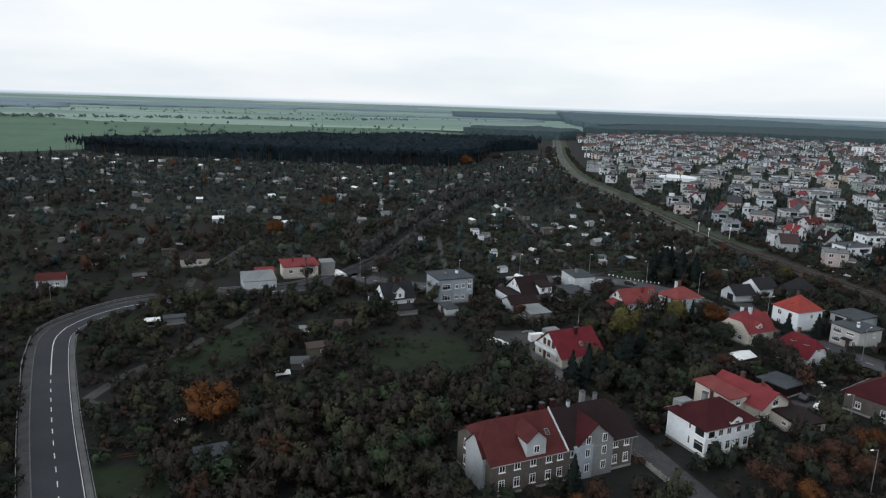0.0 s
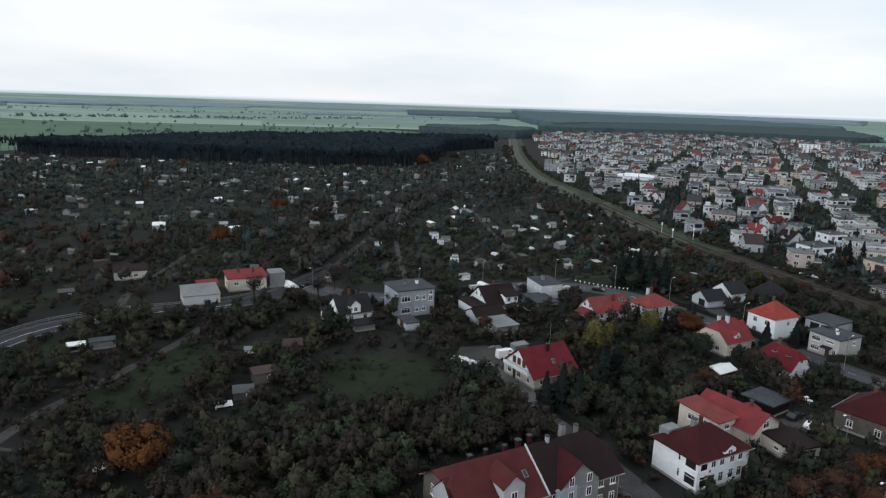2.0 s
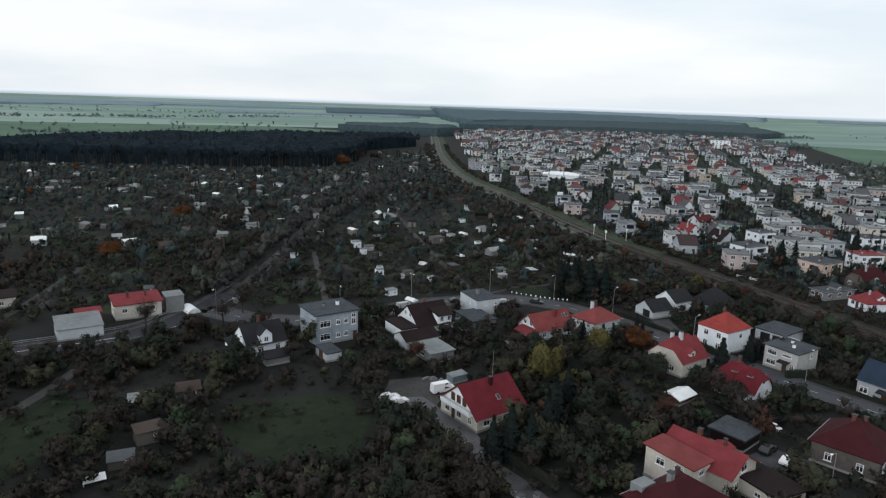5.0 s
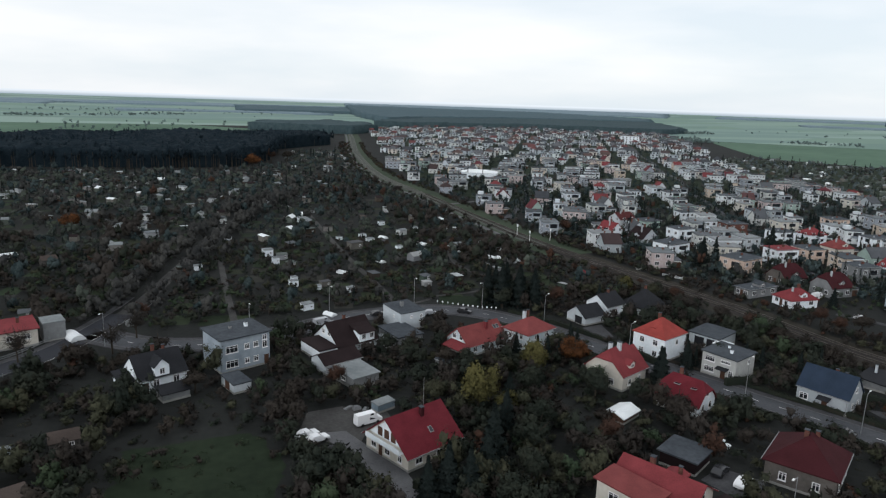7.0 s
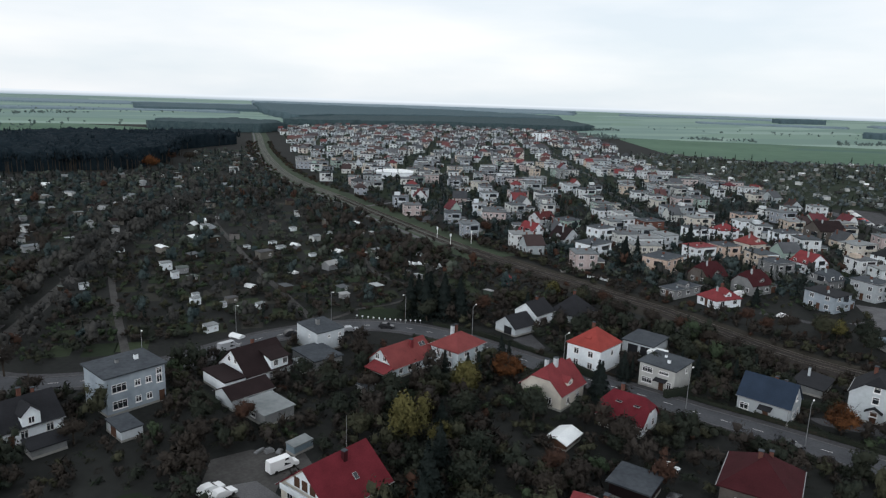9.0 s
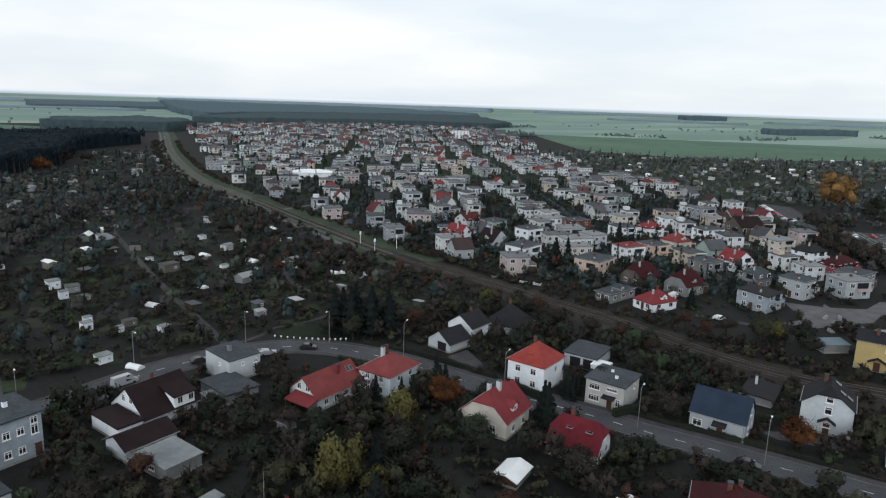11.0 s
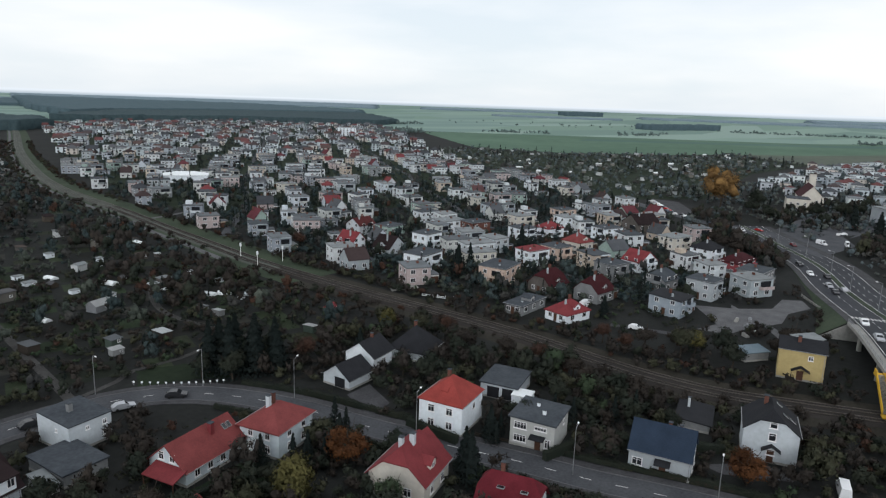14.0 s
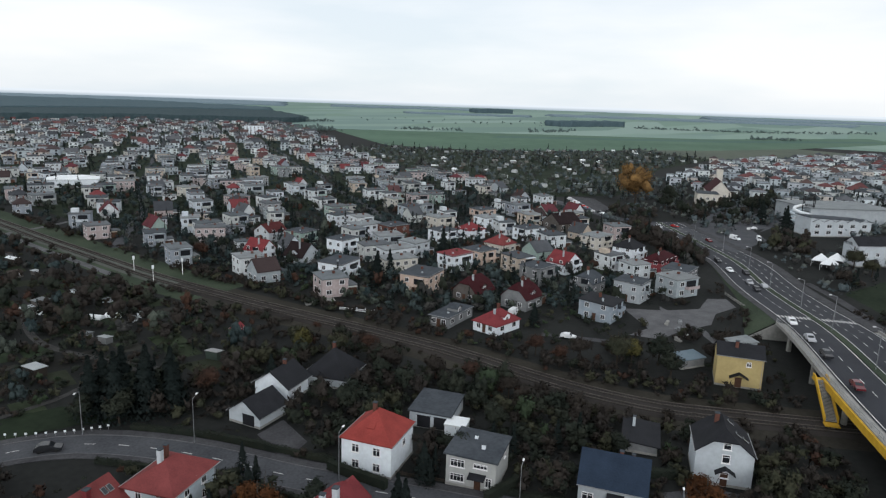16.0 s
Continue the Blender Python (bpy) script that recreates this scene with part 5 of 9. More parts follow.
own("bright white villa with flat roof", 316.2, 288.3, -14, 12, 9, 5.8, "flat", 0.2, "white", "felt_light")
own("pink-sided house with reddish roof", 223.1, 337.1, 4, 10, 9, 4.6, "gable", 3.0, "offwhite", "t_brownred")
own("white house with red gabled roof", 199, 312, 8, 8, 9, 4.0, "gable", 3.8, "white", "t_red", axis="y")
own("blue-grey house with low flat roof", 218.1, 181.6, 2, 9.5, 10, 5.4, "mono", 0.6, "blockblue", "t_dark")
own("grey cubic house with balconies", 240.3, 217, -6, 9.5, 8.5, 6.0, "flat", 0.2, "grey", "felt")
own("white house with red gabled roof and skylights", 261.2, 217.5, -10, 10, 9, 4.2, "gable", 3.6, "white", "t_red", axis="y")
own("grey house with barn-shaped roof", 242.7, 198.6, -4, 9, 8.5, 4.0, "half", 3.0, "grey", "felt")
own("grey cubic house with flat roof", 243.8, 182.8, 0, 9, 9, 6.2, "flat", 0.2, "lightgrey", "felt")
own("long red-walled house near main road", 286.5, 191.2, -4, 16, 8, 5.0, "hip", 2.4, "redwall", "t_maroon", n=4)
own("grey flat-roofed house by the main road", 272, 177, 0, 12, 9, 6.0, "flat", 0.2, "grey", "felt", n=3)
own("white house with dark hipped roof", 301.5, 207.9, -6, 11, 9, 5.4, "hip", 2.8, "white", "t_dark")
own("beige flat-roofed house behind gardens", 311.8, 227.8, -8, 13, 9, 5.4, "flat", 0.2, "cream", "felt_light", n=3)
own("large brownish house with two gables", 328.4, 254.5, -20, 14, 12, 6.2, "gable", 4.2, "brownwall", "t_brown", n=3)
own("white house with dark flat roof", 306.2, 259.7, -14, 12, 9, 5.4, "flat", 0.2, "white", "felt")

TOWN = [(205, 663), (186, 560), (181, 470), (177, 400), (176, 330), (182, 296), (184, 262), (184, 228), (215, 205), (240, 176), (275, 172), (325, 201), (420, 300), (486, 403), (518, 534), (673, 757), (860, 960), (1100, 1350), (900, 1600), (420, 1500), (330, 1130), (255, 850)]
rng = random.Random(5)
spots, streets = [], []
AZ = radians(33)
ux, uy, vx, vy = math.sin(AZ), math.cos(AZ), math.cos(AZ), -math.sin(AZ)
def warped(x, y):
    """Bends the rows of the town a little."""
    return x + 9 * noise.noise(Vector((x * 0.008, y * 0.008, 1.0))), y + 9 * noise.noise(Vector((x * 0.008, y * 0.008, 6.0)))


for row in range(-22, 36):
    v = row * 20.5 + 3.5 * math.sin(row * 2.3)
    for col in range(0, 160):
        u = 150 + col * 12.6 + rng.uniform(-4.5, 4.5) + (row % 3) * 4
        vv = v + (2.6 if row % 2 else -2.6) + rng.uniform(-5.5, 5.5)
        x, y = warped(60 + u * ux + vv * vx, 60 + u * uy + vv * vy)
        if not inside(TOWN, x, y) or rng.random() < (0.26 if math.hypot(x - 60, y - 100) < 380 else 0.36) or y < 150 or noise.noise(Vector((x * 0.013, y * 0.013, 3.0))) < -0.33:
            continue
        if any((x - a) ** 2 + (y - b) ** 2 < 13.0 ** 2 for a, b in hand):
            continue
        if any((x - a) ** 2 + (y - b) ** 2 < 10.8 ** 2 for a, b in spots[-60:]):
            continue
        spots.append((x, y))
spots.sort(key=lambda p: math.hypot(p[0] - 60, p[1] - 100))
near_spots, far_spots = spots[:265], spots[265:]
for x, y in near_spots:
    i = rng.choices(range(9), (4, 3, 3, 3, 3, 1.4, 1.8, 1.0, 1.4))[0]
    built.append((x, y, 7))
    put_house(i, x, y, -20 + rng.choice((0, 0, 0, -12, 14)) + rng.uniform(-5, 5))
f = Form()
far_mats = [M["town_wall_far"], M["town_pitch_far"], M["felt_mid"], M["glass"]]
for x, y in far_spots:
    w, d, e = rng.uniform(8.0, 11.5), rng.uniform(7.5, 9.5), rng.choice((5.4, 5.8, 3.8, 6.0))
    a = radians(-33 + rng.uniform(-5, 5))
    ca, sa = math.cos(a), math.sin(a)
    n0 = len(f.v)
    f.box(-w / 2, -d / 2, 0, w / 2, d / 2, e, 0, False)
    if rng.random() < 0.52:
        f.sheet(roof_faces(rng.choice(("gable", "hip")), w, d, e, rng.uniform(2.2, 3.6), 0.3, "x"), 0.2, 1)
    else:
        f.box(-w / 2 - 0.25, -d / 2 - 0.25, e + 0.02, w / 2 + 0.25, d / 2 + 0.25, e + 0.3, 2, False)
    for z in (0.9, 3.6)[: 2 if e > 5 else 1]:
        for k in (-0.27, 0.27):
            f.box(k * w - 1.0, -d / 2 - 0.05, z, k * w + 1.0, -d / 2 + 0.01, z + 1.6, 3, False)
            f.box(-w / 2 - 0.05, k * d - 0.8, z, -w / 2 + 0.01, k * d + 0.8, z + 1.5, 3, False)
    if rng.random() < 0.4:
        f.box(w / 2 - 0.05, -d / 2 + 1, 0, w / 2 + 3.2, d / 2 - 2, 2.7, 0, False)
        f.box(w / 2, -d / 2 + 0.8, 2.72, w / 2 + 3.4, d / 2 - 1.8, 2.95, 2, False)
    for q in range(n0, len(f.v)):
        px, py, pz = f.v[q]
        f.v[q] = (x + px * ca - py * sa, y + px * sa + py * ca, pz)
solo("distant_town", f, far_mats, "far rows of pale town houses with flat and tiled roofs, haze in their colours", "town", kind="stuff")
f = Form()
for row in range(-22, 36, 6):
    for col in range(0, 260):
        u = 150 + col * 8.0
        v = row * 20.5 + 10.2
        x, y = 60 + u * ux + v * vx, 60 + u * uy + v * vy
        if inside(TOWN, x, y) and inside(TOWN, x + 8 * ux, y + 8 * uy) and not any((x - a) ** 2 + (y - b) ** 2 < 11 ** 2 for a, b in hand):
            f.face([(*warped(x + e_ * ux + o_ * vx, y + e_ * uy + o_ * vy), 0.05) for e_, o_ in ((0, -2.2), (0, 2.2), (8, 2.2), (8, -2.2))])
solo("town_streets", f, M["asphalt_old"], "grey residential streets between the town houses", "road", kind="structure")


# ---- the main road, its ramp and bridge ----
edge = smooth_line([(402, 243, 0), (366, 214, 0), (329, 185, 0), (292, 166, 0.4), (268, 153.5, 1.6), (248, 144.5, 3.8), (225, 134.8, 5.9), (193.4, 121.5, 6.6), (172, 111.5, 6.6), (130, 91, 6.6)])
f = Form()
ribbon(f, edge, -21.5, -11.2, 0.08)
ribbon(f, edge, -9.6, 0.0, 0.08)
solo("road", f, M["asphalt"], "dark four-lane main road climbing to a bridge", "road", kind="structure")
f = Form()
ribbon(f, edge, -11.2, -9.6, 0.2, drop=0.3)
solo("median", f, M["verge"], "low grass median strip of the main road", "median", kind="structure")
f = Form()
for off in (-5.0, -14.6, -18.0):
    dashes(f, edge, off, 0.16, 3.0, 4.0, 0.1)
for off in (-0.5, -9.2, -11.6, -21.0):
    ribbon(f, edge, off - 0.09, off + 0.09, 0.1)
for k in range(9):
    for base in (-8.9, -20.6):
        o = base + k * 0.98
        i0 = min(range(len(edge)), key=lambda i: (edge[i] - Vector((250, 145.4, 3.6))).length)
        a, b = edge[i0], edge[i0 + 1]
        s_ = side_of(edge, i0)
        d = (b - a).normalized()
        f.face([a + s_ * o + Vector((0, 0, 0.12)), a + s_ * (o + 0.5) + Vector((0, 0, 0.12)), a + d * 3.2 + s_ * (o + 0.5) + Vector((0, 0, 0.12)), a + d * 3.2 + s_ * o + Vector((0, 0, 0.12))])
solo("road_marking", f, M["mark"], "white lane lines and zebra crossings", "road marking", kind="structure")
cut = min(range(len(edge)), key=lambda i: (edge[i] - Vector((236, 139.5, 5.0))).length)
ramp, deck = edge[:cut + 1], edge[cut:]
f = Form()
ribbon(f, ramp, 0.0, 2.2, 0.2, drop=0.3)
n = len(f.v)
for i, p in enumerate(ramp):
    s_ = side_of(ramp, i)
    f.v += [tuple(p + s_ * 2.2 + Vector((0, 0, 0.1))), tuple(p + s_ * (2.2 + 1.5 * p.z) + Vector((0, 0, -p.z)))]
    if i:
        f.f.append((n + 2 * i - 2, n + 2 * i - 1, n + 2 * i + 1, n + 2 * i))
        f.s.append(1)
n = len(f.v)
for i, p in enumerate(ramp):
    s_ = side_of(ramp, i)
    f.v += [tuple(p - s_ * 21.5 + Vector((0, 0, 0.1))), tuple(p - s_ * (21.5 + 1.5 * p.z) + Vector((0, 0, -p.z)))]
    if i:
        f.f.append((n + 2 * i - 2, n + 2 * i, n + 2 * i + 1, n + 2 * i - 1))
        f.s.append(1)
ribbon(f, ramp, -25.5, -21.5, 0.16, drop=0.25)
solo("embankment", f, [M["paving"], M["verge"]], "grassy road embankment with a pavement on top", "embankment", kind="structure")

f = Form()
p, s_ = ramp[-1], side_of(ramp, len(ramp) - 1)
d_ = (deck[1] - deck[0]).normalized()
top, low = p.z - 0.2, -0.3
for k in (0.0, 0.5):
    f.v += [tuple(p + d_ * k + s_ * o + Vector((0, 0, z - p.z))) for o, z in ((2.0, top), (2.2 + 1.5 * p.z, low), (-21.5 - 1.5 * p.z, low), (-21.3, top))]
f.f = [(0, 1, 2, 3), (7, 6, 5, 4), (0, 4, 5, 1), (1, 5, 6, 2), (2, 6, 7, 3), (3, 7, 4, 0)]
f.s = [0] * 6
solo("abutment", f, M["concrete"], "grey concrete abutment at the end of the ramp", "abutment", kind="structure")

bridge = thing("road_bridge", pose(deck[0].x, deck[0].y, 0), "concrete road bridge with yellow side beams and piers", "bridge")
shift = Matrix.Translation((-deck[0].x, -deck[0].y, 0))


def bridge_part(name, form, material, label=""):
    form.v = [(v[0] - deck[0].x, v[1] - deck[0].y, v[2]) for v in form.v]
    return part(name, form, material, bridge, label)


f = Form()
ribbon(f, deck, -22.6, 1.9, -0.02, drop=0.9)
bridge_part("deck", f, M["concrete"])
f = Form()
ribbon(f, deck, 1.9, 2.3, 0.35, drop=0.9)
bridge_part("parapet", f, M["concrete"])
f = Form()
ribbon(f, deck[10:], 2.3, 2.75, 0.1, drop=1.5)
bridge_part("side_beam", f, M["bridgeyellow"], "yellow painted steel side beam")
f = Form()
ribbon(f, deck, -23.0, -22.6, 0.6, drop=1.6)
bridge_part("parapet", f, M["concrete"])
for i in range(2, len(deck) - 1, 5):
    for off in (-18, -9, 0.4):
        c = deck[i] + side_of(deck, i) * off
        f = Form()
        f.tube((c.x, c.y, -0.3), (c.x, c.y, c.z - 0.9), 0.62, 0.62, 10)
        bridge_part("pier", f, M["concrete"])
post = Form()
post.box(-0.04, -0.04, 0, 0.04, 0.04, 1.0)
pm = post.mesh("railing_post", [M["metal"]])
for i in range(len(deck) - 1):
    for t in (0.0, 0.5):
        c = deck[i].lerp(deck[i + 1], t) + side_of(deck, i) * 2.1
        ob = part("railing_post", pm, None, bridge)
        ob.matrix_basis = pose(c.x - deck[0].x, c.y - deck[0].y, c.z + 0.35)
for z in (0.75, 1.3):
    f = Form()
    ribbon(f, deck, 2.06, 2.14, z, drop=0.07)
    bridge_part("handrail", f, M["metal"])

# yellow stairway hung on the bridge
sx, sy = 192.8, 126.4
dirv = (deck[8] - deck[7]).normalized()
sv = side_of(deck, 7)
stairs = thing("bridge_stairs", pose(sx, sy, 0, 0, 0, math.degrees(math.atan2(dirv.y, dirv.x))), "yellow steel stairway beside the road bridge", "stairway")
step = Form()
step.box(-0.16, -1.1, -0.04, 0.16, 1.1, 0.04)
stm = step.mesh("step", [M["concrete"]])
for k in range(30):
    ob = part("step", stm, None, stairs)
    ob.matrix_basis = pose(k * 0.31 - 1, 1.6, 6.4 - k * 0.17 - (0 if k < 15 else 0))
for y in (0.4, 2.8):
    f = Form()
    f.sheet([[(-2.6, y - 0.1, 7.4), (-1, y - 0.1, 7.4), (8.4, y - 0.1, 2.3), (8.4, y + 0.1, 2.3), (-1, y + 0.1, 7.4), (-2.6, y + 0.1, 7.4)]], 1.2)
    part("stringer", f, M["bridgeyellow"], stairs)
f = Form()
f.box(-3.0, 0.3, 6.0, -1.2, 2.9, 6.3)
part("landing", f, M["bridgeyellow"], stairs)
f = Form()
f.box(8.0, 0.2, 0.9, 9.8, 2.9, 1.2)
part("landing", f, M["bridgeyellow"], stairs)
f = Form()
f.box(8.3, 0.8, -0.3, 9.2, 2.2, 0.9)
part("footing", f, M["concrete"], stairs)

# ---- side streets of the town, yard and drives ----
patch("road", [(213, 174), (222, 172), (236, 185), (243, 174), (252, 166.5), (266, 168), (270, 163), (262, 158), (250, 161), (238, 159), (226, 164), (215, 166)], 0.06, M["kerb"], "pale concrete yard street by the main road", "road")
patch("driveway", [(172, 258), (182, 255.6), (184.5, 260), (175.5, 263.4)], 0.06, M["concrete"], "pale concrete slab in a garden by the railway", "driveway")
patch("driveway", [(243, 176), (246, 177), (231.6, 159), (222, 151.6), (220.6, 153.4), (229.6, 160.6)], 0.07, M["kerb"], "pale footpath down from the yard street", "path")
patch("driveway", [(196, 192), (203, 175), (205.5, 176), (198.5, 193)], 0.05, M["paving"], "pale concrete drive along the railway", "driveway")
patch("driveway", [(140, 141), (148, 134), (149, 129), (146, 127.5), (139.5, 137)], 0.04, M["paving"], "grey paved drive beside the street", "driveway")
patch("driveway", [(86, 131), (92, 133), (96, 127), (92, 123), (87, 126)], 0.04, M["paving"], "concrete yard with parked cars", "driveway")
patch("driveway", [(112, 205), (119, 206), (116, 196), (109, 194)], 0.045, M["paving"], "concrete drive in front of a garage", "driveway")
patch("parking", [(352, 180), (374, 206), (402, 218), (428, 216), (434, 199), (418, 187), (395, 176), (372, 178)], 0.1, M["asphalt_old"], "wide grey junction with parked vans", "parking")
patch("parking", [(409, 191), (432, 184.5), (524, 187), (552, 197), (486, 201), (433, 201)], 0.105, M["asphalt_old"], "grey car park in front of dark trees", "parking")
patch("parking", [(416, 184), (478, 178.5), (512, 172), (532, 182), (470, 186)], 0.1, M["asphalt_old"], "narrow grey parking lane beside hedges", "parking")
far_street = smooth_line([(376, 204), (392, 216), (398, 228), (399, 240), (402, 256), (415, 276), (431, 303), (452, 340), (480, 400)])
f = Form()
ribbon(f, far_street, -4.6, 4.6, 0.09)
ribbon(f, smooth_line([(405, 214), (450, 217.5), (500, 217), (560, 216)]), -3.4, 3.4, 0.11)
solo("road", f, M["asphalt_old"], "grey town street leading off the junction", "road", kind="structure")
f = Form()
ribbon(f, smooth_line([(314, 146), (310, 143), (294, 132.3), (266.6, 118), (250, 110)]), -1.6, 1.6, 0.09)
solo("pavement", f, M["paving"], "pale footpath below the main road", "pavement", kind="structure")
patch("lawn", [(262, 108), (286, 120), (307, 133), (338, 123), (345, 105), (300, 80), (265, 85)], 0.05, M["grass"], "green lawn beyond the main road")
patch("pavement", [(470, 400), (600, 560), (604, 552), (478, 392)], 0.2, M["paving"], "pale concrete path by the allotments", "pavement")
patch("parking", [(405, 285), (440, 300), (470, 320), (470, 300), (430, 270)], 0.1, M["paving"], "pale market yard with parked cars", "parking")


for k, (x, y) in enumerate(((229.2, 169), (233, 166.4), (222, 161.5), (217, 161.8), (226, 164.6))):
    t = thing("pallet_stack", pose(x, y, 0.07, 0, 0, 20 * k), "stack of pale building blocks in a yard", "pallet stack", "pallet stacks")
    for q in range(3):
        f = Form()
        f.box(-0.9 + q * 0.7, -0.5 + 0.1 * q, 0, -0.3 + q * 0.7, 0.5, 0.5 + 0.25 * ((q + k) % 3))
        part("block", f, M[("concrete", "metal", "tarp")[k % 3]], t)


# ---- cars ----
def car_meshes(length, height, van=False):
    b = Form()
    w, h = 0.88, height
    if van:
        prof = [(-length / 2, 0.35), (length / 2, 0.35), (length / 2, 0.95), (length / 2 - 0.9, 1.15), (length / 2 - 1.5, h - 0.05), (-length / 2 + 0.05, h), (-length / 2, 1.0)]
    else:
        prof = [(-length / 2, 0.32), (length / 2, 0.32), (length / 2, 0.72), (length / 2 - 1.2, 0.92), (length / 2 - 1.9, h - 0.03), (-length / 2 + 1.0, h), (-length / 2 + 0.2, 0.98), (-length / 2, 0.75)]
    n = len(prof)
    for y, k in ((-w, 1), (w, 1)):
        for x, z in prof:
            t = max(0, (z - 0.95) / h) * 0.28
            b.v.append((x, y * (1 - t), z))
    b.f.append(tuple(range(n)))
    b.f.append(tuple(range(2 * n - 1, n - 1, -1)))
    for i in range(n):
        j = (i + 1) % n
        b.f.append((j, i, n + i, n + j))
    b.s = [0] * len(b.f)
    body = b.mesh("body", [M["car_paint"]])
    g = Form()
    t = 0.8
    for y in (-1, 1):
        yy, y2 = y * (w * 0.94 + 0.02), y * (w * 0.84 + 0.02)
        x0 = -length / 2 + (0.8 if not van else 2.6)
        g.face([(x0, yy, 1.0), (length / 2 - 1.5, yy, 1.0), (length / 2 - 1.95, y2, h - 0.12), (x0 + 0.25, y2, h - 0.12)][::y])
    side_glass = g.mesh("side_window", [M["glass"]])
    k = Form()
    if van:
        k.face([(length / 2 - 0.93, -0.74, 1.2), (length / 2 - 0.93, 0.74, 1.2), (length / 2 - 1.42, 0.66, h - 0.15), (length / 2 - 1.42, -0.66, h - 0.15)])
    else:
        k.face([(length / 2 - 1.22, -0.74, 0.96), (length / 2 - 1.22, 0.74, 0.96), (length / 2 - 1.82, 0.66, h - 0.08), (length / 2 - 1.82, -0.66, h - 0.08)])
    screen = k.mesh("windscreen", [M["glass"]])
    wh = Form()
    wh.tube((0, -0.1, 0), (0, 0.1, 0), 0.32, 0.32, 10)
    wh.f.append(tuple(range(9, -1, -1)))
    wh.s.append(0)
    wheel = wh.mesh("wheel", [M["tyre"]])
    return body, side_glass, screen, wheel


SEDAN, VAN = car_meshes(4.3, 1.46), car_meshes(5.4, 2.3, True)


def car(x, y, rz, kind, label, z=0.07, paint=None):
    c = thing("van" if kind is VAN else "car", pose(x, y, z, 0, 0, rz), label, "van" if kind is VAN else "car", "parked and driving cars")
    b = part("body", kind[0], None, c)
    if paint:
        b.material_slots[0].link = "OBJECT"
        b.material_slots[0].material = paint
    part("side_window", kind[1], None, c)
    part("windscreen", kind[2], None, c)
    L_ = 5.4 if kind is VAN else 4.3
    for wx in (-L_ * 0.3, L_ * 0.31):
        for wy in (-0.8, 0.8):
            part("wheel", kind[3], None, c).matrix_basis = pose(wx, wy, 0.32)
    return c


def paint(name, c):
    return surface(name, c, tuple(v * 1.05 for v in c), bump=0.0, rough=0.25, spec=0.5)


WHITE, BLACK, SILVER, REDP = paint("white_paint", (0.72, 0.73, 0.74)), paint("black_paint", (0.02, 0.021, 0.024)), paint("silver_paint", (0.34, 0.35, 0.37)), paint("red_paint", (0.10, 0.012, 0.016))
car(27.0, 166.9, 20, SEDAN, "white estate car parked in the yard", paint=WHITE)
car(28.4, 164.7, 20, SEDAN, "white car parked beside another in the yard", paint=WHITE)
car(39.0, 168.6, 14, VAN, "white delivery van parked behind the house", paint=WHITE)
car(43.5, 228.0, 20, VAN, "silver van parked at the kerb", paint=SILVER)
car(60.6, 232.3, 5, SEDAN, "dark car parked beside the street", paint=BLACK)
car(75.6, 228.6, -10, SEDAN, "grey car parked near the bend", paint=SILVER)
car(85.6, 227.2, -35, SEDAN, "black car parked in the bend", paint=BLACK)
car(124.9, 134.5, -66, SEDAN, "black car driving along the street", paint=BLACK)
car(90.6, 131.4, 25, SEDAN, "dark car parked by the carport", paint=BLACK)
car(91.4, 127.2, 25, SEDAN, "white car parked in the yard", paint=WHITE)
car(-75.8, 128.6, -62, SEDAN, "white car parked below the road", paint=WHITE)
car(148.0, 120.6, 20, VAN, "small white van on the drive", paint=WHITE)
car(198.9, 185.4, -68, SEDAN, "white car parked along the railway drive", paint=WHITE)
car(206.6, 207.0, 10, VAN, "white camper van beside the bungalow", paint=WHITE)
for x, y, rz, p, lab, z in ((238, 138.4, 205, WHITE, "white car driving on the ramp", 5.1), (221, 131.6, 205, SILVER, "silver car crossing the bridge", 6.5), (210, 126.6, 205, BLACK, "dark car crossing the bridge", 6.85), (192.6, 118.8, 205, REDP, "red car crossing the bridge", 7.1),
                            (327, 181, 217, BLACK, "dark car on the main road", 0.12), (312, 172.6, 212, WHITE, "white car in the traffic queue", 0.25), (312, 166.6, 212, BLACK, "black car in the traffic queue", 0.25),
                            (296, 161.8, 210, SILVER, "silver car in the traffic queue", 0.5), (294, 156.6, 30, SILVER, "silver car driving up the road", 0.5), (286, 157.2, 208, BLACK, "black car in the traffic queue", 0.9), (370, 196.6, 222, REDP, "red car at the junction", 0.1), (391, 228, 222, WHITE, "white car in the far queue", 0.1)):
    car(x, y, rz, SEDAN, lab, z, p)
car(391, 179, 200, VAN, "white van in the car park", paint=WHITE)
car(385, 188.5, 240, VAN, "white lorry-like van at the junction", paint=WHITE)
for k in range(9):
    car(412 + k * 5.2, 276 + k * 4.4, 100, SEDAN, "car parked in the market yard", 0.12)
for x, y, rz in ((419.5, 190, 10), (424, 189, 100), (452, 192, 95), (456, 191.6, 95), (461, 193, 95), (470, 182, 80), (482, 180, 80), (398, 222, 250), (399, 248, 265), (404, 262, 60), (409, 268, 60), (413, 271, 60), (421, 285, 60)):
    car(x, y, rz, SEDAN, "car standing near the junction", 0.14)


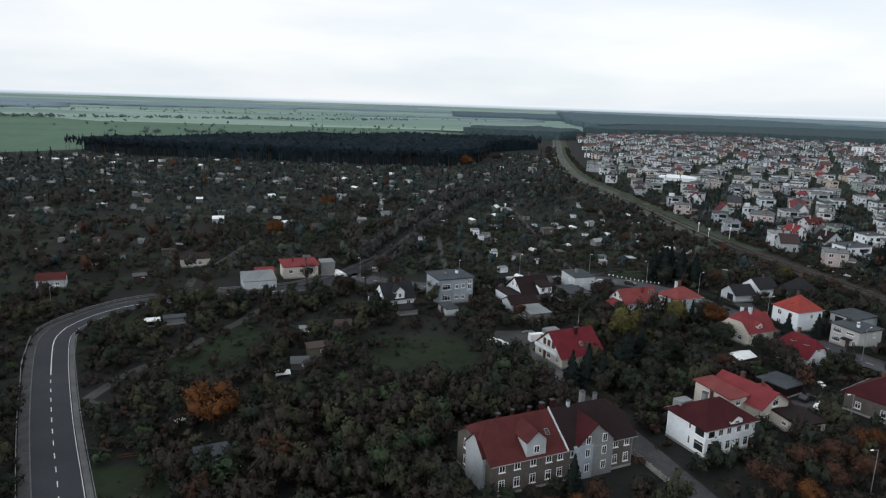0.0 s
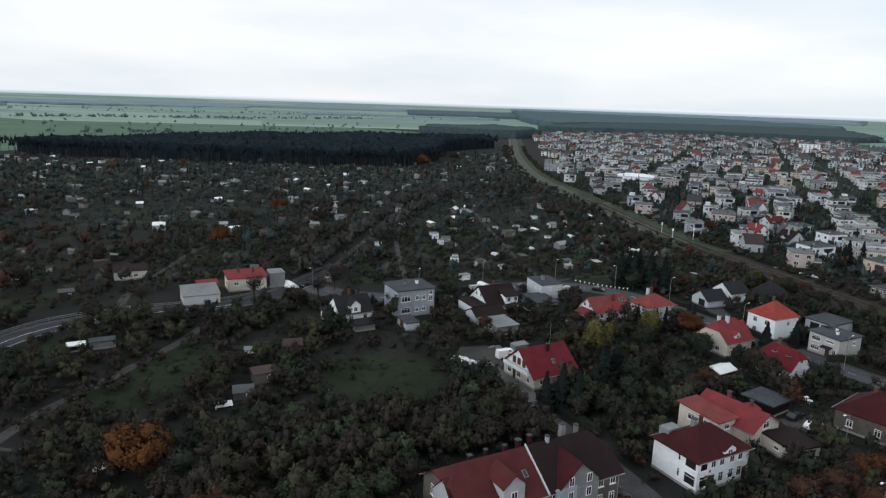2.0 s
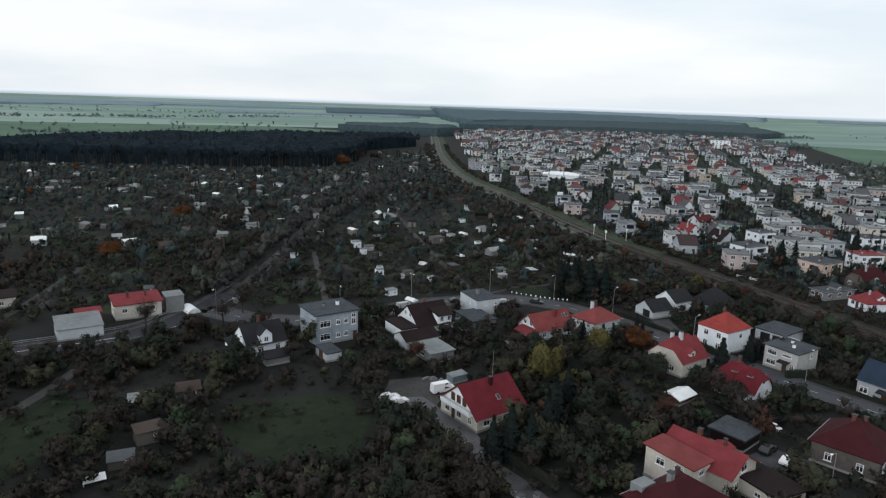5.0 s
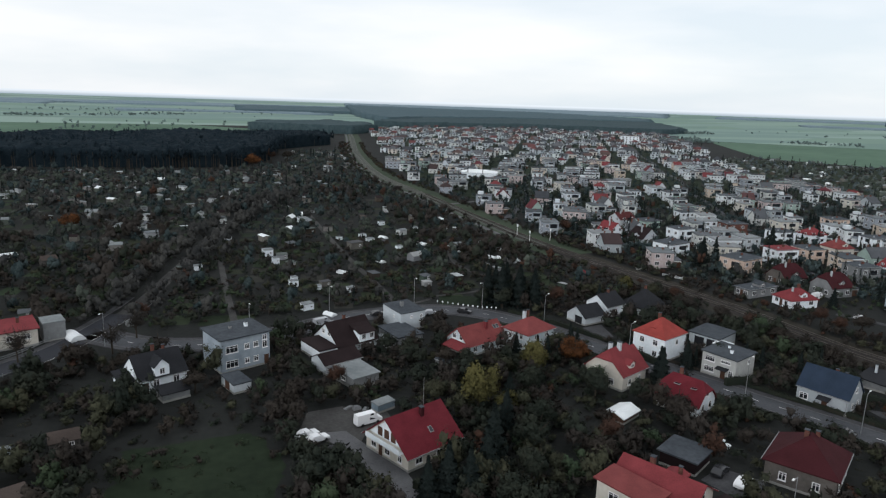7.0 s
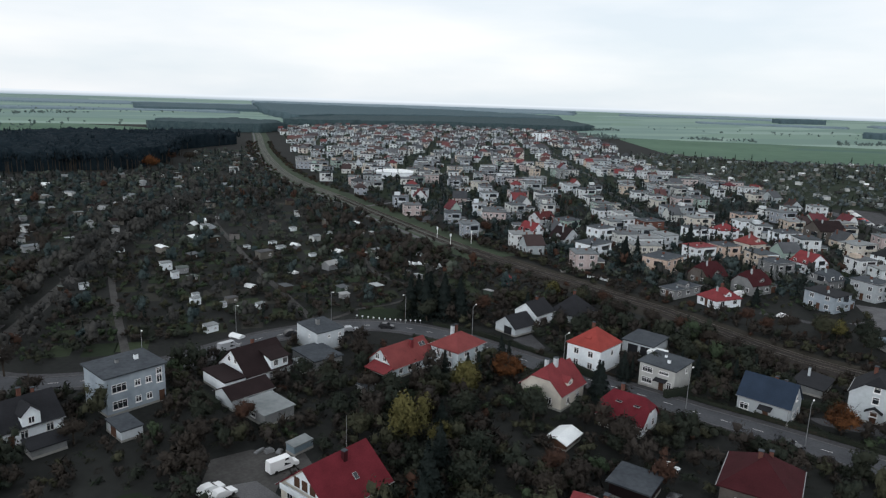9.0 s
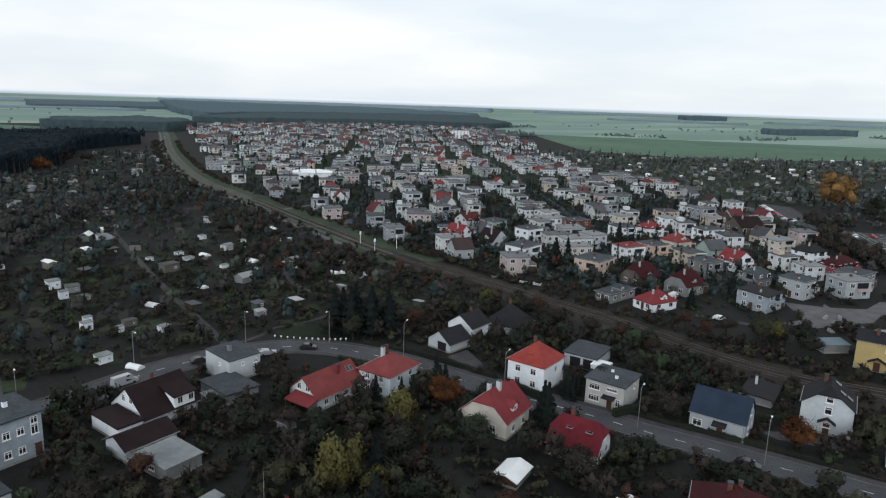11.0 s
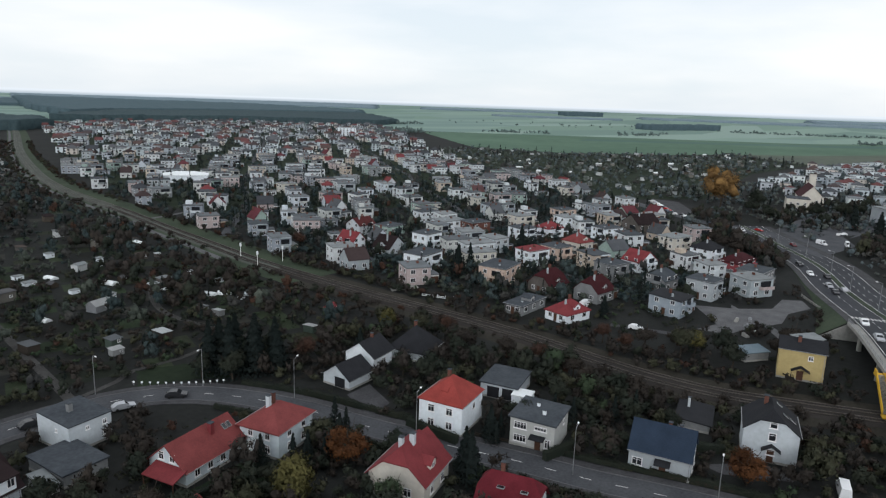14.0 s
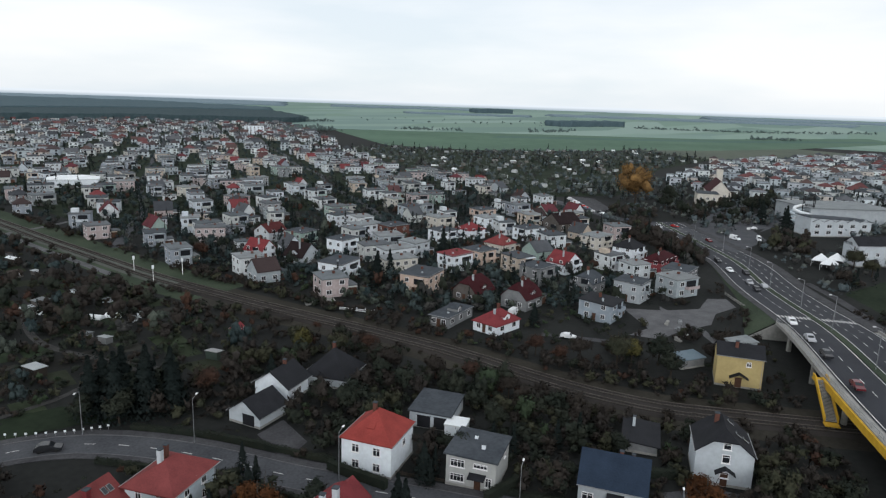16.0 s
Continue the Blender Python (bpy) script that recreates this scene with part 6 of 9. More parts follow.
# ---- street lamps, signals, posts ----
def lamp(x, y, rz, h=8.5):
    t = thing("street_lamp", pose(x, y, 0, 0, 0, rz), "slim grey street lamp with a short arm", "street lamp", "street lamps")
    f = Form()
    f.tube((0, 0, -0.2), (0, 0, h), 0.085, 0.05, 8)
    part("pole", f, M["metal"], t)
    f = Form()
    f.tube((0, 0, h - 0.05), (1.5, 0, h + 0.25), 0.05, 0.04, 6)
    part("arm", f, M["metal"], t)
    f = Form()
    f.box(1.35, -0.13, h + 0.2, 1.95, 0.13, h + 0.34)
    part("lamp_head", f, M["frame"], t)


for x, y, rz in ((120.3, 154.6, 20), (127.9, 133.2, 20), (102.9, 210.8, 30), (91.9, 228.4, 220), (110.6, 182.6, 20), (74, 238.9, 270), (47.4, 236.9, 280), (88.9, 115.7, 200), (77.9, 94.6, 200), (-93.2, 188.2, 0), (-10, 228, 250), (24, 226.6, 270)):
    lamp(x, y, rz)
for k in range(9):
    i = 12 + k * 7
    if i < len(edge):
        c = edge[i] - side_of(edge, i) * 10.4
        lamp(c.x, c.y, math.degrees(math.atan2(side_of(edge, i).y, side_of(edge, i).x)), 9.5 + c.z)
for x, y in ((156.3, 313.5), (168.5, 316), (159, 330)):
    t = thing("railway_signal", pose(x, y, 0), "white railway signal post beside the track", "railway signal", "railway signals")
    f = Form()
    f.tube((0, 0, -0.2), (0, 0, 4.6), 0.12, 0.10, 8)
    part("mast", f, M["frame"], t)
    f = Form()
    f.box(-0.35, -0.15, 4.6, 0.35, 0.15, 5.8)
    part("signal_head", f, M["tarp"], t)
for k in range(13):
    u = k / 12
    t = thing("guide_post", pose(81.6 + 14.4 * u, 238.6 - 11.4 * u - 1.2 * math.sin(u * 3.1), 0, 0, 0, -38), "small white chevron board on a short post", "guide post", "guide posts")
    f = Form()
    f.box(-0.04, -0.04, 0, 0.04, 0.04, 0.75)
    part("post", f, M["metal"], t)
    f = Form()
    f.box(-0.2, -0.08, 0.6, 0.2, -0.041, 1.0)
    part("board", f, M["tarp"], t)


# ---- guard rails, fences and hedges ----
def fence(label, pts, h, material, gap=2.5, name="fence", bars=(0.35, 0.85), thick=0.05):
    line = smooth_line(pts, gap)
    t = thing(name, pose(line[0].x, line[0].y, 0), label, name.replace("_", " "))
    p = Form()
    p.box(-thick, -thick, -0.2, thick, thick, h)
    me = p.mesh("post", [M[material]])
    for q in line:
        part("post", me, None, t).matrix_basis = pose(q.x - line[0].x, q.y - line[0].y, 0)
    for b in bars:
        f = Form()
        ribbon(f, line, -0.03, 0.03, h * b + 0.1, drop=h * 0.18)
        f.v = [(v[0] - line[0].x, v[1] - line[0].y, v[2]) for v in f.v]
        part("rail", f, M[material], t)
    return t


def off_line(line, o, step=6):
    return [tuple((line[i] + side_of(line, i) * o)[:2]) for i in range(0, len(line), step)]


fence("galvanised guard rail along the road bend", off_line(main_road[:54], 4.7, 4), 0.85, "metal", 3.0, "guard_rail", (0.55,))
fence("grey pedestrian railing beside the pavement", off_line(main_road[:60], -5.8, 4), 1.1, "metal", 3.0, "railing", (0.4, 0.8))
fence("pale concrete garden fence along the lane", [(37.6, 134), (40.2, 125), (41.8, 114), (44.2, 104), (46, 97)], 1.3, "concrete", 2.2, "fence", (0.15, 0.45, 0.75), 0.09)
fence("low dark timber fence along the street", off_line(street, -5.8, 4)[-7:], 0.9, "bark", 2.4, "fence", (0.25, 0.6), 0.05)
fence("pale concrete wall panels by the ramp", [(276, 165), (264, 156), (253, 147.5)], 1.0, "concrete", 2.4, "fence", (0.1, 0.5, 0.75), 0.1)
fence("white fence panels beside the railway drive", [(176.4, 248.4), (178.4, 243.4), (180.4, 238.4)], 1.2, "tarp", 2.2, "fence", (0.2, 0.55), 0.08)
fence("low timber garden fence near the shed", [(-47, 110), (-41, 111.6), (-35, 112.6), (-30, 113)], 1.0, "wood", 2.0)


# ---- garden sheds and huts ----
def shed_proto(label, w, d, h, roof, rise, name="garden_shed"):
    t = thing(name, pose(0, 0, 0), label, name.replace("_", " "), "garden sheds")
    part("wall", wall_form(roof, w, d, h, rise, "x"), M["shed_wall"], t)
    f = Form()
    f.sheet(roof_faces(roof, w, d, h, rise, 0.25, "x"), 0.12)
    part("roof", f, M["shed_roof"], t)
    part("window", window_mesh(0.9, 0.8, 1, "town")[0], None, t).matrix_basis = on_wall("S", w * 0.22, 1.0, w, d)
    return t


white_hut = shed_proto("white garden hut with light sheet roof", 4.6, 3.4, 2.6, "flat", 0.2, "garden_hut")
for q in white_hut.children:
    if not q.name.startswith("window"):
        q.data.materials[0] = M["white" if q.name.startswith("wall") else "felt_light"]
white_used = [False]


def put_white(x, y, rz, s=1.0, tall=1.0):
    m = pose(x, y, 0, 0, 0, rz) @ Matrix.Diagonal((s, s, tall, 1))
    built.append((x, y, 2.0))
    if not white_used[0]:
        white_used[0] = True
        white_hut.matrix_basis = m
        return white_hut
    return copy_thing(white_hut, m)


sheds = [shed_proto("small garden shed with sloping roof", 4.2, 3.0, 2.3, "mono", 0.4), shed_proto("garden hut with gabled roof", 5.0, 4.0, 2.2, "gable", 1.3), shed_proto("low flat-roofed garden hut", 5.5, 3.6, 2.5, "flat", 0.1), shed_proto("tiny tool shed in a garden", 2.6, 2.2, 2.0, "mono", 0.3)]
shed_used = [False] * 4


def put_shed(i, x, y, rz, s=1.0):
    m = pose(x, y, 0, 0, 0, rz) @ Matrix.Diagonal((s, s, s, 1))
    built.append((x, y, 2.6))
    if not shed_used[i]:
        shed_used[i] = True
        sheds[i].matrix_basis = m
        return sheds[i]
    return copy_thing(sheds[i], m)


rs = random.Random(11)
for x, y, rz, q, tall in ((41.6, 317, 12, 1.0, 1.3), (42.6, 303.5, 14, 0.8, 1.2), (43.2, 270, 16, 0.9, 1.1), (44.4, 276, 16, 0.7, 0.9), (42.4, 244, 20, 1.1, 1.0), (69, 388, 14, 1.5, 1.2), (15.2, 300.6, 8, 0.9, 0.9), (101.3, 305, 20, 1.1, 1.0), (88.6, 336, 18, 1.2, 0.6), (88, 346, 18, 1.0, 0.6), (131.4, 281.6, 30, 0.7, 0.6), (135, 283.6, 30, 0.7, 0.6), (114.3, 349, 15, 0.8, 1.5), (59.6, 259, 24, 0.9, 0.8), (-22.9, 177, 6, 1.1, 0.5), (135.6, 303, 20, 0.8, 0.6), (134, 319, 20, 0.8, 0.6), (50, 264, 14, 0.6, 0.8), (96, 318, 14, 0.9, 0.6), (76, 341, 14, 0.8, 0.7), (105, 372, 16, 1.0, 0.9), (58, 366, 10, 0.9, 0.8), (30, 352, 10, 0.9, 0.7)):
    put_white(x, y, rz, q * 0.8, tall * 0.72)
NEAR_SHEDS = [(47, 296), (87.3, 264.5), (-13.2, 177.1), (-21.4, 151), (-18.3, 159), (-82.5, 226), (-119.3, 285), (-33.8, 322), (46, 310), (95, 296), (78, 322), (118, 338), (121, 312), (53, 330)]
for k, (x, y) in enumerate(NEAR_SHEDS):
    put_shed(rs.randrange(4), x, y, rs.uniform(5, 35), rs.uniform(0.75, 1.1))
ALLOT = [(-400, 640), (-300, 690), (-200, 670), (-100, 650), (60, 628), (110, 690), (150, 860), (205, 880), (168, 668), (152, 570), (148, 400), (145, 300), (150, 250), (128, 232), (105, 240), (100, 246), (75, 242), (40, 242), (0, 236), (-18, 250), (-60, 228), (-95, 205), (-160, 190), (-300, 300), (-420, 520)]
ALLOT2 = [(560, 560), (640, 715), (740, 730), (790, 615), (925, 522), (1045, 484), (950, 355), (740, 350), (500, 296), (455, 325), (470, 395)]
placed = 0
while placed < 150:
    y = 240 + 380 * rs.random() ** 1.3
    x = rs.uniform(-330, 150)
    if not inside(ALLOT, x, y) or any((x - a) ** 2 + (y - b) ** 2 < (c + 3) ** 2 for a, b, c in built):
        continue
    put_shed(rs.randrange(4), x, y, 12 + rs.choice((0, 90)) + rs.uniform(-8, 8), rs.uniform(0.5, 0.85))
    placed += 1
f = Form()
for k in range(760):
    if k < 480:
        x, y, poly = rs.uniform(-400, 205), rs.uniform(330, 860), ALLOT
    else:
        x, y, poly = rs.uniform(455, 1045), rs.uniform(296, 725), ALLOT2
    if not inside(poly, x, y) or any((x - a) ** 2 + (y - b) ** 2 < (c + 3) ** 2 for a, b, c in built):
        continue
    w, d, h, a = rs.uniform(3, 6), rs.uniform(2.5, 4), rs.uniform(2.1, 2.7), rs.uniform(0, 3)
    n0 = len(f.v)
    f.box(-w / 2, -d / 2, 0, w / 2, d / 2, h, 0, False)
    f.sheet(roof_faces(rs.choice(("mono", "gable")), w, d, h, rs.uniform(0.4, 1.2), 0.2, "x"), 0.12, rs.choice((1, 1, 4, 2, 3)))
    for q in range(n0, len(f.v)):
        px, py, pz = f.v[q]
        f.v[q] = (x + px * math.cos(a) - py * math.sin(a), y + px * math.sin(a) + py * math.cos(a), pz)
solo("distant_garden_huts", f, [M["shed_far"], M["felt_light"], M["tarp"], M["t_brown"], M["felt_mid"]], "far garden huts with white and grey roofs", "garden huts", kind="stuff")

# beds and lawns of the plots
f = Form()
ca, sa = math.cos(radians(-12)), math.sin(radians(-12))
for i in range(-52, 34):
    for j in range(0, 66):
        if rs.random() < 0.30:
            continue
        u, w_ = i * 9.0 + rs.uniform(-1, 1), 180 + j * 11.0 + rs.uniform(-1, 1)
        x, y = u * ca - (w_ - 300) * sa, 300 + u * sa + (w_ - 300) * ca
        if not inside(ALLOT, x, y) or any((x - p.x) ** 2 + (y - p.y) ** 2 < 90 for p in main_road[50:]) or any((x - p.x) ** 2 + (y - p.y) ** 2 < 130 for p in street[:24]):
            continue
        a_, b_ = rs.uniform(2.0, 4.0), rs.uniform(2.5, 5.0)
        f.face([(x + (du * ca - dv * sa), y + (du * sa + dv * ca), 0.03) for du, dv in ((-a_, -b_), (a_, -b_), (a_, b_), (-a_, b_))])
solo("garden_plots", f, M["plots"], "patchwork of autumn beds and small lawns", "garden plots", kind="stuff")

# white polytunnels and tarpaulins among the plots
for x, y, rz, s in ((-17.5, 236.5, 25, 1.3), (62.9, 282.6, 30, 0.9), (81, 295.4, 20, 0.8), (108, 322, 20, 1.0), (126, 291, 25, 0.9), (130, 289, 40, 0.9), (47.5, 236.6, 30, 0.8), (96, 340, 20, 0.9), (118, 306, 10, 0.7)):
    f = Form()
    n = 8
    for yy in (-2.4, 2.4):
        for i in range(n + 1):
            t = math.pi * i / n
            f.v.append((1.4 * math.cos(t) * s, yy * s, 1.15 * math.sin(t) * s))
    for i in range(n):
        f.f.append((i, i + 1, n + 2 + i, n + 1 + i))
    f.f += [tuple(range(n + 1)), tuple(range(2 * n + 1, n, -1))]
    f.s = [0] * len(f.f)
    ob = solo("polytunnel", f, M["tarp"], "small white plastic polytunnel in a garden", "polytunnel", "polytunnels")
    ob.matrix_basis = pose(x, y, 0, 0, 0, rz)

for x, y, rz, a, b in ((-24.6, 146.2, 18, 3.4, 1.6), (-40.6, 123.4, 60, 2.2, 0.9), (-26.8, 106.4, 30, 1.6, 1.2)):
    f = Form()
    f.sheet([[(-a / 2, -b / 2, 0.5), (a / 2, -b / 2, 0.5), (a / 2, b / 2, 1.0), (-a / 2, b / 2, 1.0)]], 0.06)
    for px in (-a / 2 + 0.1, a / 2 - 0.1):
        f.box(px - 0.05, -b / 2 + 0.05, -0.1, px + 0.05, -b / 2 + 0.15, 0.45)
        f.box(px - 0.05, b / 2 - 0.15, -0.1, px + 0.05, b / 2 - 0.05, 0.93)
    solo("cold_frame", f, M["tarp"], "white sheet-covered cold frame in an overgrown plot", "cold frame", "cold frames").matrix_basis = pose(x, y, 0, 0, 0, rz)
house("small kiosk-like hut with red roof", (143.2, 252.4, 20, 2.6, 2.2), 2.2, "gable", 0.9, "redwall", "t_red", over=0.3, name="garden_hut")
house("shed with pale turquoise sheet roof", (201, 154.6, -30, 7, 4), 2.4, "mono", 0.5, "grey", "bluebox", over=0.3, name="shed")
house("shed with pale sheet roof behind the yellow house", (213, 145.4, -30, 7, 3.6), 5.2, "mono", 0.5, "lightgrey", "felt_light", over=0.3, name="shed")
house("small white-gabled garden hut", (64, 191.6, 20, 2.4, 2.6), 1.8, "gable", 0.9, "grey", "felt", axis="y", over=0.25, name="garden_hut")
house("small hut with red tiled roof", (69.4, 187.4, 30, 2.2, 2.2), 1.7, "gable", 0.8, "wood", "t_salmon", over=0.3, name="garden_hut")
house("open garden shelter with flat white sheet roof", (-64, 180.6, 20, 3.6, 2.2), 1.5, "flat", 0.05, "t_brown", "tarp", over=0.3, name="shelter")
house("low grey felt-roofed hut among shrubs", (-58.6, 182.4, 20, 5.6, 2.2), 2.0, "mono", 0.3, "grey", "felt", over=0.2, name="garden_hut")

# ---- vegetation ----
nr = np.random.default_rng(7)


def unit(a):
    return a / (np.linalg.norm(a, axis=1)[:, None] + 1e-9)


def cards(skin, size, thin=0.5, radial=0.35):
    """Leaf sprays: a slim triangle at each point of a skin (place and outward direction); radial ones bristle outwards."""
    n = len(skin)
    pts, out = skin[:, :3], skin[:, 3:]
    a = unit(radial * 1.3 * out + unit(np.cross(out, nr.normal(size=(n, 3)))))
    side = unit(np.cross(out, a) + 0.25 * nr.normal(size=(n, 3)))
    s = (size * nr.uniform(0.55, 1.4, n))[:, None]
    v = np.stack([pts - a * s * 0.7 - side * s * thin, pts - a * s * 0.5 + side * s * thin, pts + a * s], 1)
    face = np.cross(v[:, 1] - v[:, 0], v[:, 2] - v[:, 0])
    turn = (face * out).sum(1) < 0
    v[turn] = v[turn][:, [1, 0, 2]]
    soft = np.repeat(unit(out + 0.22 * nr.normal(size=(n, 3))), 3, axis=0)
    return np.concatenate([v.reshape(-1, 3), soft], 1)


def lobed(n, r, h, z0, lobes=7, fill=0.35):
    """Points on the skins of several lobes that make up an uneven crown."""
    c = nr.normal(size=(lobes, 3))
    c /= np.linalg.norm(c, axis=1)[:, None]
    c *= nr.uniform(0.25, 0.68, lobes)[:, None]
    rad = nr.uniform(0.32, 0.55, lobes)
    k = nr.integers(0, lobes, n)
    d = nr.normal(size=(n, 3))
    d /= np.linalg.norm(d, axis=1)[:, None]
    p = c[k] + d * (rad[k] * (1 - fill * nr.random(n) ** 2))[:, None]
    out = unit(0.6 * d + 0.7 * p + np.array([0, 0, 0.2]))
    return np.concatenate([p * np.array([r, r, h / 2]) + np.array([0, 0, z0 + h / 2]), out], 1)


def conical(n, r, h, z0):
    t = nr.random(n) ** 0.75
    a = nr.uniform(0, 2 * math.pi, n)
    q = r * (1 - t) * (0.55 + 0.45 * nr.random(n)) * (0.8 + 0.25 * np.sin(t * 40))
    return np.stack([q * np.cos(a), q * np.sin(a), z0 + (h - z0) * t - 0.12 * q, np.cos(a) * 0.85, np.sin(a) * 0.85, np.full(n, 0.5)], 1)


def body(r, h, z0, nu=8, nv=5, wild=0.22):
    """A lumpy inner crown of quads, with its own soft outward directions."""
    seed = nr.uniform(0, 50)
    grid = np.zeros((nv + 1, nu, 6))
    for j in range(nv + 1):
        for i in range(nu):
            b_, a_ = math.pi * j / nv, 2 * math.pi * (i + 0.5 * (j % 2)) / nu
            d = Vector((math.sin(b_) * math.cos(a_), math.sin(b_) * math.sin(a_), math.cos(b_)))
            q = 1 + wild * 1.8 * noise.noise(d * 1.7 + Vector((seed, 0, 0)))
            grid[j, i] = (d.x * q * r, d.y * q * r, z0 + h / 2 + d.z * q * h / 2, d.x, d.y, d.z + 0.15)
    out = []
    for j in range(nv):
        for i in range(nu):
            k = (i + 1) % nu
            if j < nv - 1:
                out += [grid[j, i], grid[j + 1, i], grid[j + 1, k]]
            if j > 0:
                out += [grid[j, i], grid[j + 1, k], grid[j, k]]
    return np.array(out)


def lumpy(lobes, r, h, z0, nu, nv, n, size, thin=0.45, radial=0.35, low=0.34, high=0.54, reach=0.62, core=0.58):
    """A crown of several uneven leafy lobes, each with small sprays breaking its outline."""
    c = nr.normal(size=(lobes, 3))
    c = unit(c) * nr.uniform(0.2, reach, lobes)[:, None]
    c[:, 2] = np.where(c[:, 2] < -0.3, c[:, 2] * 0.6, c[:, 2])
    rad = nr.uniform(low, high, lobes)
    scale, base = np.array([r, r, h / 2]), np.array([0, 0, z0 + h / 2])
    out = []
    for k in range(lobes):
        b = body(rad[k] * core, 2 * core * rad[k], -core * rad[k], nu, nv, 0.6)
        q = b[:, :3] + c[k]
        out.append(np.concatenate([q * scale + base, unit(0.75 * b[:, 3:] + 0.5 * q + np.array([0, 0, 0.12]))], 1))
    k = nr.integers(0, lobes, n)
    d = unit(nr.normal(size=(n, 3)))
    q = c[k] + d * (rad[k] * nr.uniform(0.58, 1.22, n))[:, None]
    skin = np.concatenate([q * scale + base, unit(0.7 * d + 0.6 * q + np.array([0, 0, 0.15]))], 1)
    out.append(cards(skin, size, thin, radial))
    return np.concatenate(out)


def tris_mesh(name, v, material):
    soft = v[:, 3:]
    v = np.ascontiguousarray(v[:, :3], dtype=np.float32)
    n = len(v) // 3
    me = bpy.data.meshes.new(name)
    me.vertices.add(len(v))
    me.vertices.foreach_set("co", v.ravel())
    me.loops.add(3 * n)
    me.loops.foreach_set("vertex_index", np.arange(3 * n, dtype=np.int32))
    me.polygons.add(n)
    me.polygons.foreach_set("loop_start", np.arange(0, 3 * n, 3, dtype=np.int32))
    me.materials.append(material)
    me.update()
    me.polygons.foreach_set("use_smooth", np.ones(n, dtype=bool))
    me.normals_split_custom_set_from_vertices(soft.tolist())
    return me


def trunk_form(h, r, limbs, spread, seed):
    q = random.Random(seed)
    f = Form()
    f.tube((0, 0, -0.2), (0.1, 0.05, h * 0.45), r, r * 0.7, 7)
    f.tube((0.1, 0.05, h * 0.45), (0.0, 0.15, h * 0.85), r * 0.7, r * 0.25, 6)
    for i in range(limbs):
        t = 2 * math.pi * i / limbs + q.uniform(-0.4, 0.4)
        z = h * q.uniform(0.28, 0.6)
        m_ = (spread * 0.45 * math.cos(t), spread * 0.45 * math.sin(t), z + h * 0.16)
        e = (spread * 0.85 * math.cos(t + 0.2), spread * 0.85 * math.sin(t + 0.2), z + h * 0.34)
        f.tube((0.05, 0.03, z), m_, r * 0.45, r * 0.28, 5)
        f.tube(m_, e, r * 0.28, r * 0.08, 5)
    return f


tree_kinds = {}


def tree_kind(key, label, crown, material, h, r, limbs=6, spread=None, size=0.3, thin=0.5, radial=0.35, leaf=1900):
    tm = trunk_form(h, 0.05 + h * 0.018, limbs, spread or r * 0.9, len(tree_kinds)).mesh("trunk", [M["bark"]])
    if key in ("spruce", "thuja", "bare"):
        v = cards(crown, size * 0.8, thin, radial)
    else:
        z0, z1 = crown[:, 2].min(), crown[:, 2].max()
        big = key == "old"
        v = lumpy(44 if big else 24, r, z1 - z0, z0, 5, 3, 3600 if big else leaf, size * 0.95, thin, radial, 0.27, 0.42, 0.7, 0.5)
    cm = tris_mesh("crown", v, M[material])
    tree_kinds[key] = (tm, cm, label)


tree_kind("orange", "broad tree with orange autumn leaves", lobed(3040, 4.0, 8.2, 0.6, 12), "l_orange", 8.6, 4.0, size=0.27, leaf=3200)
tree_kind("yellow", "rounded tree with yellow autumn leaves", lobed(2400, 3.2, 7.8, 0.5, 9), "l_yellow", 8.2, 3.2, size=0.32)
tree_kind("green", "leafy green garden tree", lobed(1900, 3.6, 6.2, 1.4, 9), "l_green", 8, 3.6, size=0.34)
tree_kind("dark", "dense dark green garden tree", lobed(1900, 3.4, 6.6, 1.0, 9), "l_dark", 8, 3.4, size=0.34)
tree_kind("brown", "tree with thin brown autumn leaves", lobed(1615, 3.4, 6.4, 1.4, 10), "l_brown", 8, 3.4, 8, size=0.28)
tree_kind("rust", "tree with rust-red autumn leaves", lobed(2470, 3.4, 6.0, 1.2, 11), "l_rust", 7.5, 3.4, size=0.25)
tree_kind("olive", "tree with fading olive leaves", lobed(1805, 3.5, 6.4, 1.2, 9), "l_olive", 8, 3.5, size=0.32)
tree_kind("bare", "almost bare tree with fine twigs", lobed(1900, 3.6, 7.0, 1.6, 12, 0.8), "twigs", 8.5, 3.6, 10, size=0.6, thin=0.07, radial=0.8)
tree_kind("old", "huge old tree with golden-orange autumn crown", lobed(4940, 12.5, 28, 0.5, 18, 0.5), "l_gold", 25, 12.5, 9, size=0.62)
tree_kind("spruce", "tall dark spruce with drooping branches", conical(2600, 3.9, 10.5, 0.2), "needles", 9, 0.6, 3, 0.8, size=0.42, thin=0.6)
tree_kind("thuja", "narrow dark conifer in a garden", conical(1000, 1.4, 5.2, 0.1), "needles", 4.4, 0.4, 2, 0.4, size=0.24)


def tree(key, x, y, s=1.0, label=""):
    tm, cm, lab = tree_kinds[key]
    t = thing("tree", pose(x, y, 0, 0, 0, (x * 37 + y * 91) % 360) @ Matrix.Diagonal((s, s, s * (0.92 + (x * 13 % 1) * 0.16), 1)), label or lab, "tree", "garden trees")
    part("trunk", tm, None, t)
    part("crown", cm, None, t)
    planted.append((x, y, 2.0 * s))


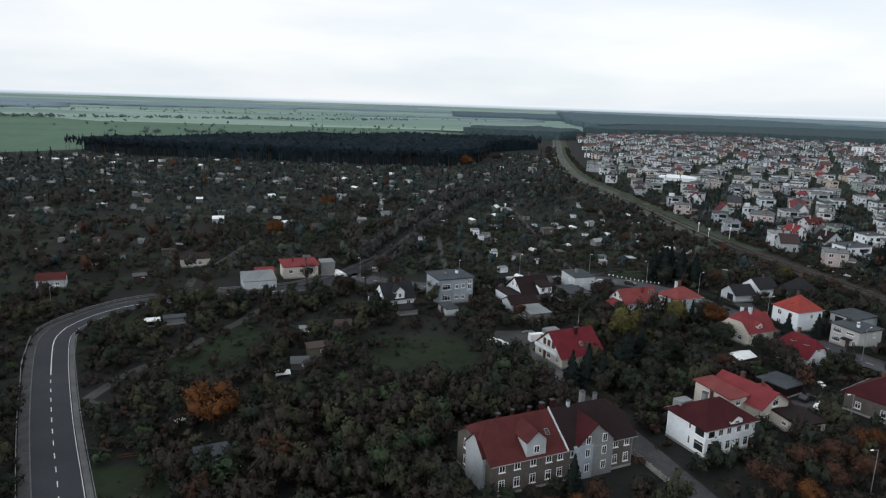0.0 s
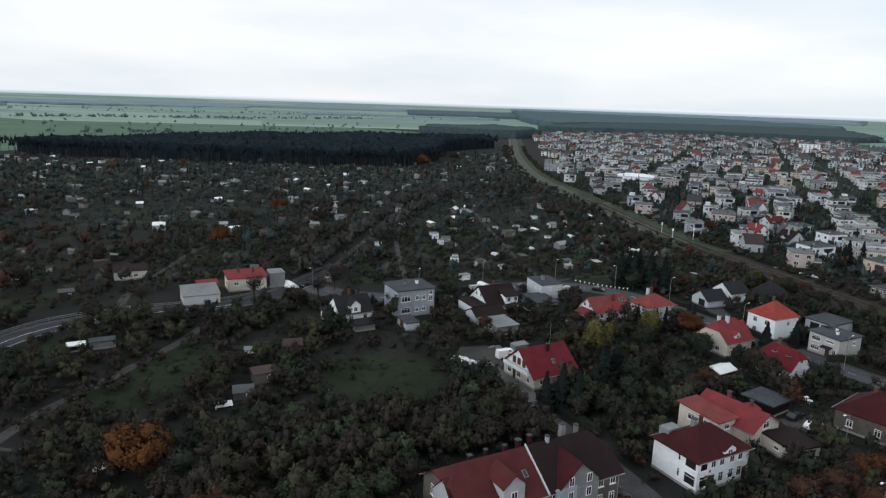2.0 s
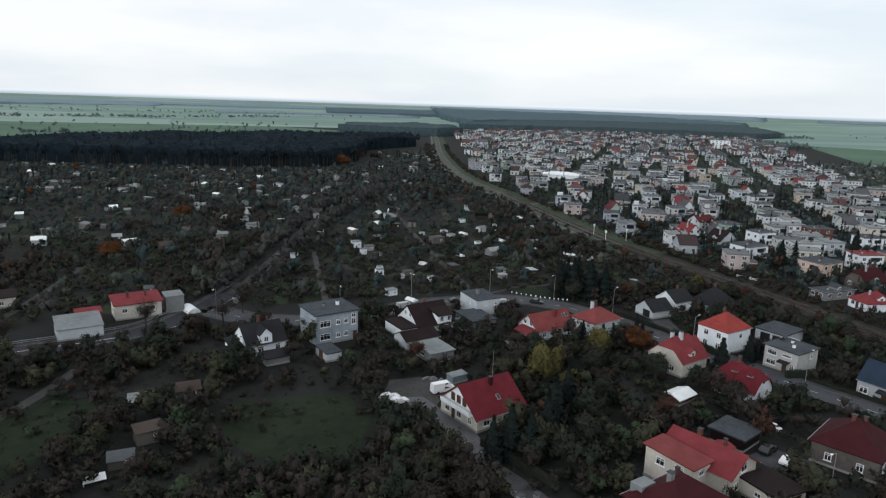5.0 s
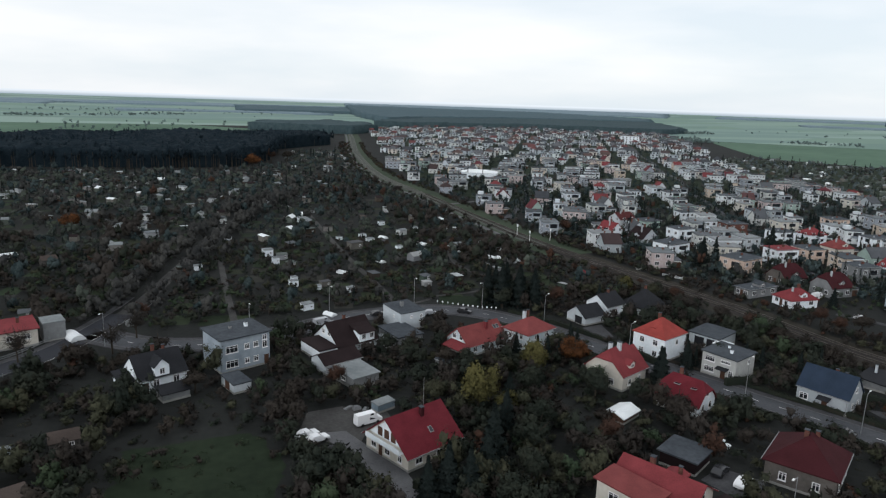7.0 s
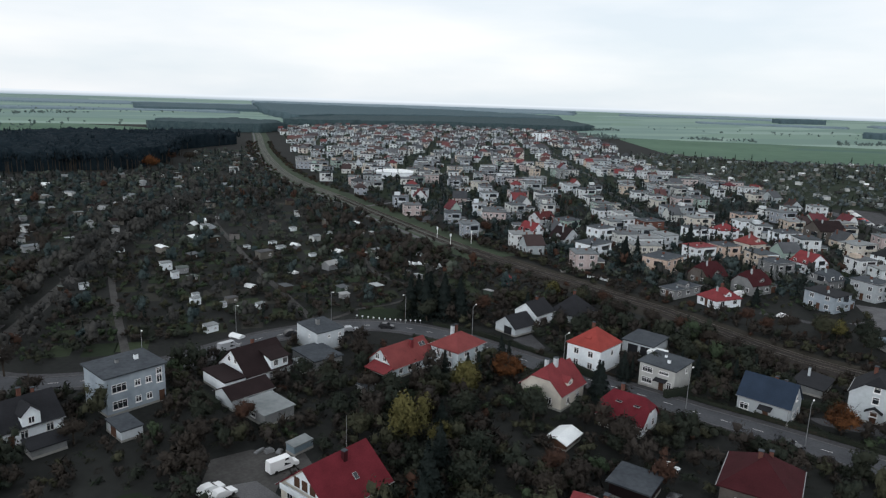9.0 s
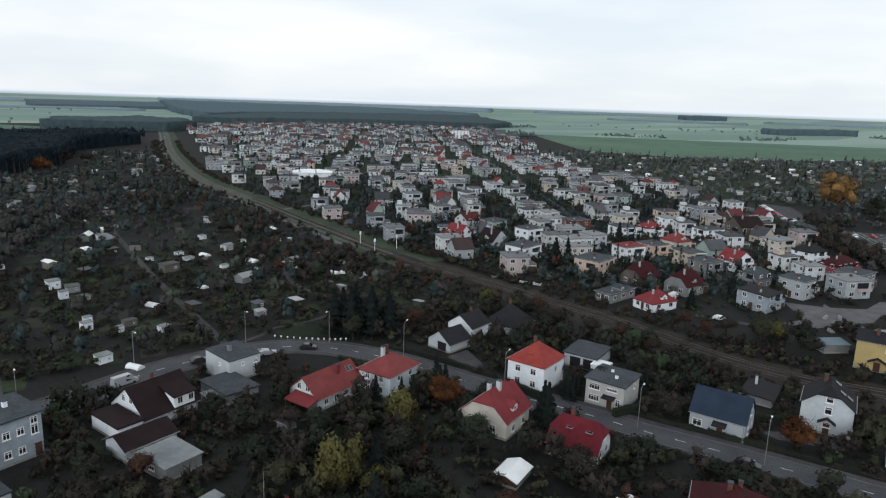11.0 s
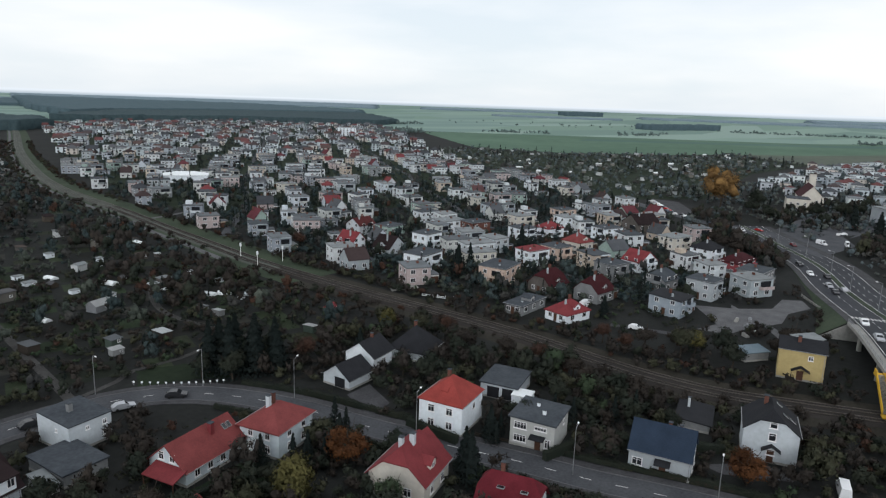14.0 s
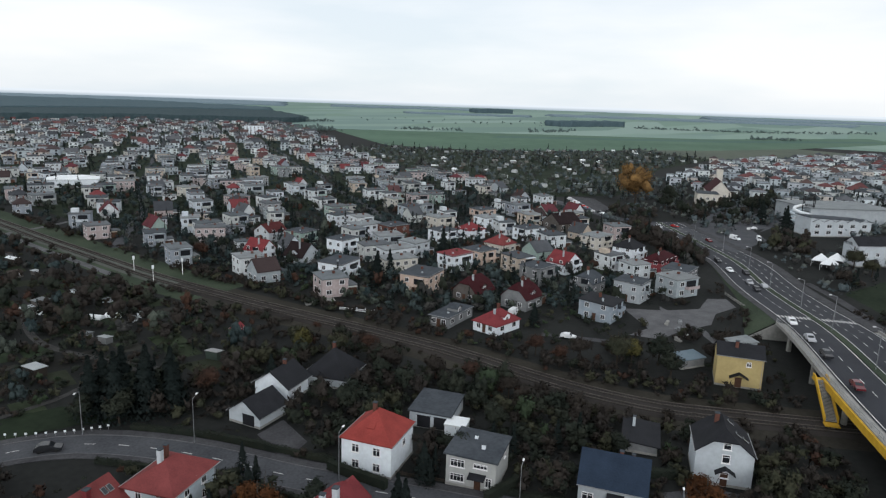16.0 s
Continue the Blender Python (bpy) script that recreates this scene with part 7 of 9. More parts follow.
planted = []
for key, x, y, s in (("orange", -33.8, 121.5, 1.4), ("green", 0.5, 106, 0.95), ("orange", -50.7, 304, 1.1), ("orange", -33.5, 388, 1.2), ("orange", 78.7, 662, 2.0), ("rust", 102.5, 712, 1.9), ("brown", 118, 716, 2.0), ("brown", -99.5, 233, 1.5), ("brown", -65.9, 198.6, 1.2),
                     ("yellow", 60.4, 164.5, 1.5), ("olive", 54, 172.5, 1.0), ("yellow", 79.9, 176.8, 1.2), ("orange", 94.8, 183.0, 0.98), ("yellow", 65, 161, 0.9), ("spruce", 99.2, 230, 1.25), ("spruce", 104, 228, 1.3), ("spruce", 102, 232.5, 1.35), ("spruce", 96.6, 234.5, 1.1), ("spruce", 108, 225.5, 1.1), ("spruce", 106, 231, 1.3), ("spruce", 100, 236, 1.2), ("spruce", 110, 229, 1.2),
                     ("spruce", 83.4, 191.6, 0.62), ("spruce", 105.6, 164.6, 0.85), ("spruce", 107.6, 167.6, 0.75), ("rust", 115.8, 225.4, 1.0), ("orange", 138.9, 132.8, 0.9), ("olive", 189.8, 168, 1.25), ("yellow", 191.5, 165.0, 0.9), ("rust", 180.7, 178.6, 0.8), ("spruce", 119.4, 172.0, 0.7), ("thuja", 121.6, 171.4, 1.0), ("thuja", 118.6, 170, 0.9),
                     ("spruce", 39.6, 138.6, 0.8), ("spruce", 43.4, 139.6, 1.0), ("spruce", 46.2, 137.6, 0.9), ("spruce", 50.6, 140.6, 1.0), ("dark", 51.5, 133, 1.0), ("spruce", 54.4, 146, 1.1), ("dark", 58, 139, 1.1), ("spruce", 57, 151, 0.95), ("dark", 63, 148, 1.2), ("spruce", 61.5, 155, 0.9), ("dark", 69, 155, 1.1), ("brown", 72, 140, 1.1), ("rust", 78, 146, 0.9),
                     ("dark", 74.5, 169, 1.1), ("dark", 87, 163, 1.2), ("green", 90.4, 167.4, 0.9), ("brown", 94.5, 147, 1.25), ("spruce", 68, 166, 0.8), ("thuja", 88, 189, 1.2), ("thuja", 90, 187.6, 1.3), ("thuja", 92.4, 186, 1.1), ("spruce", 97, 188, 0.7), ("thuja", 100, 190, 1.3), ("thuja", 102, 196, 1.2),
                     ("dark", 127.5, 170.4, 0.9), ("thuja", 134, 168, 1.3), ("thuja", 136, 165, 1.2), ("dark", 141, 172, 1.0), ("thuja", 143, 160, 1.2), ("thuja", 145.6, 157, 1.3), ("dark", 147, 150, 0.8), ("spruce", 208, 262, 1.1), ("spruce", 215.6, 263, 0.9), ("spruce", 202, 197.6, 0.7), ("spruce", 245.5, 262, 1.3), ("spruce", 203, 258, 1.0), ("rust", 188, 300, 1.0), ("rust", 186, 330, 1.1),
                     ("rust", 60, 97, 0.9), ("brown", 65, 99, 0.9), ("rust", 70, 101, 1.0), ("rust", 76, 103, 1.0), ("brown", 82, 106, 1.0), ("rust", 88, 104, 0.9), ("orange", 66, 93, 0.7), ("rust", 72, 95, 0.9), ("rust", 79, 98, 0.95), ("brown", 86, 98, 1.0), ("rust", 94, 109, 1.0), ("rust", 36, 88, 0.8), ("dark", 8, 96, 0.9), ("dark", 33, 97.5, 0.45), ("olive", 10, 94, 0.9), ("dark", 13.5, 92, 0.7), ("green", 17, 93.6, 0.55), ("brown", 21, 94.4, 0.6), ("dark", 25.4, 96.2, 0.55), ("spruce", 28.8, 98.2, 0.62), ("rust", 31, 92, 0.8), ("orange", 27.4, 89.4, 0.75), ("rust", 22.6, 89, 0.7), ("olive", 5, 101, 0.9), ("green", 4.4, 108.5, 1.0), ("olive", -4, 107, 0.9), ("orange", -15, 107, 0.55), ("thuja", 27.6, 96, 1.1), ("brown", 24, 125, 1.2), ("brown", 18, 131, 1.2), ("brown", 31, 127, 1.1), ("brown", 27, 136, 1.0),
                     ("bare", -27.4, 222.6, 1.0), ("bare", -58, 214.5, 1.1), ("bare", -61, 200, 0.9), ("brown", -4, 208, 1.0), ("brown", 9, 193, 0.9), ("rust", 37, 187, 0.8), ("dark", 30, 190, 0.9), ("bare", -8, 222, 1.1), ("brown", -14, 214, 1.1), ("brown", 2, 216, 1.0), ("bare", -3, 232, 1.1), ("brown", 28, 213, 0.7), ("thuja", 28.6, 214.6, 0.9), ("thuja", 30, 216, 0.9), ("dark", 54, 203, 0.8), ("dark", 57, 197, 0.9), ("brown", 64, 190, 0.9), ("dark", 66.6, 183, 1.0),
                     ("dark", 98, 227, 1.1), ("dark", 103, 231, 1.3), ("dark", 107, 229, 1.1), ("dark", 100, 235, 1.2), ("dark", 110, 232, 1.0), ("dark", 94, 233, 0.9), ("olive", 150, 222, 1.0), ("olive", 147, 232, 1.1), ("yellow", 143.6, 228, 0.9), ("brown", 138, 222, 1.0), ("rust", 155, 216, 0.9), ("brown", 150, 206, 1.1), ("brown", 154, 196, 1.0), ("dark", 128, 205, 0.9), ("dark", 131, 199, 1.0), ("spruce", 127, 219, 0.8), ("rust", 157, 188, 0.9), ("rust", 182, 186, 0.9), ("brown", 156, 178, 0.9), ("brown", 186, 176, 1.1), ("dark", 196, 160, 1.2), ("dark", 190, 155, 1.0), ("brown", 206, 150, 1.0), ("dark", 210, 143, 0.9), ("brown", 216, 150, 1.1)):
    if s:
        tree(key, x, y, s)
for key, x, y, s, lab in (("old", 468, 271, 1.2, ""), ("dark", 480, 252, 2.1, "large round dark green tree"), ("dark", 452, 246, 1.7, "large round green tree by the junction"), ("dark", 440, 232, 1.5, ""), ("brown", 420, 215, 1.5, ""), ("brown", 548, 246, 2.2, ""), ("dark", 470, 215, 1.6, ""), ("dark", 488, 206, 1.6, ""), ("dark", 505, 200, 1.5, ""), ("spruce", 448, 190, 1.4, ""), ("spruce", 440, 176, 1.3, ""), ("olive", 352, 135, 1.5, ""), ("olive", 344, 128, 1.2, ""), ("brown", 330, 214, 1.3, ""), ("brown", 338, 222, 1.3, ""), ("brown", 348, 230, 1.3, ""), ("brown", 324, 206, 1.2, ""), ("brown", 360, 240, 1.2, "")):
    tree(key, x, y, s, lab)


rt = random.Random(23)
for _ in range(34):
    x, y = rt.uniform(52, 100), rt.uniform(84, 107)
    if all((x - a) ** 2 + (y - b) ** 2 > 7.5 for a, b, c in planted) and all((x - a) ** 2 + (y - b) ** 2 > (c + 2) ** 2 for a, b, c in built) and all((x - q.x) ** 2 + (y - q.y) ** 2 > 30 for q in lane):
        tree(rt.choices(("rust", "brown", "orange", "olive"), (5, 3, 1.4, 1))[0], x, y, rt.uniform(0.6, 0.95))


YARDS = [[(84, 131), (91, 134.5), (98, 128), (93, 121), (86, 124)], [(25, 169), (29, 178), (36, 178), (45, 172.6), (45, 165), (38, 163.4), (41.4, 148), (41.4, 139), (34, 139), (31.6, 156), (28.6, 163)], [(111, 206), (120, 207), (117, 195), (108, 193)], [(139, 142), (149, 135), (150, 129), (146, 126.5), (138.5, 137)], [(94, 142), (101, 142), (101, 136), (95, 136)]]


def clear(x, y, r, roads=True):
    if any(inside(q, x, y) for q in YARDS):
        return False
    for a, b, c in built:
        if (x - a) ** 2 + (y - b) ** 2 < (c + r) ** 2:
            return False
        if b < 245 and a < 230 and c > 3.5:
            # open yards on the south-west side of the houses
            l_ = math.hypot(a - 15, b - 60)
            if (x - a + (a - 15) / l_ * c) ** 2 + (y - b + (b - 60) / l_ * c) ** 2 < (c * 0.5 + r) ** 2:
                return False
    if roads:
        for line, half in LINES:
            for p in line:
                if (x - p.x) ** 2 + (y - p.y) ** 2 < (half + r) ** 2:
                    return False
    return True


LINES = [(main_road, 5.2), (street, 5.0), (lane, 2.4), (rail_line, 3.9), (smooth_line([(-62, 134), (-59, 146), (-53, 158), (-47, 172), (-42, 183), (-38, 196)]), 0.9), (smooth_line([(-62, 134), (-57, 132), (-48, 136), (-38, 142)]), 0.6), (smooth_line([(23.8, 316), (22.2, 274), (21.3, 238)]), 1.0), (smooth_line([(78, 420), (75.7, 395), (72, 330), (70.5, 290), (69.9, 254)]), 1.0), ([p - side_of(edge, i) * 10.5 for i, p in enumerate(edge)], 15.0)]


def stamp(protos_, spots_, zlift=0.0, low=0.75, high=1.35):
    """All copies of some prototypes as one cloud of corners."""
    out = []
    for x, y, s, k in spots_:
        v = protos_[k % len(protos_)]
        a = nr.uniform(0, 2 * math.pi)
        c, q = math.cos(a) * s, math.sin(a) * s
        ca_, sa_ = c / s, q / s
        tall_ = s * nr.uniform(low, high)
        out.append(np.stack([x + v[:, 0] * c - v[:, 1] * q, y + v[:, 0] * q + v[:, 1] * c, v[:, 2] * tall_ + zlift, v[:, 3] * ca_ - v[:, 4] * sa_, v[:, 3] * sa_ + v[:, 4] * ca_, v[:, 5]], 1))
    return np.concatenate(out) if out else np.zeros((0, 6))


def stuff(name, v, material, label, category="shrubs"):
    tagged(new(name, tris_mesh(name, v, M[material])), label, category, kind="stuff")


near_shrub = [lumpy(4, 2.0, 3.3, -0.4, 4, 3, 104, 0.34, 0.5) for _ in range(8)]
near_twiggy = [lumpy(4, 2.1, 3.8, -0.4, 4, 3, 104, 0.48, 0.26, 0.6, 0.28, 0.46) for _ in range(8)]
mid_shrub = [lumpy(3, 2.2, 3.8, -0.4, 4, 3, 30, 0.5, 0.5) for _ in range(10)]
far_shrub = [lumpy(2, 2.3, 4.0, -0.5, 5, 3, 12, 0.6, 0.5, 0.35, 0.45, 0.66, 0.5) for _ in range(10)]
mid_cone = [cards(conical(56, 1.4, 5.5, 0.1), 0.5, 0.4, 0.5) for _ in range(3)]
low_herb = [cards(lobed(44, 1.6, 0.8, -0.25, 5), 0.24, 0.3, 0.5) for _ in range(4)]

# scrub of the near gardens: dense beside the meadow and between the houses
GARDEN = [(-210, 150), (-120, 60), (-30, 60), (60, 60), (130, 90), (150, 60), (165, 130), (152, 240), (106, 232), (98, 205), (66, 228), (20, 216), (-18, 218), (-60, 202), (-90, 205), (-160, 192)]
MEADOW = [(-6, 174), (19, 174), (24, 160), (19, 144), (0, 144), (-8, 158)]
OPEN = [[(-58, 150), (-50, 168), (-40, 182), (-28, 176), (-30, 160), (-40, 148), (-52, 142)], [(-84, 160), (-79, 172), (-76, 186), (-68, 192), (-66, 184), (-72, 166), (-74, 156)], [(-52, 108), (-38, 108), (-34, 92), (-48, 92)]]
by = {"l_brown": [], "l_dark": [], "l_olive": [], "twigs": [], "l_rust": [], "l_green": []}
rg = random.Random(3)
tries = 0
while tries < 6000:
    tries += 1
    x, y = rg.uniform(-150, 165), rg.uniform(66, 240)
    if not inside(GARDEN, x, y):
        continue
    s = rg.uniform(0.45, 1.25)
    if inside(MEADOW, x, y) and rg.random() < 0.86:
        continue
    if any(inside(g_, x, y) for g_ in OPEN) and rg.random() < 0.5:
        continue
    if noise.noise(Vector((x * 0.045, y * 0.045, 2.0))) < -0.3 and rg.random() < 0.6:
        continue
    if not clear(x, y, 0.8 * s):
        continue
    g_ = noise.noise(Vector((x * 0.03, y * 0.03, 9.0)))
    key = rg.choices(("l_brown", "l_dark", "l_olive", "twigs", "l_rust", "l_green"), (4 - 3 * g_, 4 + 3 * g_, 2.2, 3.4 - 2 * g_, 0.35, 0.5))[0]
    by[key].append((x, y, s, rg.randrange(20)))
for key, sp in by.items():
    stuff("garden_scrub", stamp(near_twiggy if key in ("twigs", "l_brown") else near_shrub, sp), key, {"l_brown": "tangled brown autumn shrubs in overgrown gardens", "l_dark": "dark evergreen shrubs in overgrown gardens", "l_olive": "fading olive shrubs in gardens", "twigs": "bare twiggy bushes in overgrown gardens", "l_rust": "rust-coloured autumn bushes", "l_green": "green garden bushes"}[key])
# taller trees standing in the scrub
mid_tree = [lumpy(13, 3.4, 7.0, -0.2, 4, 3, 460, 0.36, 0.5, 0.35, 0.24, 0.42, 0.7) for _ in range(7)]
mid_bare = [lumpy(10, 3.2, 7.2, 0.0, 4, 3, 360, 0.5, 0.2, 0.6, 0.24, 0.4) for _ in range(6)]
by = {"l_brown": [], "l_dark": [], "l_olive": [], "twigs": [], "l_green": [], "l_rust": []}
for _ in range(2100):
    x, y = rg.uniform(-150, 165), rg.uniform(84, 240)
    if inside(GARDEN, x, y) and not inside(MEADOW, x, y) and not any(inside(g_, x, y) for g_ in OPEN) and clear(x, y, 2.0) and noise.noise(Vector((x * 0.04, y * 0.04, 4.0))) > -0.2:
        g_ = noise.noise(Vector((x * 0.03, y * 0.03, 9.0)))
        by[rg.choices(tuple(by), (2.6 - 2 * g_, 4 + 3 * g_, 2.4, 2.0 - 2 * g_, 0.5, 0.12))[0]].append((x, y, rg.uniform(0.5, 1.15), rg.randrange(20)))
# closed thicket beside the old double house and below the meadow
THICKET = [(-32, 92), (2, 98), (12, 122), (34, 124), (36, 146), (28, 150), (20, 142), (-4, 141), (-22, 132), (-28, 116)]
for _ in range(400):
    x, y = rg.uniform(-32, 36), rg.uniform(92, 150)
    if inside(THICKET, x, y) and clear(x, y, 1.4):
        by[rg.choices(tuple(by), (3, 3.4, 2.8, 1.6, 0.7, 0.3))[0]].append((x, y, rg.uniform(0.5, 1.15), rg.randrange(20)))
for key, sp in by.items():
    stuff("garden_trees", stamp(mid_bare if key == "twigs" else mid_tree, sp), key, {"l_brown": "brown autumn trees standing among garden scrub", "l_dark": "dark green trees standing among garden scrub", "l_olive": "olive fading trees in overgrown gardens", "twigs": "nearly bare trees in overgrown gardens", "l_green": "still green trees in overgrown gardens", "l_rust": "rust-brown trees in overgrown gardens"}[key], "garden trees")
herb = {"l_olive": [], "l_brown": [], "l_green": []}
for _ in range(2600):
    x, y = rg.uniform(-90, 160), rg.uniform(80, 235)
    if inside(GARDEN, x, y) and clear(x, y, 0.6):
        herb[rg.choices(("l_olive", "l_brown", "l_green"), (3, 3, 3 if inside(MEADOW, x, y) else 1))[0]].append((x, y, rg.uniform(0.5, 1.1), rg.randrange(20)))
for key, sp in herb.items():
    stuff("tall_weeds", stamp(low_herb, sp), key, "low weeds and uncut grass on the plots", "weeds")

# allotments up to the pine wood
by = {"l_brown": [], "l_dark": [], "l_olive": [], "twigs": [], "l_rust": [], "l_green": [], "needles": []}
tries = 0
while tries < 13500:
    tries += 1
    y = 190 + 650 * rg.random() ** 1.15
    x = rg.uniform(-400, 205)
    if not inside(ALLOT, x, y):
        continue
    s = rg.uniform(0.4, 1.15) * (1 + 0.35 * (y > 420))
    if not clear(x, y, 0.9 * s, y < 480):
        continue
    g_ = noise.noise(Vector((x * 0.015, y * 0.015, 5.0)))
    key = rg.choices(("l_brown", "l_dark", "l_olive", "twigs", "l_rust", "l_green", "needles"), (2.6 - 2.4 * g_, 4.2, 2.6 + 2 * g_, 1.8, 0.12, 1.4 + g_, 1.0))[0]
    by[key].append((x, y, s, rg.randrange(20)))
near = {key: [q for q in sp if q[1] < 345] for key, sp in by.items()}
for _ in range(1500):
    x, y = rg.uniform(-70, 150), rg.uniform(238, 345)
    if inside(ALLOT, x, y) and clear(x, y, 0.5):
        near[rg.choices(tuple(near), (2.2, 4, 2.4, 1.6, 0.1, 1.4, 0.5))[0]].append((x, y, rg.uniform(0.35, 0.95), rg.randrange(20)))
plot_bush = [lumpy(4, 2.1, 3.6, -0.4, 4, 3, 48, 0.43, 0.5) for _ in range(8)]
for key, sp in near.items():
    stuff("allotment_bushes", stamp(mid_cone if key == "needles" else plot_bush, sp), key, "fruit trees and bushes of the nearer allotment plots", "garden trees")
# plots from y = 345 on take the haze-tinted leaf copies
by = {key: [q for q in sp if q[1] >= 345] for key, sp in by.items()}
for key, sp in by.items():
    v = [stamp(mid_cone if key == "needles" else mid_shrub, [q for q in sp if q[1] < 470]), stamp(mid_cone if key == "needles" else far_shrub, [q for q in sp if q[1] >= 470])]
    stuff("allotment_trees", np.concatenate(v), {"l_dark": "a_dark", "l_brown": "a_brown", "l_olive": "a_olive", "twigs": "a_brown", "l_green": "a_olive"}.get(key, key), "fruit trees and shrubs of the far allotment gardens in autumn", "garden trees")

# tall trees lining the allotment lane and standing singly among the plots
by = {"l_brown": [], "l_rust": [], "twigs": [], "a_dark": [], "a_olive": [], "l_orange": []}
for p in main_road[58:]:
    for _ in range(3):
        o = rg.choice((-1, 1)) * rg.uniform(3.6, 9.0)
        x, y = p.x + o, p.y + rg.uniform(-3, 3)
        if all((x - a) ** 2 + (y - b) ** 2 > (c + 2) ** 2 for a, b, c in built):
            by[rg.choices(("l_brown", "twigs", "l_rust"), (3, 3, 0.15))[0]].append((x, y, rg.uniform(0.8, 1.4), rg.randrange(20)))
for _ in range(700):
    y = 235 + 420 * rg.random()
    x = rg.uniform(-330, 150)
    if inside(ALLOT, x, y) and clear(x, y, 1.5, y < 400):
        by[rg.choices(tuple(by), (2.4, 0.2, 2, 4.5, 1.8, 0.05))[0]].append((x, y, rg.uniform(0.7, 1.35), rg.randrange(20)))
tall = [lumpy(7, 2.9, 6.2, 0.0, 5, 3, 120, 0.38, 0.45) for _ in range(6)]
for key, sp in by.items():
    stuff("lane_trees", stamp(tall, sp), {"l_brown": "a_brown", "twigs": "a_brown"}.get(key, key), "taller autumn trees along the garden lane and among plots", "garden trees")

# darker brown groves between the plots
by = {"l_brown": [], "twigs": [], "l_dark": [], "l_rust": []}
for poly, n in (([(-150, 222), (-70, 226), (-64, 300), (-120, 330), (-190, 290)], 150), ([(-30, 240), (-4, 262), (14, 330), (-2, 340), (-30, 280)], 60), ([(112, 262), (146, 258), (146, 420), (122, 430), (108, 340)], 130), ([(-60, 330), (10, 360), (20, 420), (-50, 430)], 70), ([(90, 440), (150, 440), (152, 560), (110, 560)], 70), ([(-220, 330), (-140, 350), (-150, 430), (-240, 420)], 80)):
    xs, ys = [p[0] for p in poly], [p[1] for p in poly]
    for _ in range(n):
        x, y = rg.uniform(min(xs), max(xs)), rg.uniform(min(ys), max(ys))
        if inside(poly, x, y) and clear(x, y, 1.0, y < 480):
            by[rg.choices(tuple(by), (5, 3, 2, 0.5))[0]].append((x, y, rg.uniform(0.7, 1.35), rg.randrange(20)))
for key, sp in by.items():
    stuff("plot_groves", stamp(tall, sp), key, "groves of dark brown autumn trees between garden plots", "garden trees")

edge_by = {"l_dark": [], "l_green": [], "l_olive": [], "l_brown": [], "l_rust": []}
TOWN_EDGE = [(176, 196), (200, 172), (214, 176), (240, 188), (262, 172), (300, 186), (300, 230), (250, 262), (200, 300), (178, 330), (176, 262)]
for _ in range(1500):
    x, y = rg.uniform(176, 300), rg.uniform(172, 330)
    if inside(TOWN_EDGE, x, y) and all((x - a) ** 2 + (y - b) ** 2 > (c + 0.4) ** 2 for a, b, c in built) and not (196 < x < 206 and 174 < y < 193):
        edge_by[rg.choices(tuple(edge_by), (5, 2, 3, 1.6, 0.3))[0]].append((x, y, rg.uniform(0.3, 0.8), rg.randrange(20)))
for key, sp in edge_by.items():
    stuff("town_garden_bushes", stamp(plot_bush, sp), key, "bushes and hedges in gardens at the edge of town", "shrubs")
YARD = [(211, 174), (222, 170), (236, 187), (245, 176), (252, 168.5), (268, 170), (272, 163), (262, 156), (250, 159), (238, 157), (226, 162), (213, 164)]
PLOT = [(190, 150), (196, 160), (212, 164), (224, 152), (218, 140), (206, 150)]
# scrub along the railway and the slopes
by = {"l_brown": [], "l_olive": [], "twigs": [], "l_rust": [], "l_dark": []}
for p in rail_line:
    for _ in range(9 if p.y < 330 else 4):
        for sgn in (-1, 1):
            o = rg.uniform(5.0, 20) if sgn < 0 else rg.uniform(5.5 if p.y < 250 else 9.5, 14)
            x, y = p.x + sgn * o, p.y + rg.uniform(-3, 3)
            if y < 1000 and clear(x, y, 1.0, y < 260) and rg.random() < 0.75:
                by[rg.choices(tuple(by), (3, 2, 2.4, 1.2, 1.6))[0]].append((x, y, rg.uniform(0.45, 1.05 if o < 8 else 1.3), rg.randrange(20)))
for _ in range(900):
    x, y = rg.uniform(150, 285), rg.uniform(90, 176)
    if clear(x, y, 1.2) and not inside(TOWN, x, y) and not inside(YARD, x, y) and not inside(PLOT, x, y):
        by[rg.choices(tuple(by), (3, 1, 2.4, 0.6, 2.4))[0]].append((x, y, rg.uniform(0.4, 1.1), rg.randrange(20)))
for key, sp in by.items():
    stuff("railway_scrub", stamp(near_twiggy if key in ("twigs", "l_brown") else near_shrub, sp), key, "brown and rusty scrub along the railway", "scrub")

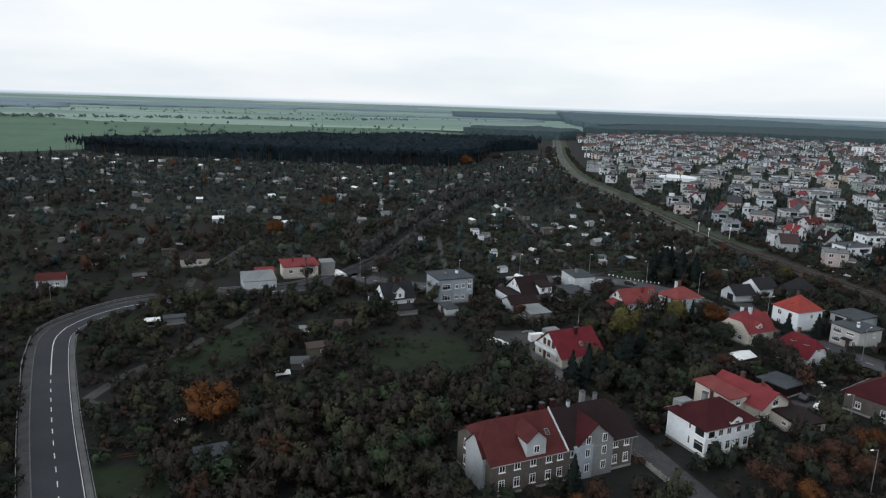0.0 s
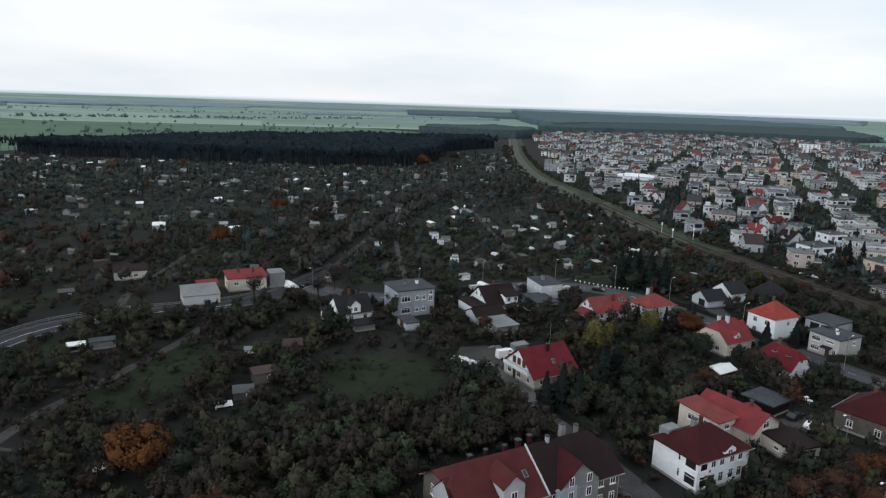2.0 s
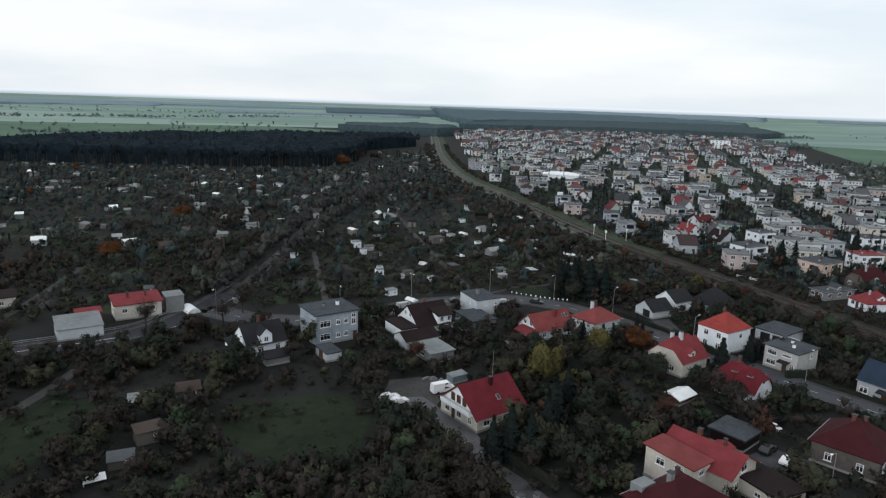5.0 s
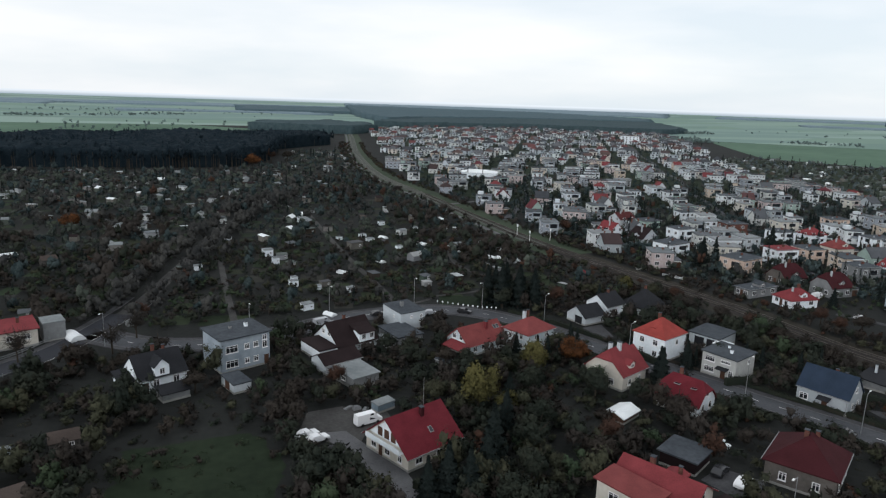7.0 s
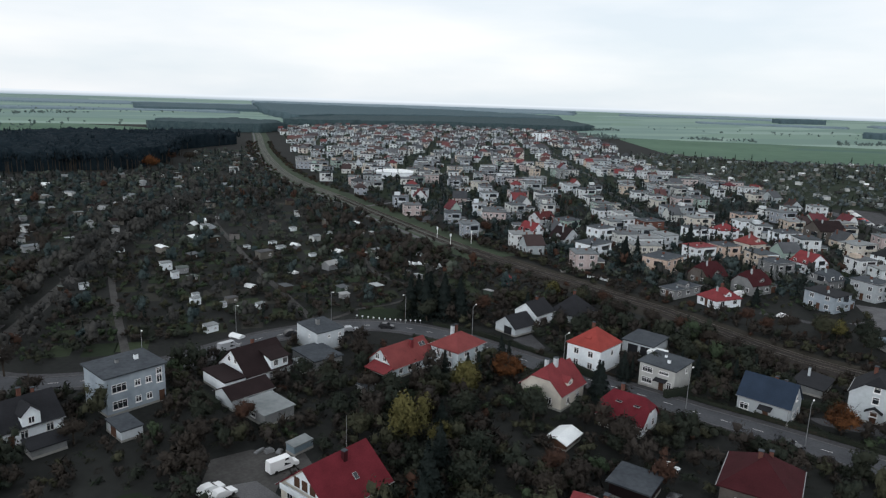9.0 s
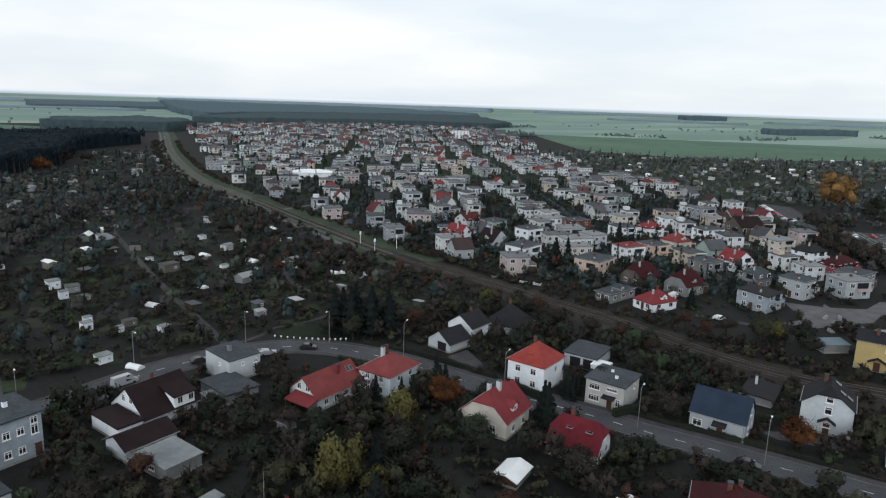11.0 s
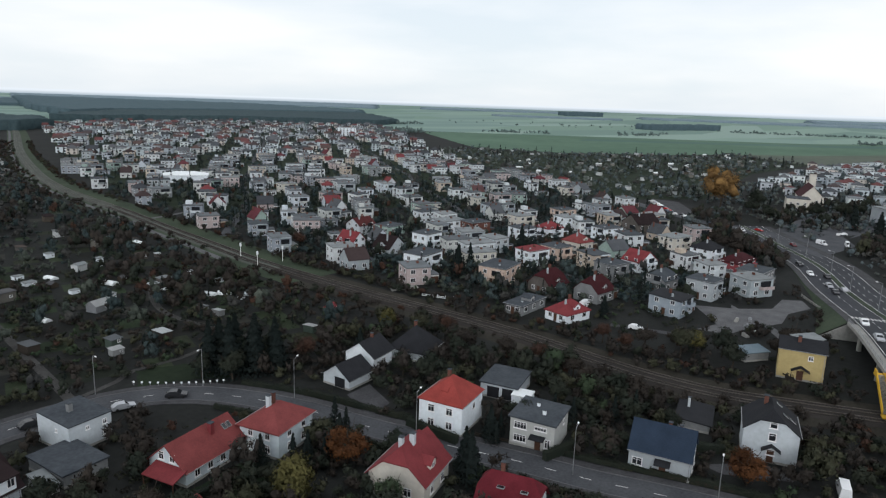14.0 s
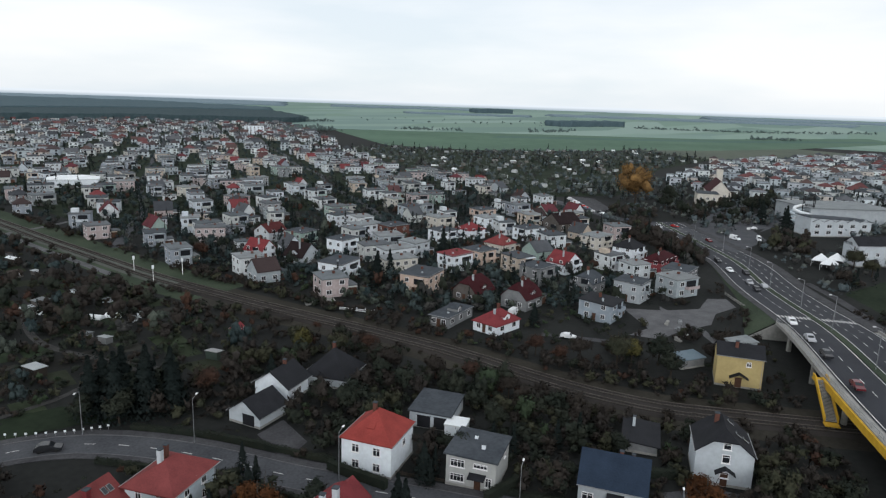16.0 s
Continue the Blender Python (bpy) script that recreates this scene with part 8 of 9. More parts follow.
# dark brown belt of trees between the town and the main road, thickets round the hotel
by = {"l_brown": [], "l_dark": [], "l_rust": [], "twigs": [], "l_olive": []}
belt = [Vector((316, 184, 0)), Vector((330, 195, 0)), Vector((343, 207, 0)), Vector((356, 221, 0)), Vector((380, 236, 0))]
for _ in range(150):
    k = rg.randrange(4)
    p = belt[k].lerp(belt[k + 1], rg.random())
    by[rg.choices(tuple(by), (4, 2, 1, 3, 0.5))[0]].append((p.x + rg.uniform(-5, 4), p.y + rg.uniform(-2, 5), rg.uniform(0.8, 1.35), rg.randrange(20)))
for poly, n, keys in (([(390, 240), (425, 236), (440, 262), (425, 275), (408, 262)], 60, (2, 5, 0.5, 1, 1)), ([(440, 224), (560, 224), (560, 238), (450, 238)], 120, (2, 5, 0, 1, 0.3)), ([(500, 204), (600, 204), (600, 214), (520, 214)], 90, (2, 6, 0, 1, 0.3)), ([(430, 204), (480, 204), (480, 212), (440, 212)], 40, (2, 5, 0, 1, 0.3)), ([(375, 172), (412, 176), (408, 160), (378, 152)], 46, (3, 3, 0, 2, 1)), ([(362, 152), (382, 158), (388, 166), (372, 172)], 50, (3, 1.5, 0, 1, 4)), ([(318, 128), (330, 130), (330, 138), (322, 140)], 14, (3, 2, 0.5, 2, 1))):
    xs, ys = [p[0] for p in poly], [p[1] for p in poly]
    k = 0
    while k < n:
        x, y = rg.uniform(min(xs), max(xs)), rg.uniform(min(ys), max(ys))
        k += 1
        if inside(poly, x, y):
            by[rg.choices(tuple(by), keys)[0]].append((x, y, rg.uniform(0.6, 1.15), rg.randrange(20)))
for key, sp in by.items():
    stuff("roadside_trees", stamp(tall, sp), key, "dark autumn trees and thickets beside the main road", "trees")

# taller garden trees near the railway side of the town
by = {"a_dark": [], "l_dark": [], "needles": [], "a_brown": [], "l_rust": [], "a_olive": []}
for _ in range(3600):
    d = 70 + 420 * rg.random() ** 0.8
    a = radians(rg.uniform(3, 74))
    x, y = 60 + d * math.sin(a), 100 + d * math.cos(a)
    if not inside(TOWN, x, y) or inside(YARD, x, y) or any((x - p) ** 2 + (y - q) ** 2 < (c + 1.0) ** 2 for p, q, c in built):
        continue
    by[rg.choices(tuple(by), (4, 3, 2.4, 1.6, 0.4, 1.2))[0]].append((x, y, rg.uniform(0.55, 1.15), rg.randrange(20)))
fine_cone = [cards(conical(150, 1.7, 8.0, 0.1), 0.36, 0.4, 0.5) for _ in range(3)]
fine_tree = [lumpy(6, 2.7, 5.8, -0.1, 5, 3, 110, 0.34, 0.5) for _ in range(6)]
for key, sp in by.items():
    stuff("town_garden_trees", stamp(fine_cone if key == "needles" else fine_tree, sp), key, "trees and conifers in the gardens between town houses", "garden trees")

# garden trees of the town
by = {"l_brown": [], "l_dark": [], "needles": [], "l_olive": [], "l_green": [], "l_rust": []}
tries = 0
while tries < 14000:
    tries += 1
    d = 80 + 1500 * rg.random() ** (1.5 if tries % 3 else 3.5)
    a = radians(rg.uniform(3, 62))
    x, y = 60 + d * math.sin(a), 100 + d * math.cos(a)
    if not inside(TOWN, x, y) or inside(YARD, x, y) or any((x - p) ** 2 + (y - q) ** 2 < (c - 0.6) ** 2 for p, q, c in built):
        continue
    by[rg.choices(tuple(by), (1.4, 5, 2.4, 1.2, 1.4, 0.25))[0]].append((x, y, rg.uniform(0.4, 1.15) * (1 + d / 1800), rg.randrange(20)))
for key, sp in by.items():
    v = [stamp(mid_cone if key == "needles" else mid_shrub, [q for q in sp if math.hypot(q[0] - 60, q[1] - 100) < 430]), stamp(mid_cone if key == "needles" else far_shrub, [q for q in sp if math.hypot(q[0] - 60, q[1] - 100) >= 430])]
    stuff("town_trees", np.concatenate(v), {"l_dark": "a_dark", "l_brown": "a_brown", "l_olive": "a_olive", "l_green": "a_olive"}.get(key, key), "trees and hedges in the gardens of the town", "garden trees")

# eastern allotments and the strip along the main road
by = {"l_brown": [], "l_dark": [], "l_olive": [], "needles": [], "l_green": []}
for _ in range(3400):
    x, y = rg.uniform(440, 1050), rg.uniform(285, 735)
    if inside(ALLOT2, x, y):
        by[rg.choices(tuple(by), (2, 4, 2, 1, 2))[0]].append((x, y, rg.uniform(0.6, 1.7), rg.randrange(20)))
for _ in range(2600):
    x, y = rg.uniform(300, 640), rg.uniform(80, 335)
    if clear(x, y, 3.0) and not inside(TOWN, x, y) and not (374 < x < 436 and 146 < y < 194) and not (400 < x < 475 and 268 < y < 322):
        by[rg.choices(tuple(by), (3, 4, 2, 1.4, 1.6))[0]].append((x, y, rg.uniform(0.6, 1.6), rg.randrange(20)))
# leaf keys swap to the copies with painted haze
for key, sp in by.items():
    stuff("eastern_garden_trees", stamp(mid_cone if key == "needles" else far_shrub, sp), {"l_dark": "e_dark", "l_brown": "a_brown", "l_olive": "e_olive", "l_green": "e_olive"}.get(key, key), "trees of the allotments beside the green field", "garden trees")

# ---- pine wood ----
PINES = [(-330, 735), (-303, 707), (-208, 684), (-108, 664), (-17, 650), (66, 648), (108, 712), (146, 885), (236, 985), (225, 1050), (100, 1030), (-30, 1010), (-150, 920), (-240, 800)]
PINE_CORE = [(-38 + (x + 38) * 0.94, 842 + (y - 842) * 0.9) for x, y in PINES]
pine = [lumpy(3, 2.9, 13.5, 4.8, 4, 3, 22, 0.7, 0.5) for _ in range(5)]
poles = []
sp = []
tries = 0
while tries < 5200:
    tries += 1
    x, y = rg.uniform(-330, 240), rg.uniform(645, 1050)
    if inside(PINES, x, y) and (not inside(PINE_CORE, x, y) or rg.random() < 0.6):
        sp.append((x, y, rg.uniform(0.92, 1.14), rg.randrange(20)))
stuff("pine_wood", stamp(pine, sp, 0.0, 0.92, 1.05), "pine", "dense dark pine wood behind the gardens", "woodland")
f = Form()
for x, y, s, _ in sp:
    if y < 720 or rg.random() < 0.2:
        f.tube((x, y, -0.3), (x, y, 13 * s), 0.24, 0.12, 4)
solo("pine_trunks", f, M["bark"], "dark trunks of the pine wood", "trunks", kind="stuff")

# ---- distance: tree rows, woods and farms ----
far_tree = [lumpy(4, 7.5, 12, -1.5, 4, 3, 10, 1.4) for _ in range(5)]
sp = []
for (x0, y0), (x1, y1), n, j in (((-900, 1530), (-730, 1640), 60, 14), ((-700, 1660), (-500, 1810), 60, 14), ((-480, 1820), (-250, 1950), 50, 18), ((-250, 1950), (100, 2300), 60, 40), ((-375, 1095), (-345, 1108), 9, 3), ((-318, 1132), (-258, 1164), 15, 4), ((-420, 1080), (-410, 1090), 2, 3), ((-150, 1330), (20, 1450), 12, 40), ((-600, 1350), (400, 1650), 22, 120), ((-1500, 2300), (500, 2700), 90, 160),
                                 ((60, 1180), (140, 1190), 16, 14), ((820, 1040), (1060, 1190), 40, 14), ((1170, 1480), (1370, 1480), 60, 16), ((1200, 1083), (1290, 972), 26, 14), ((1418, 894), (1570, 858), 26, 6), ((2125, 915), (2252, 632), 60, 14), ((2250, 640), (2800, 300), 90, 30), ((1720, 476), (1802, 406), 34, 16), ((1700, 1500), (2400, 1000), 30, 160), ((1640, 900), (1660, 890), 4, 5), ((900, 1100), (1000, 1090), 30, 12)):
    for k in range(int(n * 1.5)):
        t = rg.random()
        x, y = x0 + (x1 - x0) * t + rg.gauss(0, j * 0.4), y0 + (y1 - y0) * t + rg.gauss(0, j)
        sp.append((x, y, rg.uniform(0.4, 1.05), rg.randrange(20)))
v = stamp(far_tree, sp)
rr = np.hypot(v[:, 0] - CX, v[:, 1] - CY)
tt = np.clip((rr - 2300) / 2500, 0, 1)
v[:, 2] += 38 * tt * tt * (3 - 2 * tt)
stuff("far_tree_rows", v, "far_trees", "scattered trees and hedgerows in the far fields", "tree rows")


def canopy(name, poly, h, cell, material, label, rough=0.16):
    """A closed wood seen from afar: a rolling roof of crowns over a wooded plot, with its edges reaching the ground."""
    xs, ys = [p[0] for p in poly], [p[1] for p in poly]
    nx, ny = int((max(xs) - min(xs)) / cell) + 1, int((max(ys) - min(ys)) / cell) + 1
    idx, f = {}, Form()

    def corner(i, j, top):
        key = (i, j, top)
        if key not in idx:
            x = min(xs) + i * cell + 0.35 * cell * noise.noise(Vector((i * 3.1, j * 2.7, 1.0)))
            y = min(ys) + j * cell + 0.35 * cell * noise.noise(Vector((i * 2.3, j * 3.7, 8.0)))
            base = rise_of(math.hypot(x - CX, y - CY))
            idx[key] = len(f.v)
            f.v.append((x, y, base + (h * (1 + rough * 0.8 * noise.noise(Vector((x * 0.013, y * 0.013, 0))) + rough * noise.noise(Vector((i * 0.9, j * 0.9, 5.0)))) if top else -1.0)))
        return idx[key]
    on = {(i, j) for i in range(nx) for j in range(ny) if inside(poly, min(xs) + (i + 0.5) * cell, min(ys) + (j + 0.5) * cell)}
    for i, j in on:
        f.f.append((corner(i, j, 1), corner(i + 1, j, 1), corner(i + 1, j + 1, 1), corner(i, j + 1, 1)))
        for (di, dj), (a, b) in (((-1, 0), ((0, 1), (0, 0))), ((1, 0), ((1, 0), (1, 1))), ((0, -1), ((0, 0), (1, 0))), ((0, 1), ((1, 1), (0, 1)))):
            if (i + di, j + dj) not in on:
                f.f.append((corner(i + a[0], j + a[1], 0), corner(i + b[0], j + b[1], 0), corner(i + b[0], j + b[1], 1), corner(i + a[0], j + a[1], 1)))
    f.s = [0] * len(f.f)
    ob = solo(name, f, material, label, "woodland", kind="stuff")
    ob.data.polygons.foreach_set("use_smooth", np.ones(len(f.f), dtype=bool))
    return ob


def sector(a0, a1, r0, r1):
    """Wooded plot between two bearings and two distances."""
    out = []
    for i in range(9):
        a = radians(a0 + (a1 - a0) * i / 8)
        out.append((CX + r0 * math.sin(a), CY + r0 * math.cos(a)))
    for i in range(8, -1, -1):
        a = radians(a0 + (a1 - a0) * i / 8)
        out.append((CX + r1 * math.sin(a), CY + r1 * math.cos(a)))
    return out


canopy("pine_canopy", PINE_CORE, 15.0, 4.0, M["pine"], "closed dark crowns inside the pine wood", 0.3)
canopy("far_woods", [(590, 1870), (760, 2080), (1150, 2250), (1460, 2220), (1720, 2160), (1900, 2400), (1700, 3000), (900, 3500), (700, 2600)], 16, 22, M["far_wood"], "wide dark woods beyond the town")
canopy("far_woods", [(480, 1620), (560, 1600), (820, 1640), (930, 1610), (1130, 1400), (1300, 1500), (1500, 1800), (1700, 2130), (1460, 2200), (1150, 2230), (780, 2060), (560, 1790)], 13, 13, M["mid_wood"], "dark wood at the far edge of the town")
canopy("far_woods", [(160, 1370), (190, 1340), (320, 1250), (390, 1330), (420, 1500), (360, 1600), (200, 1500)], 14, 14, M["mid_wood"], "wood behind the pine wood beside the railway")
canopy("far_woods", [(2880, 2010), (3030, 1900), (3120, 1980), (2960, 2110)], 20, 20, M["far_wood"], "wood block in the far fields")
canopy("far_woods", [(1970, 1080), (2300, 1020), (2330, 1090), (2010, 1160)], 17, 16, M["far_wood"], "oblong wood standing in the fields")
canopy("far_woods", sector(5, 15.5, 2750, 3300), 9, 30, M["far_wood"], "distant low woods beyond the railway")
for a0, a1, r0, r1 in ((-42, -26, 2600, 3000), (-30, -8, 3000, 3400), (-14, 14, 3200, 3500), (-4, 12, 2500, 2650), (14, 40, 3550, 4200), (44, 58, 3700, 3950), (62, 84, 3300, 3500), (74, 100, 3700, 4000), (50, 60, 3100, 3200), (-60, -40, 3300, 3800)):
    canopy("far_woods", sector(a0, a1, r0, r1), 6, 45, M["haze_wood"], "low woods near the horizon with blue-grey haze in their colour")

# ring added round the land; its glow stands in for distant haze
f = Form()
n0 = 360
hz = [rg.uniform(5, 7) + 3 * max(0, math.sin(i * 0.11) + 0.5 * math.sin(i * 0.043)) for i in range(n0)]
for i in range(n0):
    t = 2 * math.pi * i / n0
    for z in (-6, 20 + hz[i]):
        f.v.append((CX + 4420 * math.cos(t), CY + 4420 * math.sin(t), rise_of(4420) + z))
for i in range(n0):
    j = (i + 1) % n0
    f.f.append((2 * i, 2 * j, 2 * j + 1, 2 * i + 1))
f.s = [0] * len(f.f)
solo("backdrop", f, M["horizon"], "glowing backdrop ring with painted pale blue haze at the horizon", "distance", kind="structure")

# ---- eastern district ----
f = Form()
EAST = [(600, 300), (900, 340), (1300, 215), (1200, 110), (720, 95), (560, 150), (560, 215)]
sp = []
for _ in range(1500):
    x, y = rg.uniform(560, 1300), rg.uniform(95, 340)
    if not inside(EAST, x, y):
        continue
    if any((x - a) ** 2 + (y - b) ** 2 < 15 ** 2 for a, b in sp):
        continue
    sp.append((x, y))
    w, d, e, a = rg.uniform(8, 13), rg.uniform(8, 10), rg.choice((3.6, 5.6, 6.0, 6.2)), radians(20 + rg.uniform(-6, 6))
    n0 = len(f.v)
    f.box(-w / 2, -d / 2, 0, w / 2, d / 2, e, 0, False)
    if rg.random() < 0.5:
        f.sheet(roof_faces("hip", w, d, e, rg.uniform(2, 3.4), 0.3, "x"), 0.2, 1)
    else:
        f.box(-w / 2 - 0.2, -d / 2 - 0.2, e + 0.02, w / 2 + 0.2, d / 2 + 0.2, e + 0.3, 2, False)
    for z in (1.0, 3.7)[: 2 if e > 5 else 1]:
        for k in (-0.28, 0.28):
            f.box(-w / 2 - 0.05, k * d - 0.7, z, -w / 2 + 0.01, k * d + 0.7, z + 1.3, 3, False)
            f.box(k * w - 0.75, -d / 2 - 0.05, z, k * w + 0.75, -d / 2 + 0.01, z + 1.3, 3, False)
    for q in range(n0, len(f.v)):
        px, py, pz = f.v[q]
        f.v[q] = (x + px * math.cos(a) - py * math.sin(a), y + px * math.sin(a) + py * math.cos(a), pz)
solo("eastern_district", f, far_mats, "far houses beyond the main road", "town", kind="stuff")
sp2 = []
for _ in range(3600):
    x, y = rg.uniform(540, 1300), rg.uniform(95, 345)
    if inside(EAST, x, y) and not any((x - a) ** 2 + (y - b) ** 2 < 8 ** 2 for a, b in sp):
        sp2.append((x, y, rg.uniform(0.7, 1.8), rg.randrange(20)))
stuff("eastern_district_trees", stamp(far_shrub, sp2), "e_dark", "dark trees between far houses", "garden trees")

house("church with pale walls and dark red roof", (528, 236, 22, 30, 14), 8.0, "gable", 7.5, "cream", "t_maroon", over=0.4, wins=rows("W", (-3, 3), (3,), 1.4, 3.0) + rows("S", (-10, -5, 0, 5, 10), (3,), 1.4, 3.2), name="church")
house("slim concrete church tower", (545, 240, 22, 5, 4), 21, "flat", 0.1, "cream", "t_brown", over=0.2, name="church_tower")
house("cream parish house beside the church", (503, 236, 22, 16, 13), 8.2, "flat", 0.1, "cream", "felt", wins=rows("W", (-4, 0, 4), (1.2, 4.4), 1.4, 1.5) + rows("S", (-5, 0, 5), (1.2, 4.4), 1.4, 1.5))
AT = plan(423.5, 162, 446, 137.5, 455.5, 146.2)
hot = house("off-white hotel building with scalloped gables and grey roof", AT, 8.0, "mono", 2.0, "offwhite", "felt", over=0.4, wins=rows("W", (-12.8, -6.4, 0, 6.4, 12.8), (1.4, 4.6), 2.2, 1.8) + rows("S", (-3, 3), (1.2, 4.6), 1.6, 1.6), name="hotel")
for u in (-12.8, -6.4, 0, 6.4, 12.8):
    add_dormer(hot, "W", u, AT[3], AT[4], 6.6, 6.0, 1.2, 3.0, 1.4, "offwhite", "felt", win=False, out=0.2)
house("long grey sports hall with flat light roof", (492, 160, 42, 34, 52), 9.4, "flat", 0.4, "lightgrey", "felt_light", over=0.6, name="sports_hall")
AT = plan(367, 141, 360, 135, 372, 122)
sgn = house("off-white hotel wing with lettering under its gable", AT, 9.0, "gable", 3.0, "offwhite", "t_dark", over=0.3, wins=rows("W", (2.6,), (1.2, 3.8, 6.4), 1.0, 1.8) + rows("S", (-5, 0, 5), (1.2, 4.4), 1.4, 1.4), name="hotel")
tx = bpy.data.curves.new("lettering", "FONT")
tx.body, tx.size, tx.extrude, tx.align_x = "HOTEL", 1.7, 0.05, "CENTER"
tx.materials.append(M["t_dark"])
tob = new("lettering", tx)
tob.parent = sgn
tob.matrix_basis = on_wall("W", -1.4, 8.4, AT[3], AT[4], 0.08) @ pose(0, 0, 0, 90, 0, 0)
# white tube slides round a dark lattice tower beside the hall
slide = thing("water_slide", pose(466, 170, 0), "white and pale blue tube slides round a lattice tower", "water slide")
f = Form()
for dx in (-2.6, 2.6):
    for dy in (-2.6, 2.6):
        f.box(dx - 0.2, dy - 0.2, -0.2, dx + 0.2, dy + 0.2, 17)
for z in range(2, 18, 3):
    for o in (-2.6, 2.6):
        f.box(-2.6, o - 0.12, z - 0.15, 2.6, o + 0.12, z + 0.15)
        f.box(o - 0.12, -2.6, z - 0.15, o + 0.12, 2.6, z + 0.15)
part("tower", f, M["t_dark"], slide, "dark steel lattice tower")
for base, turns, r, lab in ((11.0, 1.4, 4.4, "white tube"), (8.0, 1.7, 6.0, "pale blue tube")):
    f = Form()
    pts = [(r * math.cos(t_ * 2 * math.pi * turns / 40) - 5, r * math.sin(t_ * 2 * math.pi * turns / 40) + 2, base - t_ * (base - 2.0) / 40) for t_ in range(41)]
    for a, b in zip(pts, pts[1:]):
        f.tube(a, b, 0.8, 0.8, 8)
    part("tube", f, M["tarp"] if r == 4.4 else M["paleblue"], slide, lab)
f = Form()
for a_ in range(5):
    f.tube((6 * math.cos(a_) - 5, 6 * math.sin(a_) + 2, -0.2), (6 * math.cos(a_) - 5, 6 * math.sin(a_) + 2, 6), 0.2, 0.2, 6)
part("support", f, M["metal"], slide)
for x, y in ((352, 147), (358, 142), (346, 143)):
    f = Form()
    f.sheet([[(x - 3, y - 3, 2.4), (x + 3, y - 3, 2.4), (x, y, 5.2)], [(x + 3, y - 3, 2.4), (x + 3, y + 3, 2.4), (x, y, 5.2)], [(x + 3, y + 3, 2.4), (x - 3, y + 3, 2.4), (x, y, 5.2)], [(x - 3, y + 3, 2.4), (x - 3, y - 3, 2.4), (x, y, 5.2)]], 0.06)
    for dx in (-2.9, 2.9):
        for dy in (-2.9, 2.9):
            f.box(x + dx - 0.06, y + dy - 0.06, -0.1, x + dx + 0.06, y + dy + 0.06, 2.4)
    solo("party_tent", f, M["tarp"], "white pointed party tent on the lawn", "tent", "party tents")
house("large white-roofed hall in the town", (249, 562, -30, 30, 18), 5.5, "hip", 2.0, "white", "tarp", over=0.4, name="hall")
house("tall pale block of flats far off", (760, 1030, -30, 30, 12), 14, "flat", 0.1, "white", "felt_light", over=0.2, name="apartment_block", wins=rows("S", (-12, -6, 0, 6, 12), (2, 5, 8, 11), 2, 1.6))


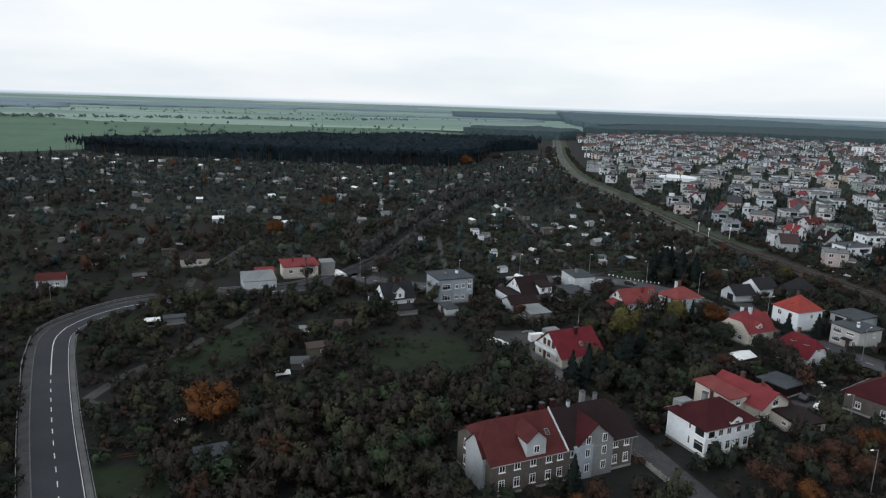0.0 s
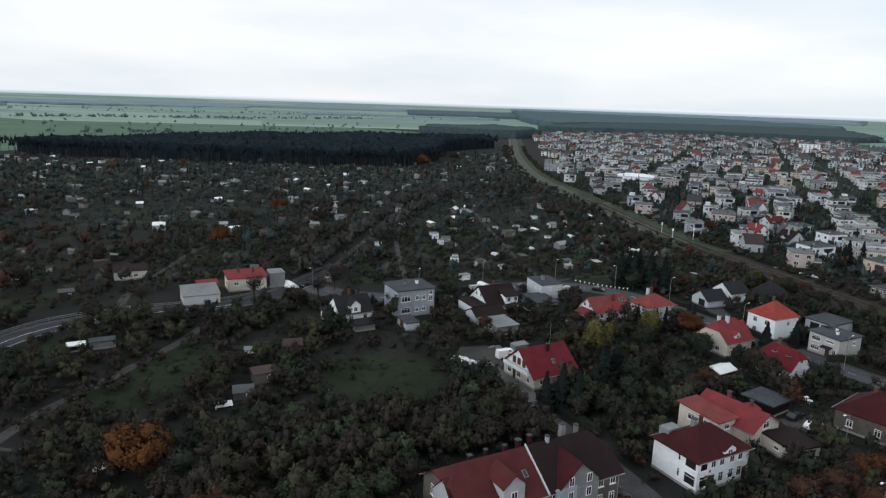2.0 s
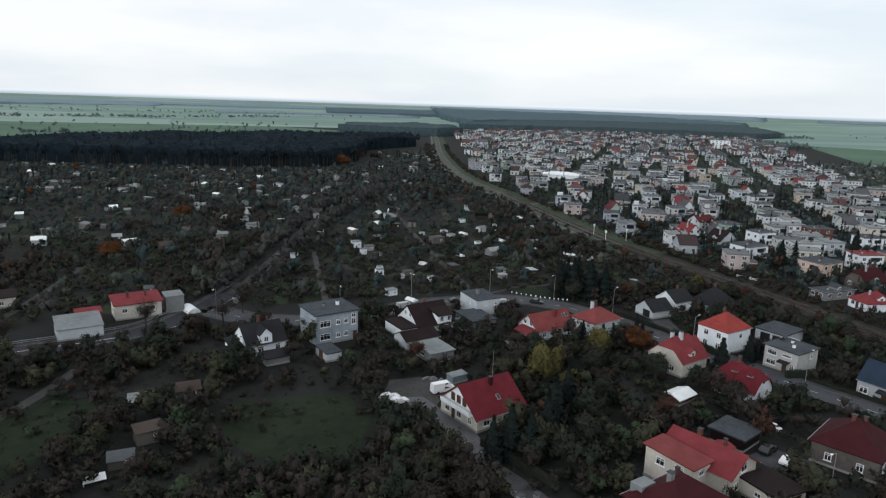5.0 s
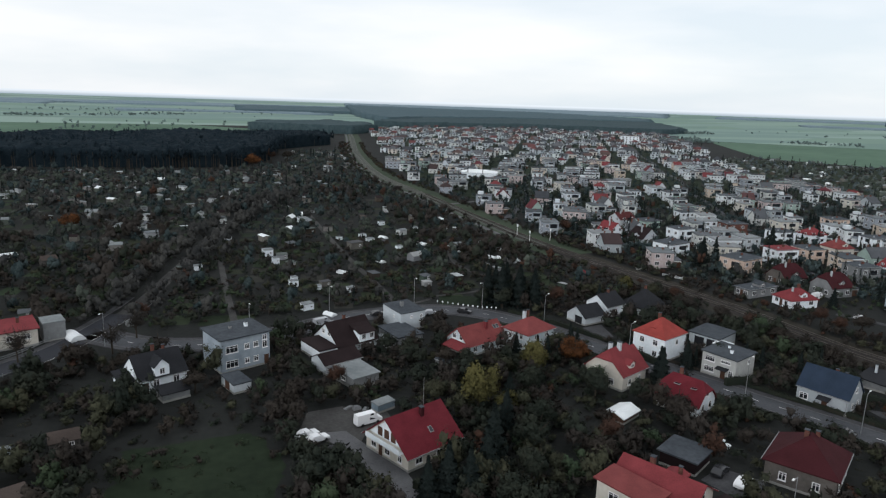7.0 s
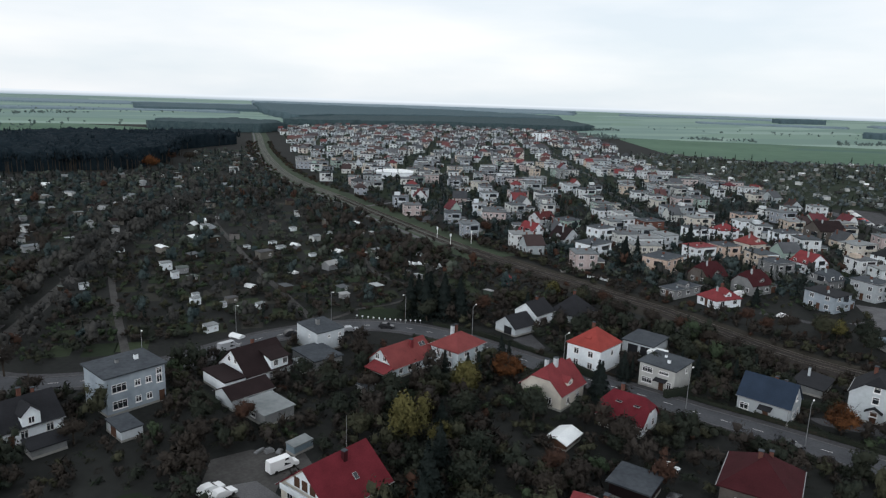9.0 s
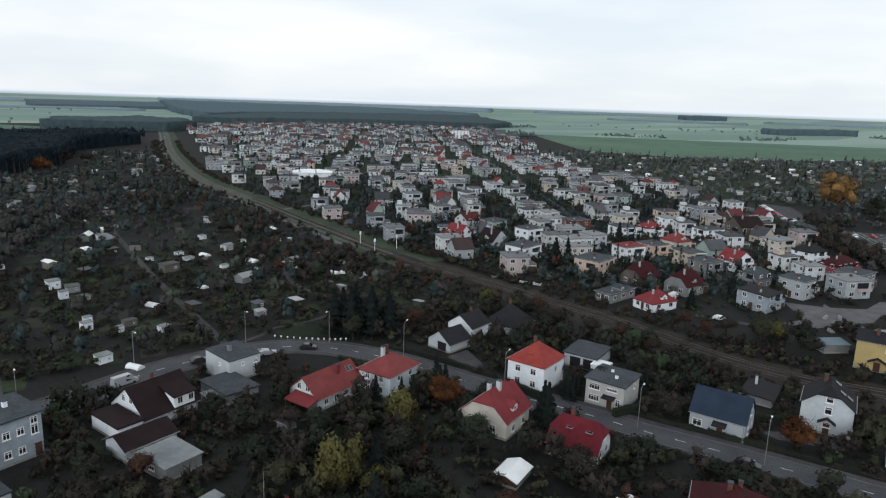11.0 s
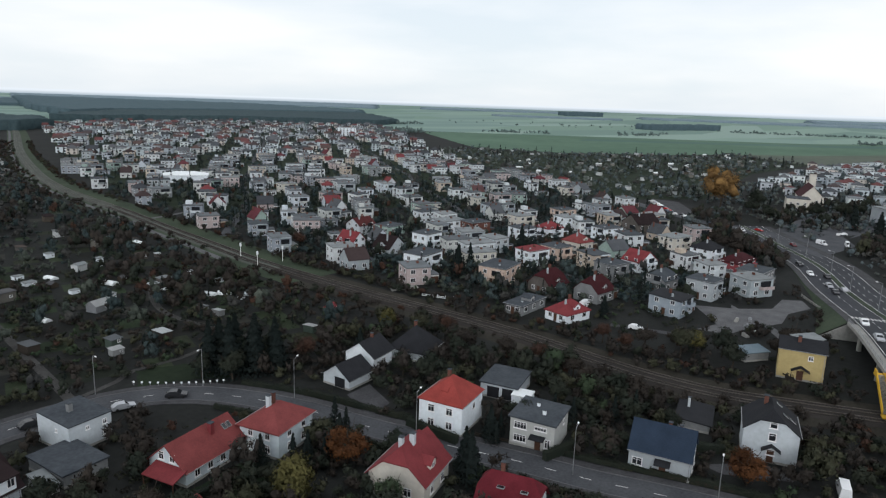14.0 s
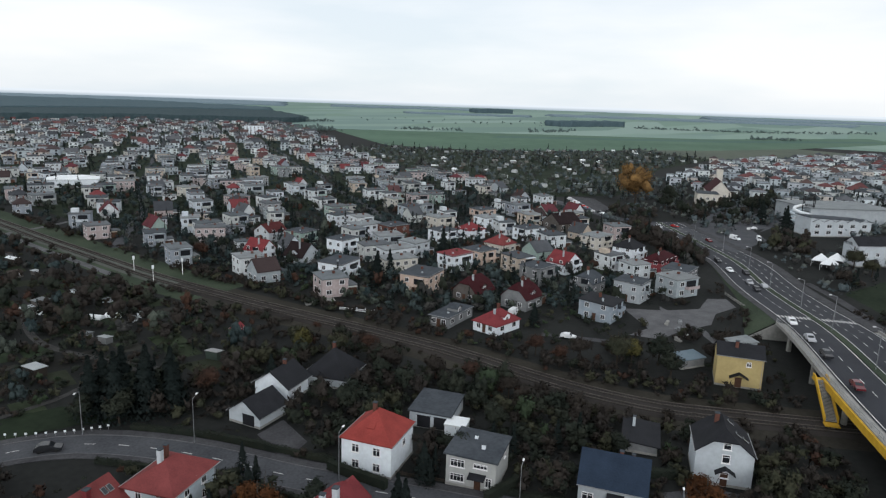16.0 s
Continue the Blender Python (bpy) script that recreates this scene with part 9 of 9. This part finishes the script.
# ---- hedges along the street, garden tables ----
def hedge(x0, y0, x1, y1, w=1.1, h=1.7, material="l_dark", label="clipped dark green hedge along a garden"):
    l_ = math.hypot(x1 - x0, y1 - y0)
    n = int(l_ * 95)
    u, side, t = nr.uniform(-l_ / 2, l_ / 2, n), nr.integers(0, 3, n), nr.random(n)
    px = u
    py = np.where(side == 0, -w / 2, np.where(side == 1, w / 2, (t - 0.5) * w)) + 0.08 * nr.normal(size=n)
    pz = np.where(side == 2, h, t * h) + 0.09 * nr.normal(size=n) + 0.12 * np.sin(u * 1.7)
    out = np.stack([np.zeros(n), np.where(side == 0, -1.0, np.where(side == 1, 1.0, 0.0)), np.where(side == 2, 1.0, 0.25)], 1)
    v = cards(np.concatenate([np.stack([px, py, pz], 1), out], 1), 0.19, 0.5, 0.2)
    k = h - 0.12
    a, b = l_ / 2, w / 2 - 0.1
    q = [(-a, -b, -0.1), (a, -b, -0.1), (a, -b, k), (-a, -b, k), (-a, b, -0.1), (a, b, -0.1), (a, b, k), (-a, b, k)]
    core = []
    for f4, nn in (((0, 1, 2, 3), (0, -1, 0.2)), ((5, 4, 7, 6), (0, 1, 0.2)), ((3, 2, 6, 7), (0, 0, 1)), ((4, 0, 3, 7), (-1, 0, 0.2)), ((1, 5, 6, 2), (1, 0, 0.2))):
        for tri in ((f4[0], f4[1], f4[2]), (f4[0], f4[2], f4[3])):
            core += [q[c] + nn for c in tri]
    ob = tagged(new("hedge", tris_mesh("hedge", np.concatenate([np.array(core), v]), M[material])), label, "hedge", "street hedges")
    ob.matrix_basis = pose((x0 + x1) / 2, (y0 + y1) / 2, 0, 0, 0, math.degrees(math.atan2(y1 - y0, x1 - x0)))


for sgn in (-1, 1):
    line = [street[i] + side_of(street, i) * (6.1 * sgn) for i in range(len(street))]
    i = 26
    while i + 3 < len(line):
        a, b = line[i], line[i + 3]
        m_ = (a + b) / 2
        if (i * 7) % 5 != 0 and all((m_.x - p) ** 2 + (m_.y - q) ** 2 > (c * 0.72 + 1.2) ** 2 for p, q, c in built) and m_.y < 232:
            hedge(a.x, a.y, b.x, b.y, 0.9, 0.8 + 0.5 * ((i * 13) % 7) / 7)
        i += 3
for x0, y0, x1, y1, hh in ((40, 145, 47, 128, 1.6), (54, 104, 66, 108.6, 1.2), (85, 112, 90, 125, 1.8), (120.5, 160.6, 131, 158.6, 1.8), (112, 186.4, 113.6, 175, 1.7), (147, 139.6, 139, 152, 1.6), (34.4, 196, 30, 212, 1.7), (13, 205.5, 26, 209.5, 1.5), (66, 190.6, 86, 189.4, 1.4), (88, 203, 101.4, 196, 1.4)):
    hedge(x0, y0, x1, y1, 1.2, hh)
for x, y in ((96.6, 140.4), (99.0, 139.6), (98.6, 137.8)):
    t = thing("garden_table", pose(x, y, 0), "white plastic garden table on the grass", "table", "garden tables")
    f = Form()
    f.tube((0, 0, 0.70), (0, 0, 0.76), 0.62, 0.62, 14)
    part("tabletop", f, M["tarp"], t)
    for k in range(4):
        f = Form()
        f.tube((0.4 * math.cos(k * 1.571 + 0.78), 0.4 * math.sin(k * 1.571 + 0.78), -0.02), (0.3 * math.cos(k * 1.571 + 0.78), 0.3 * math.sin(k * 1.571 + 0.78), 0.7), 0.035, 0.035, 6)
        part("leg", f, M["tarp"], t)
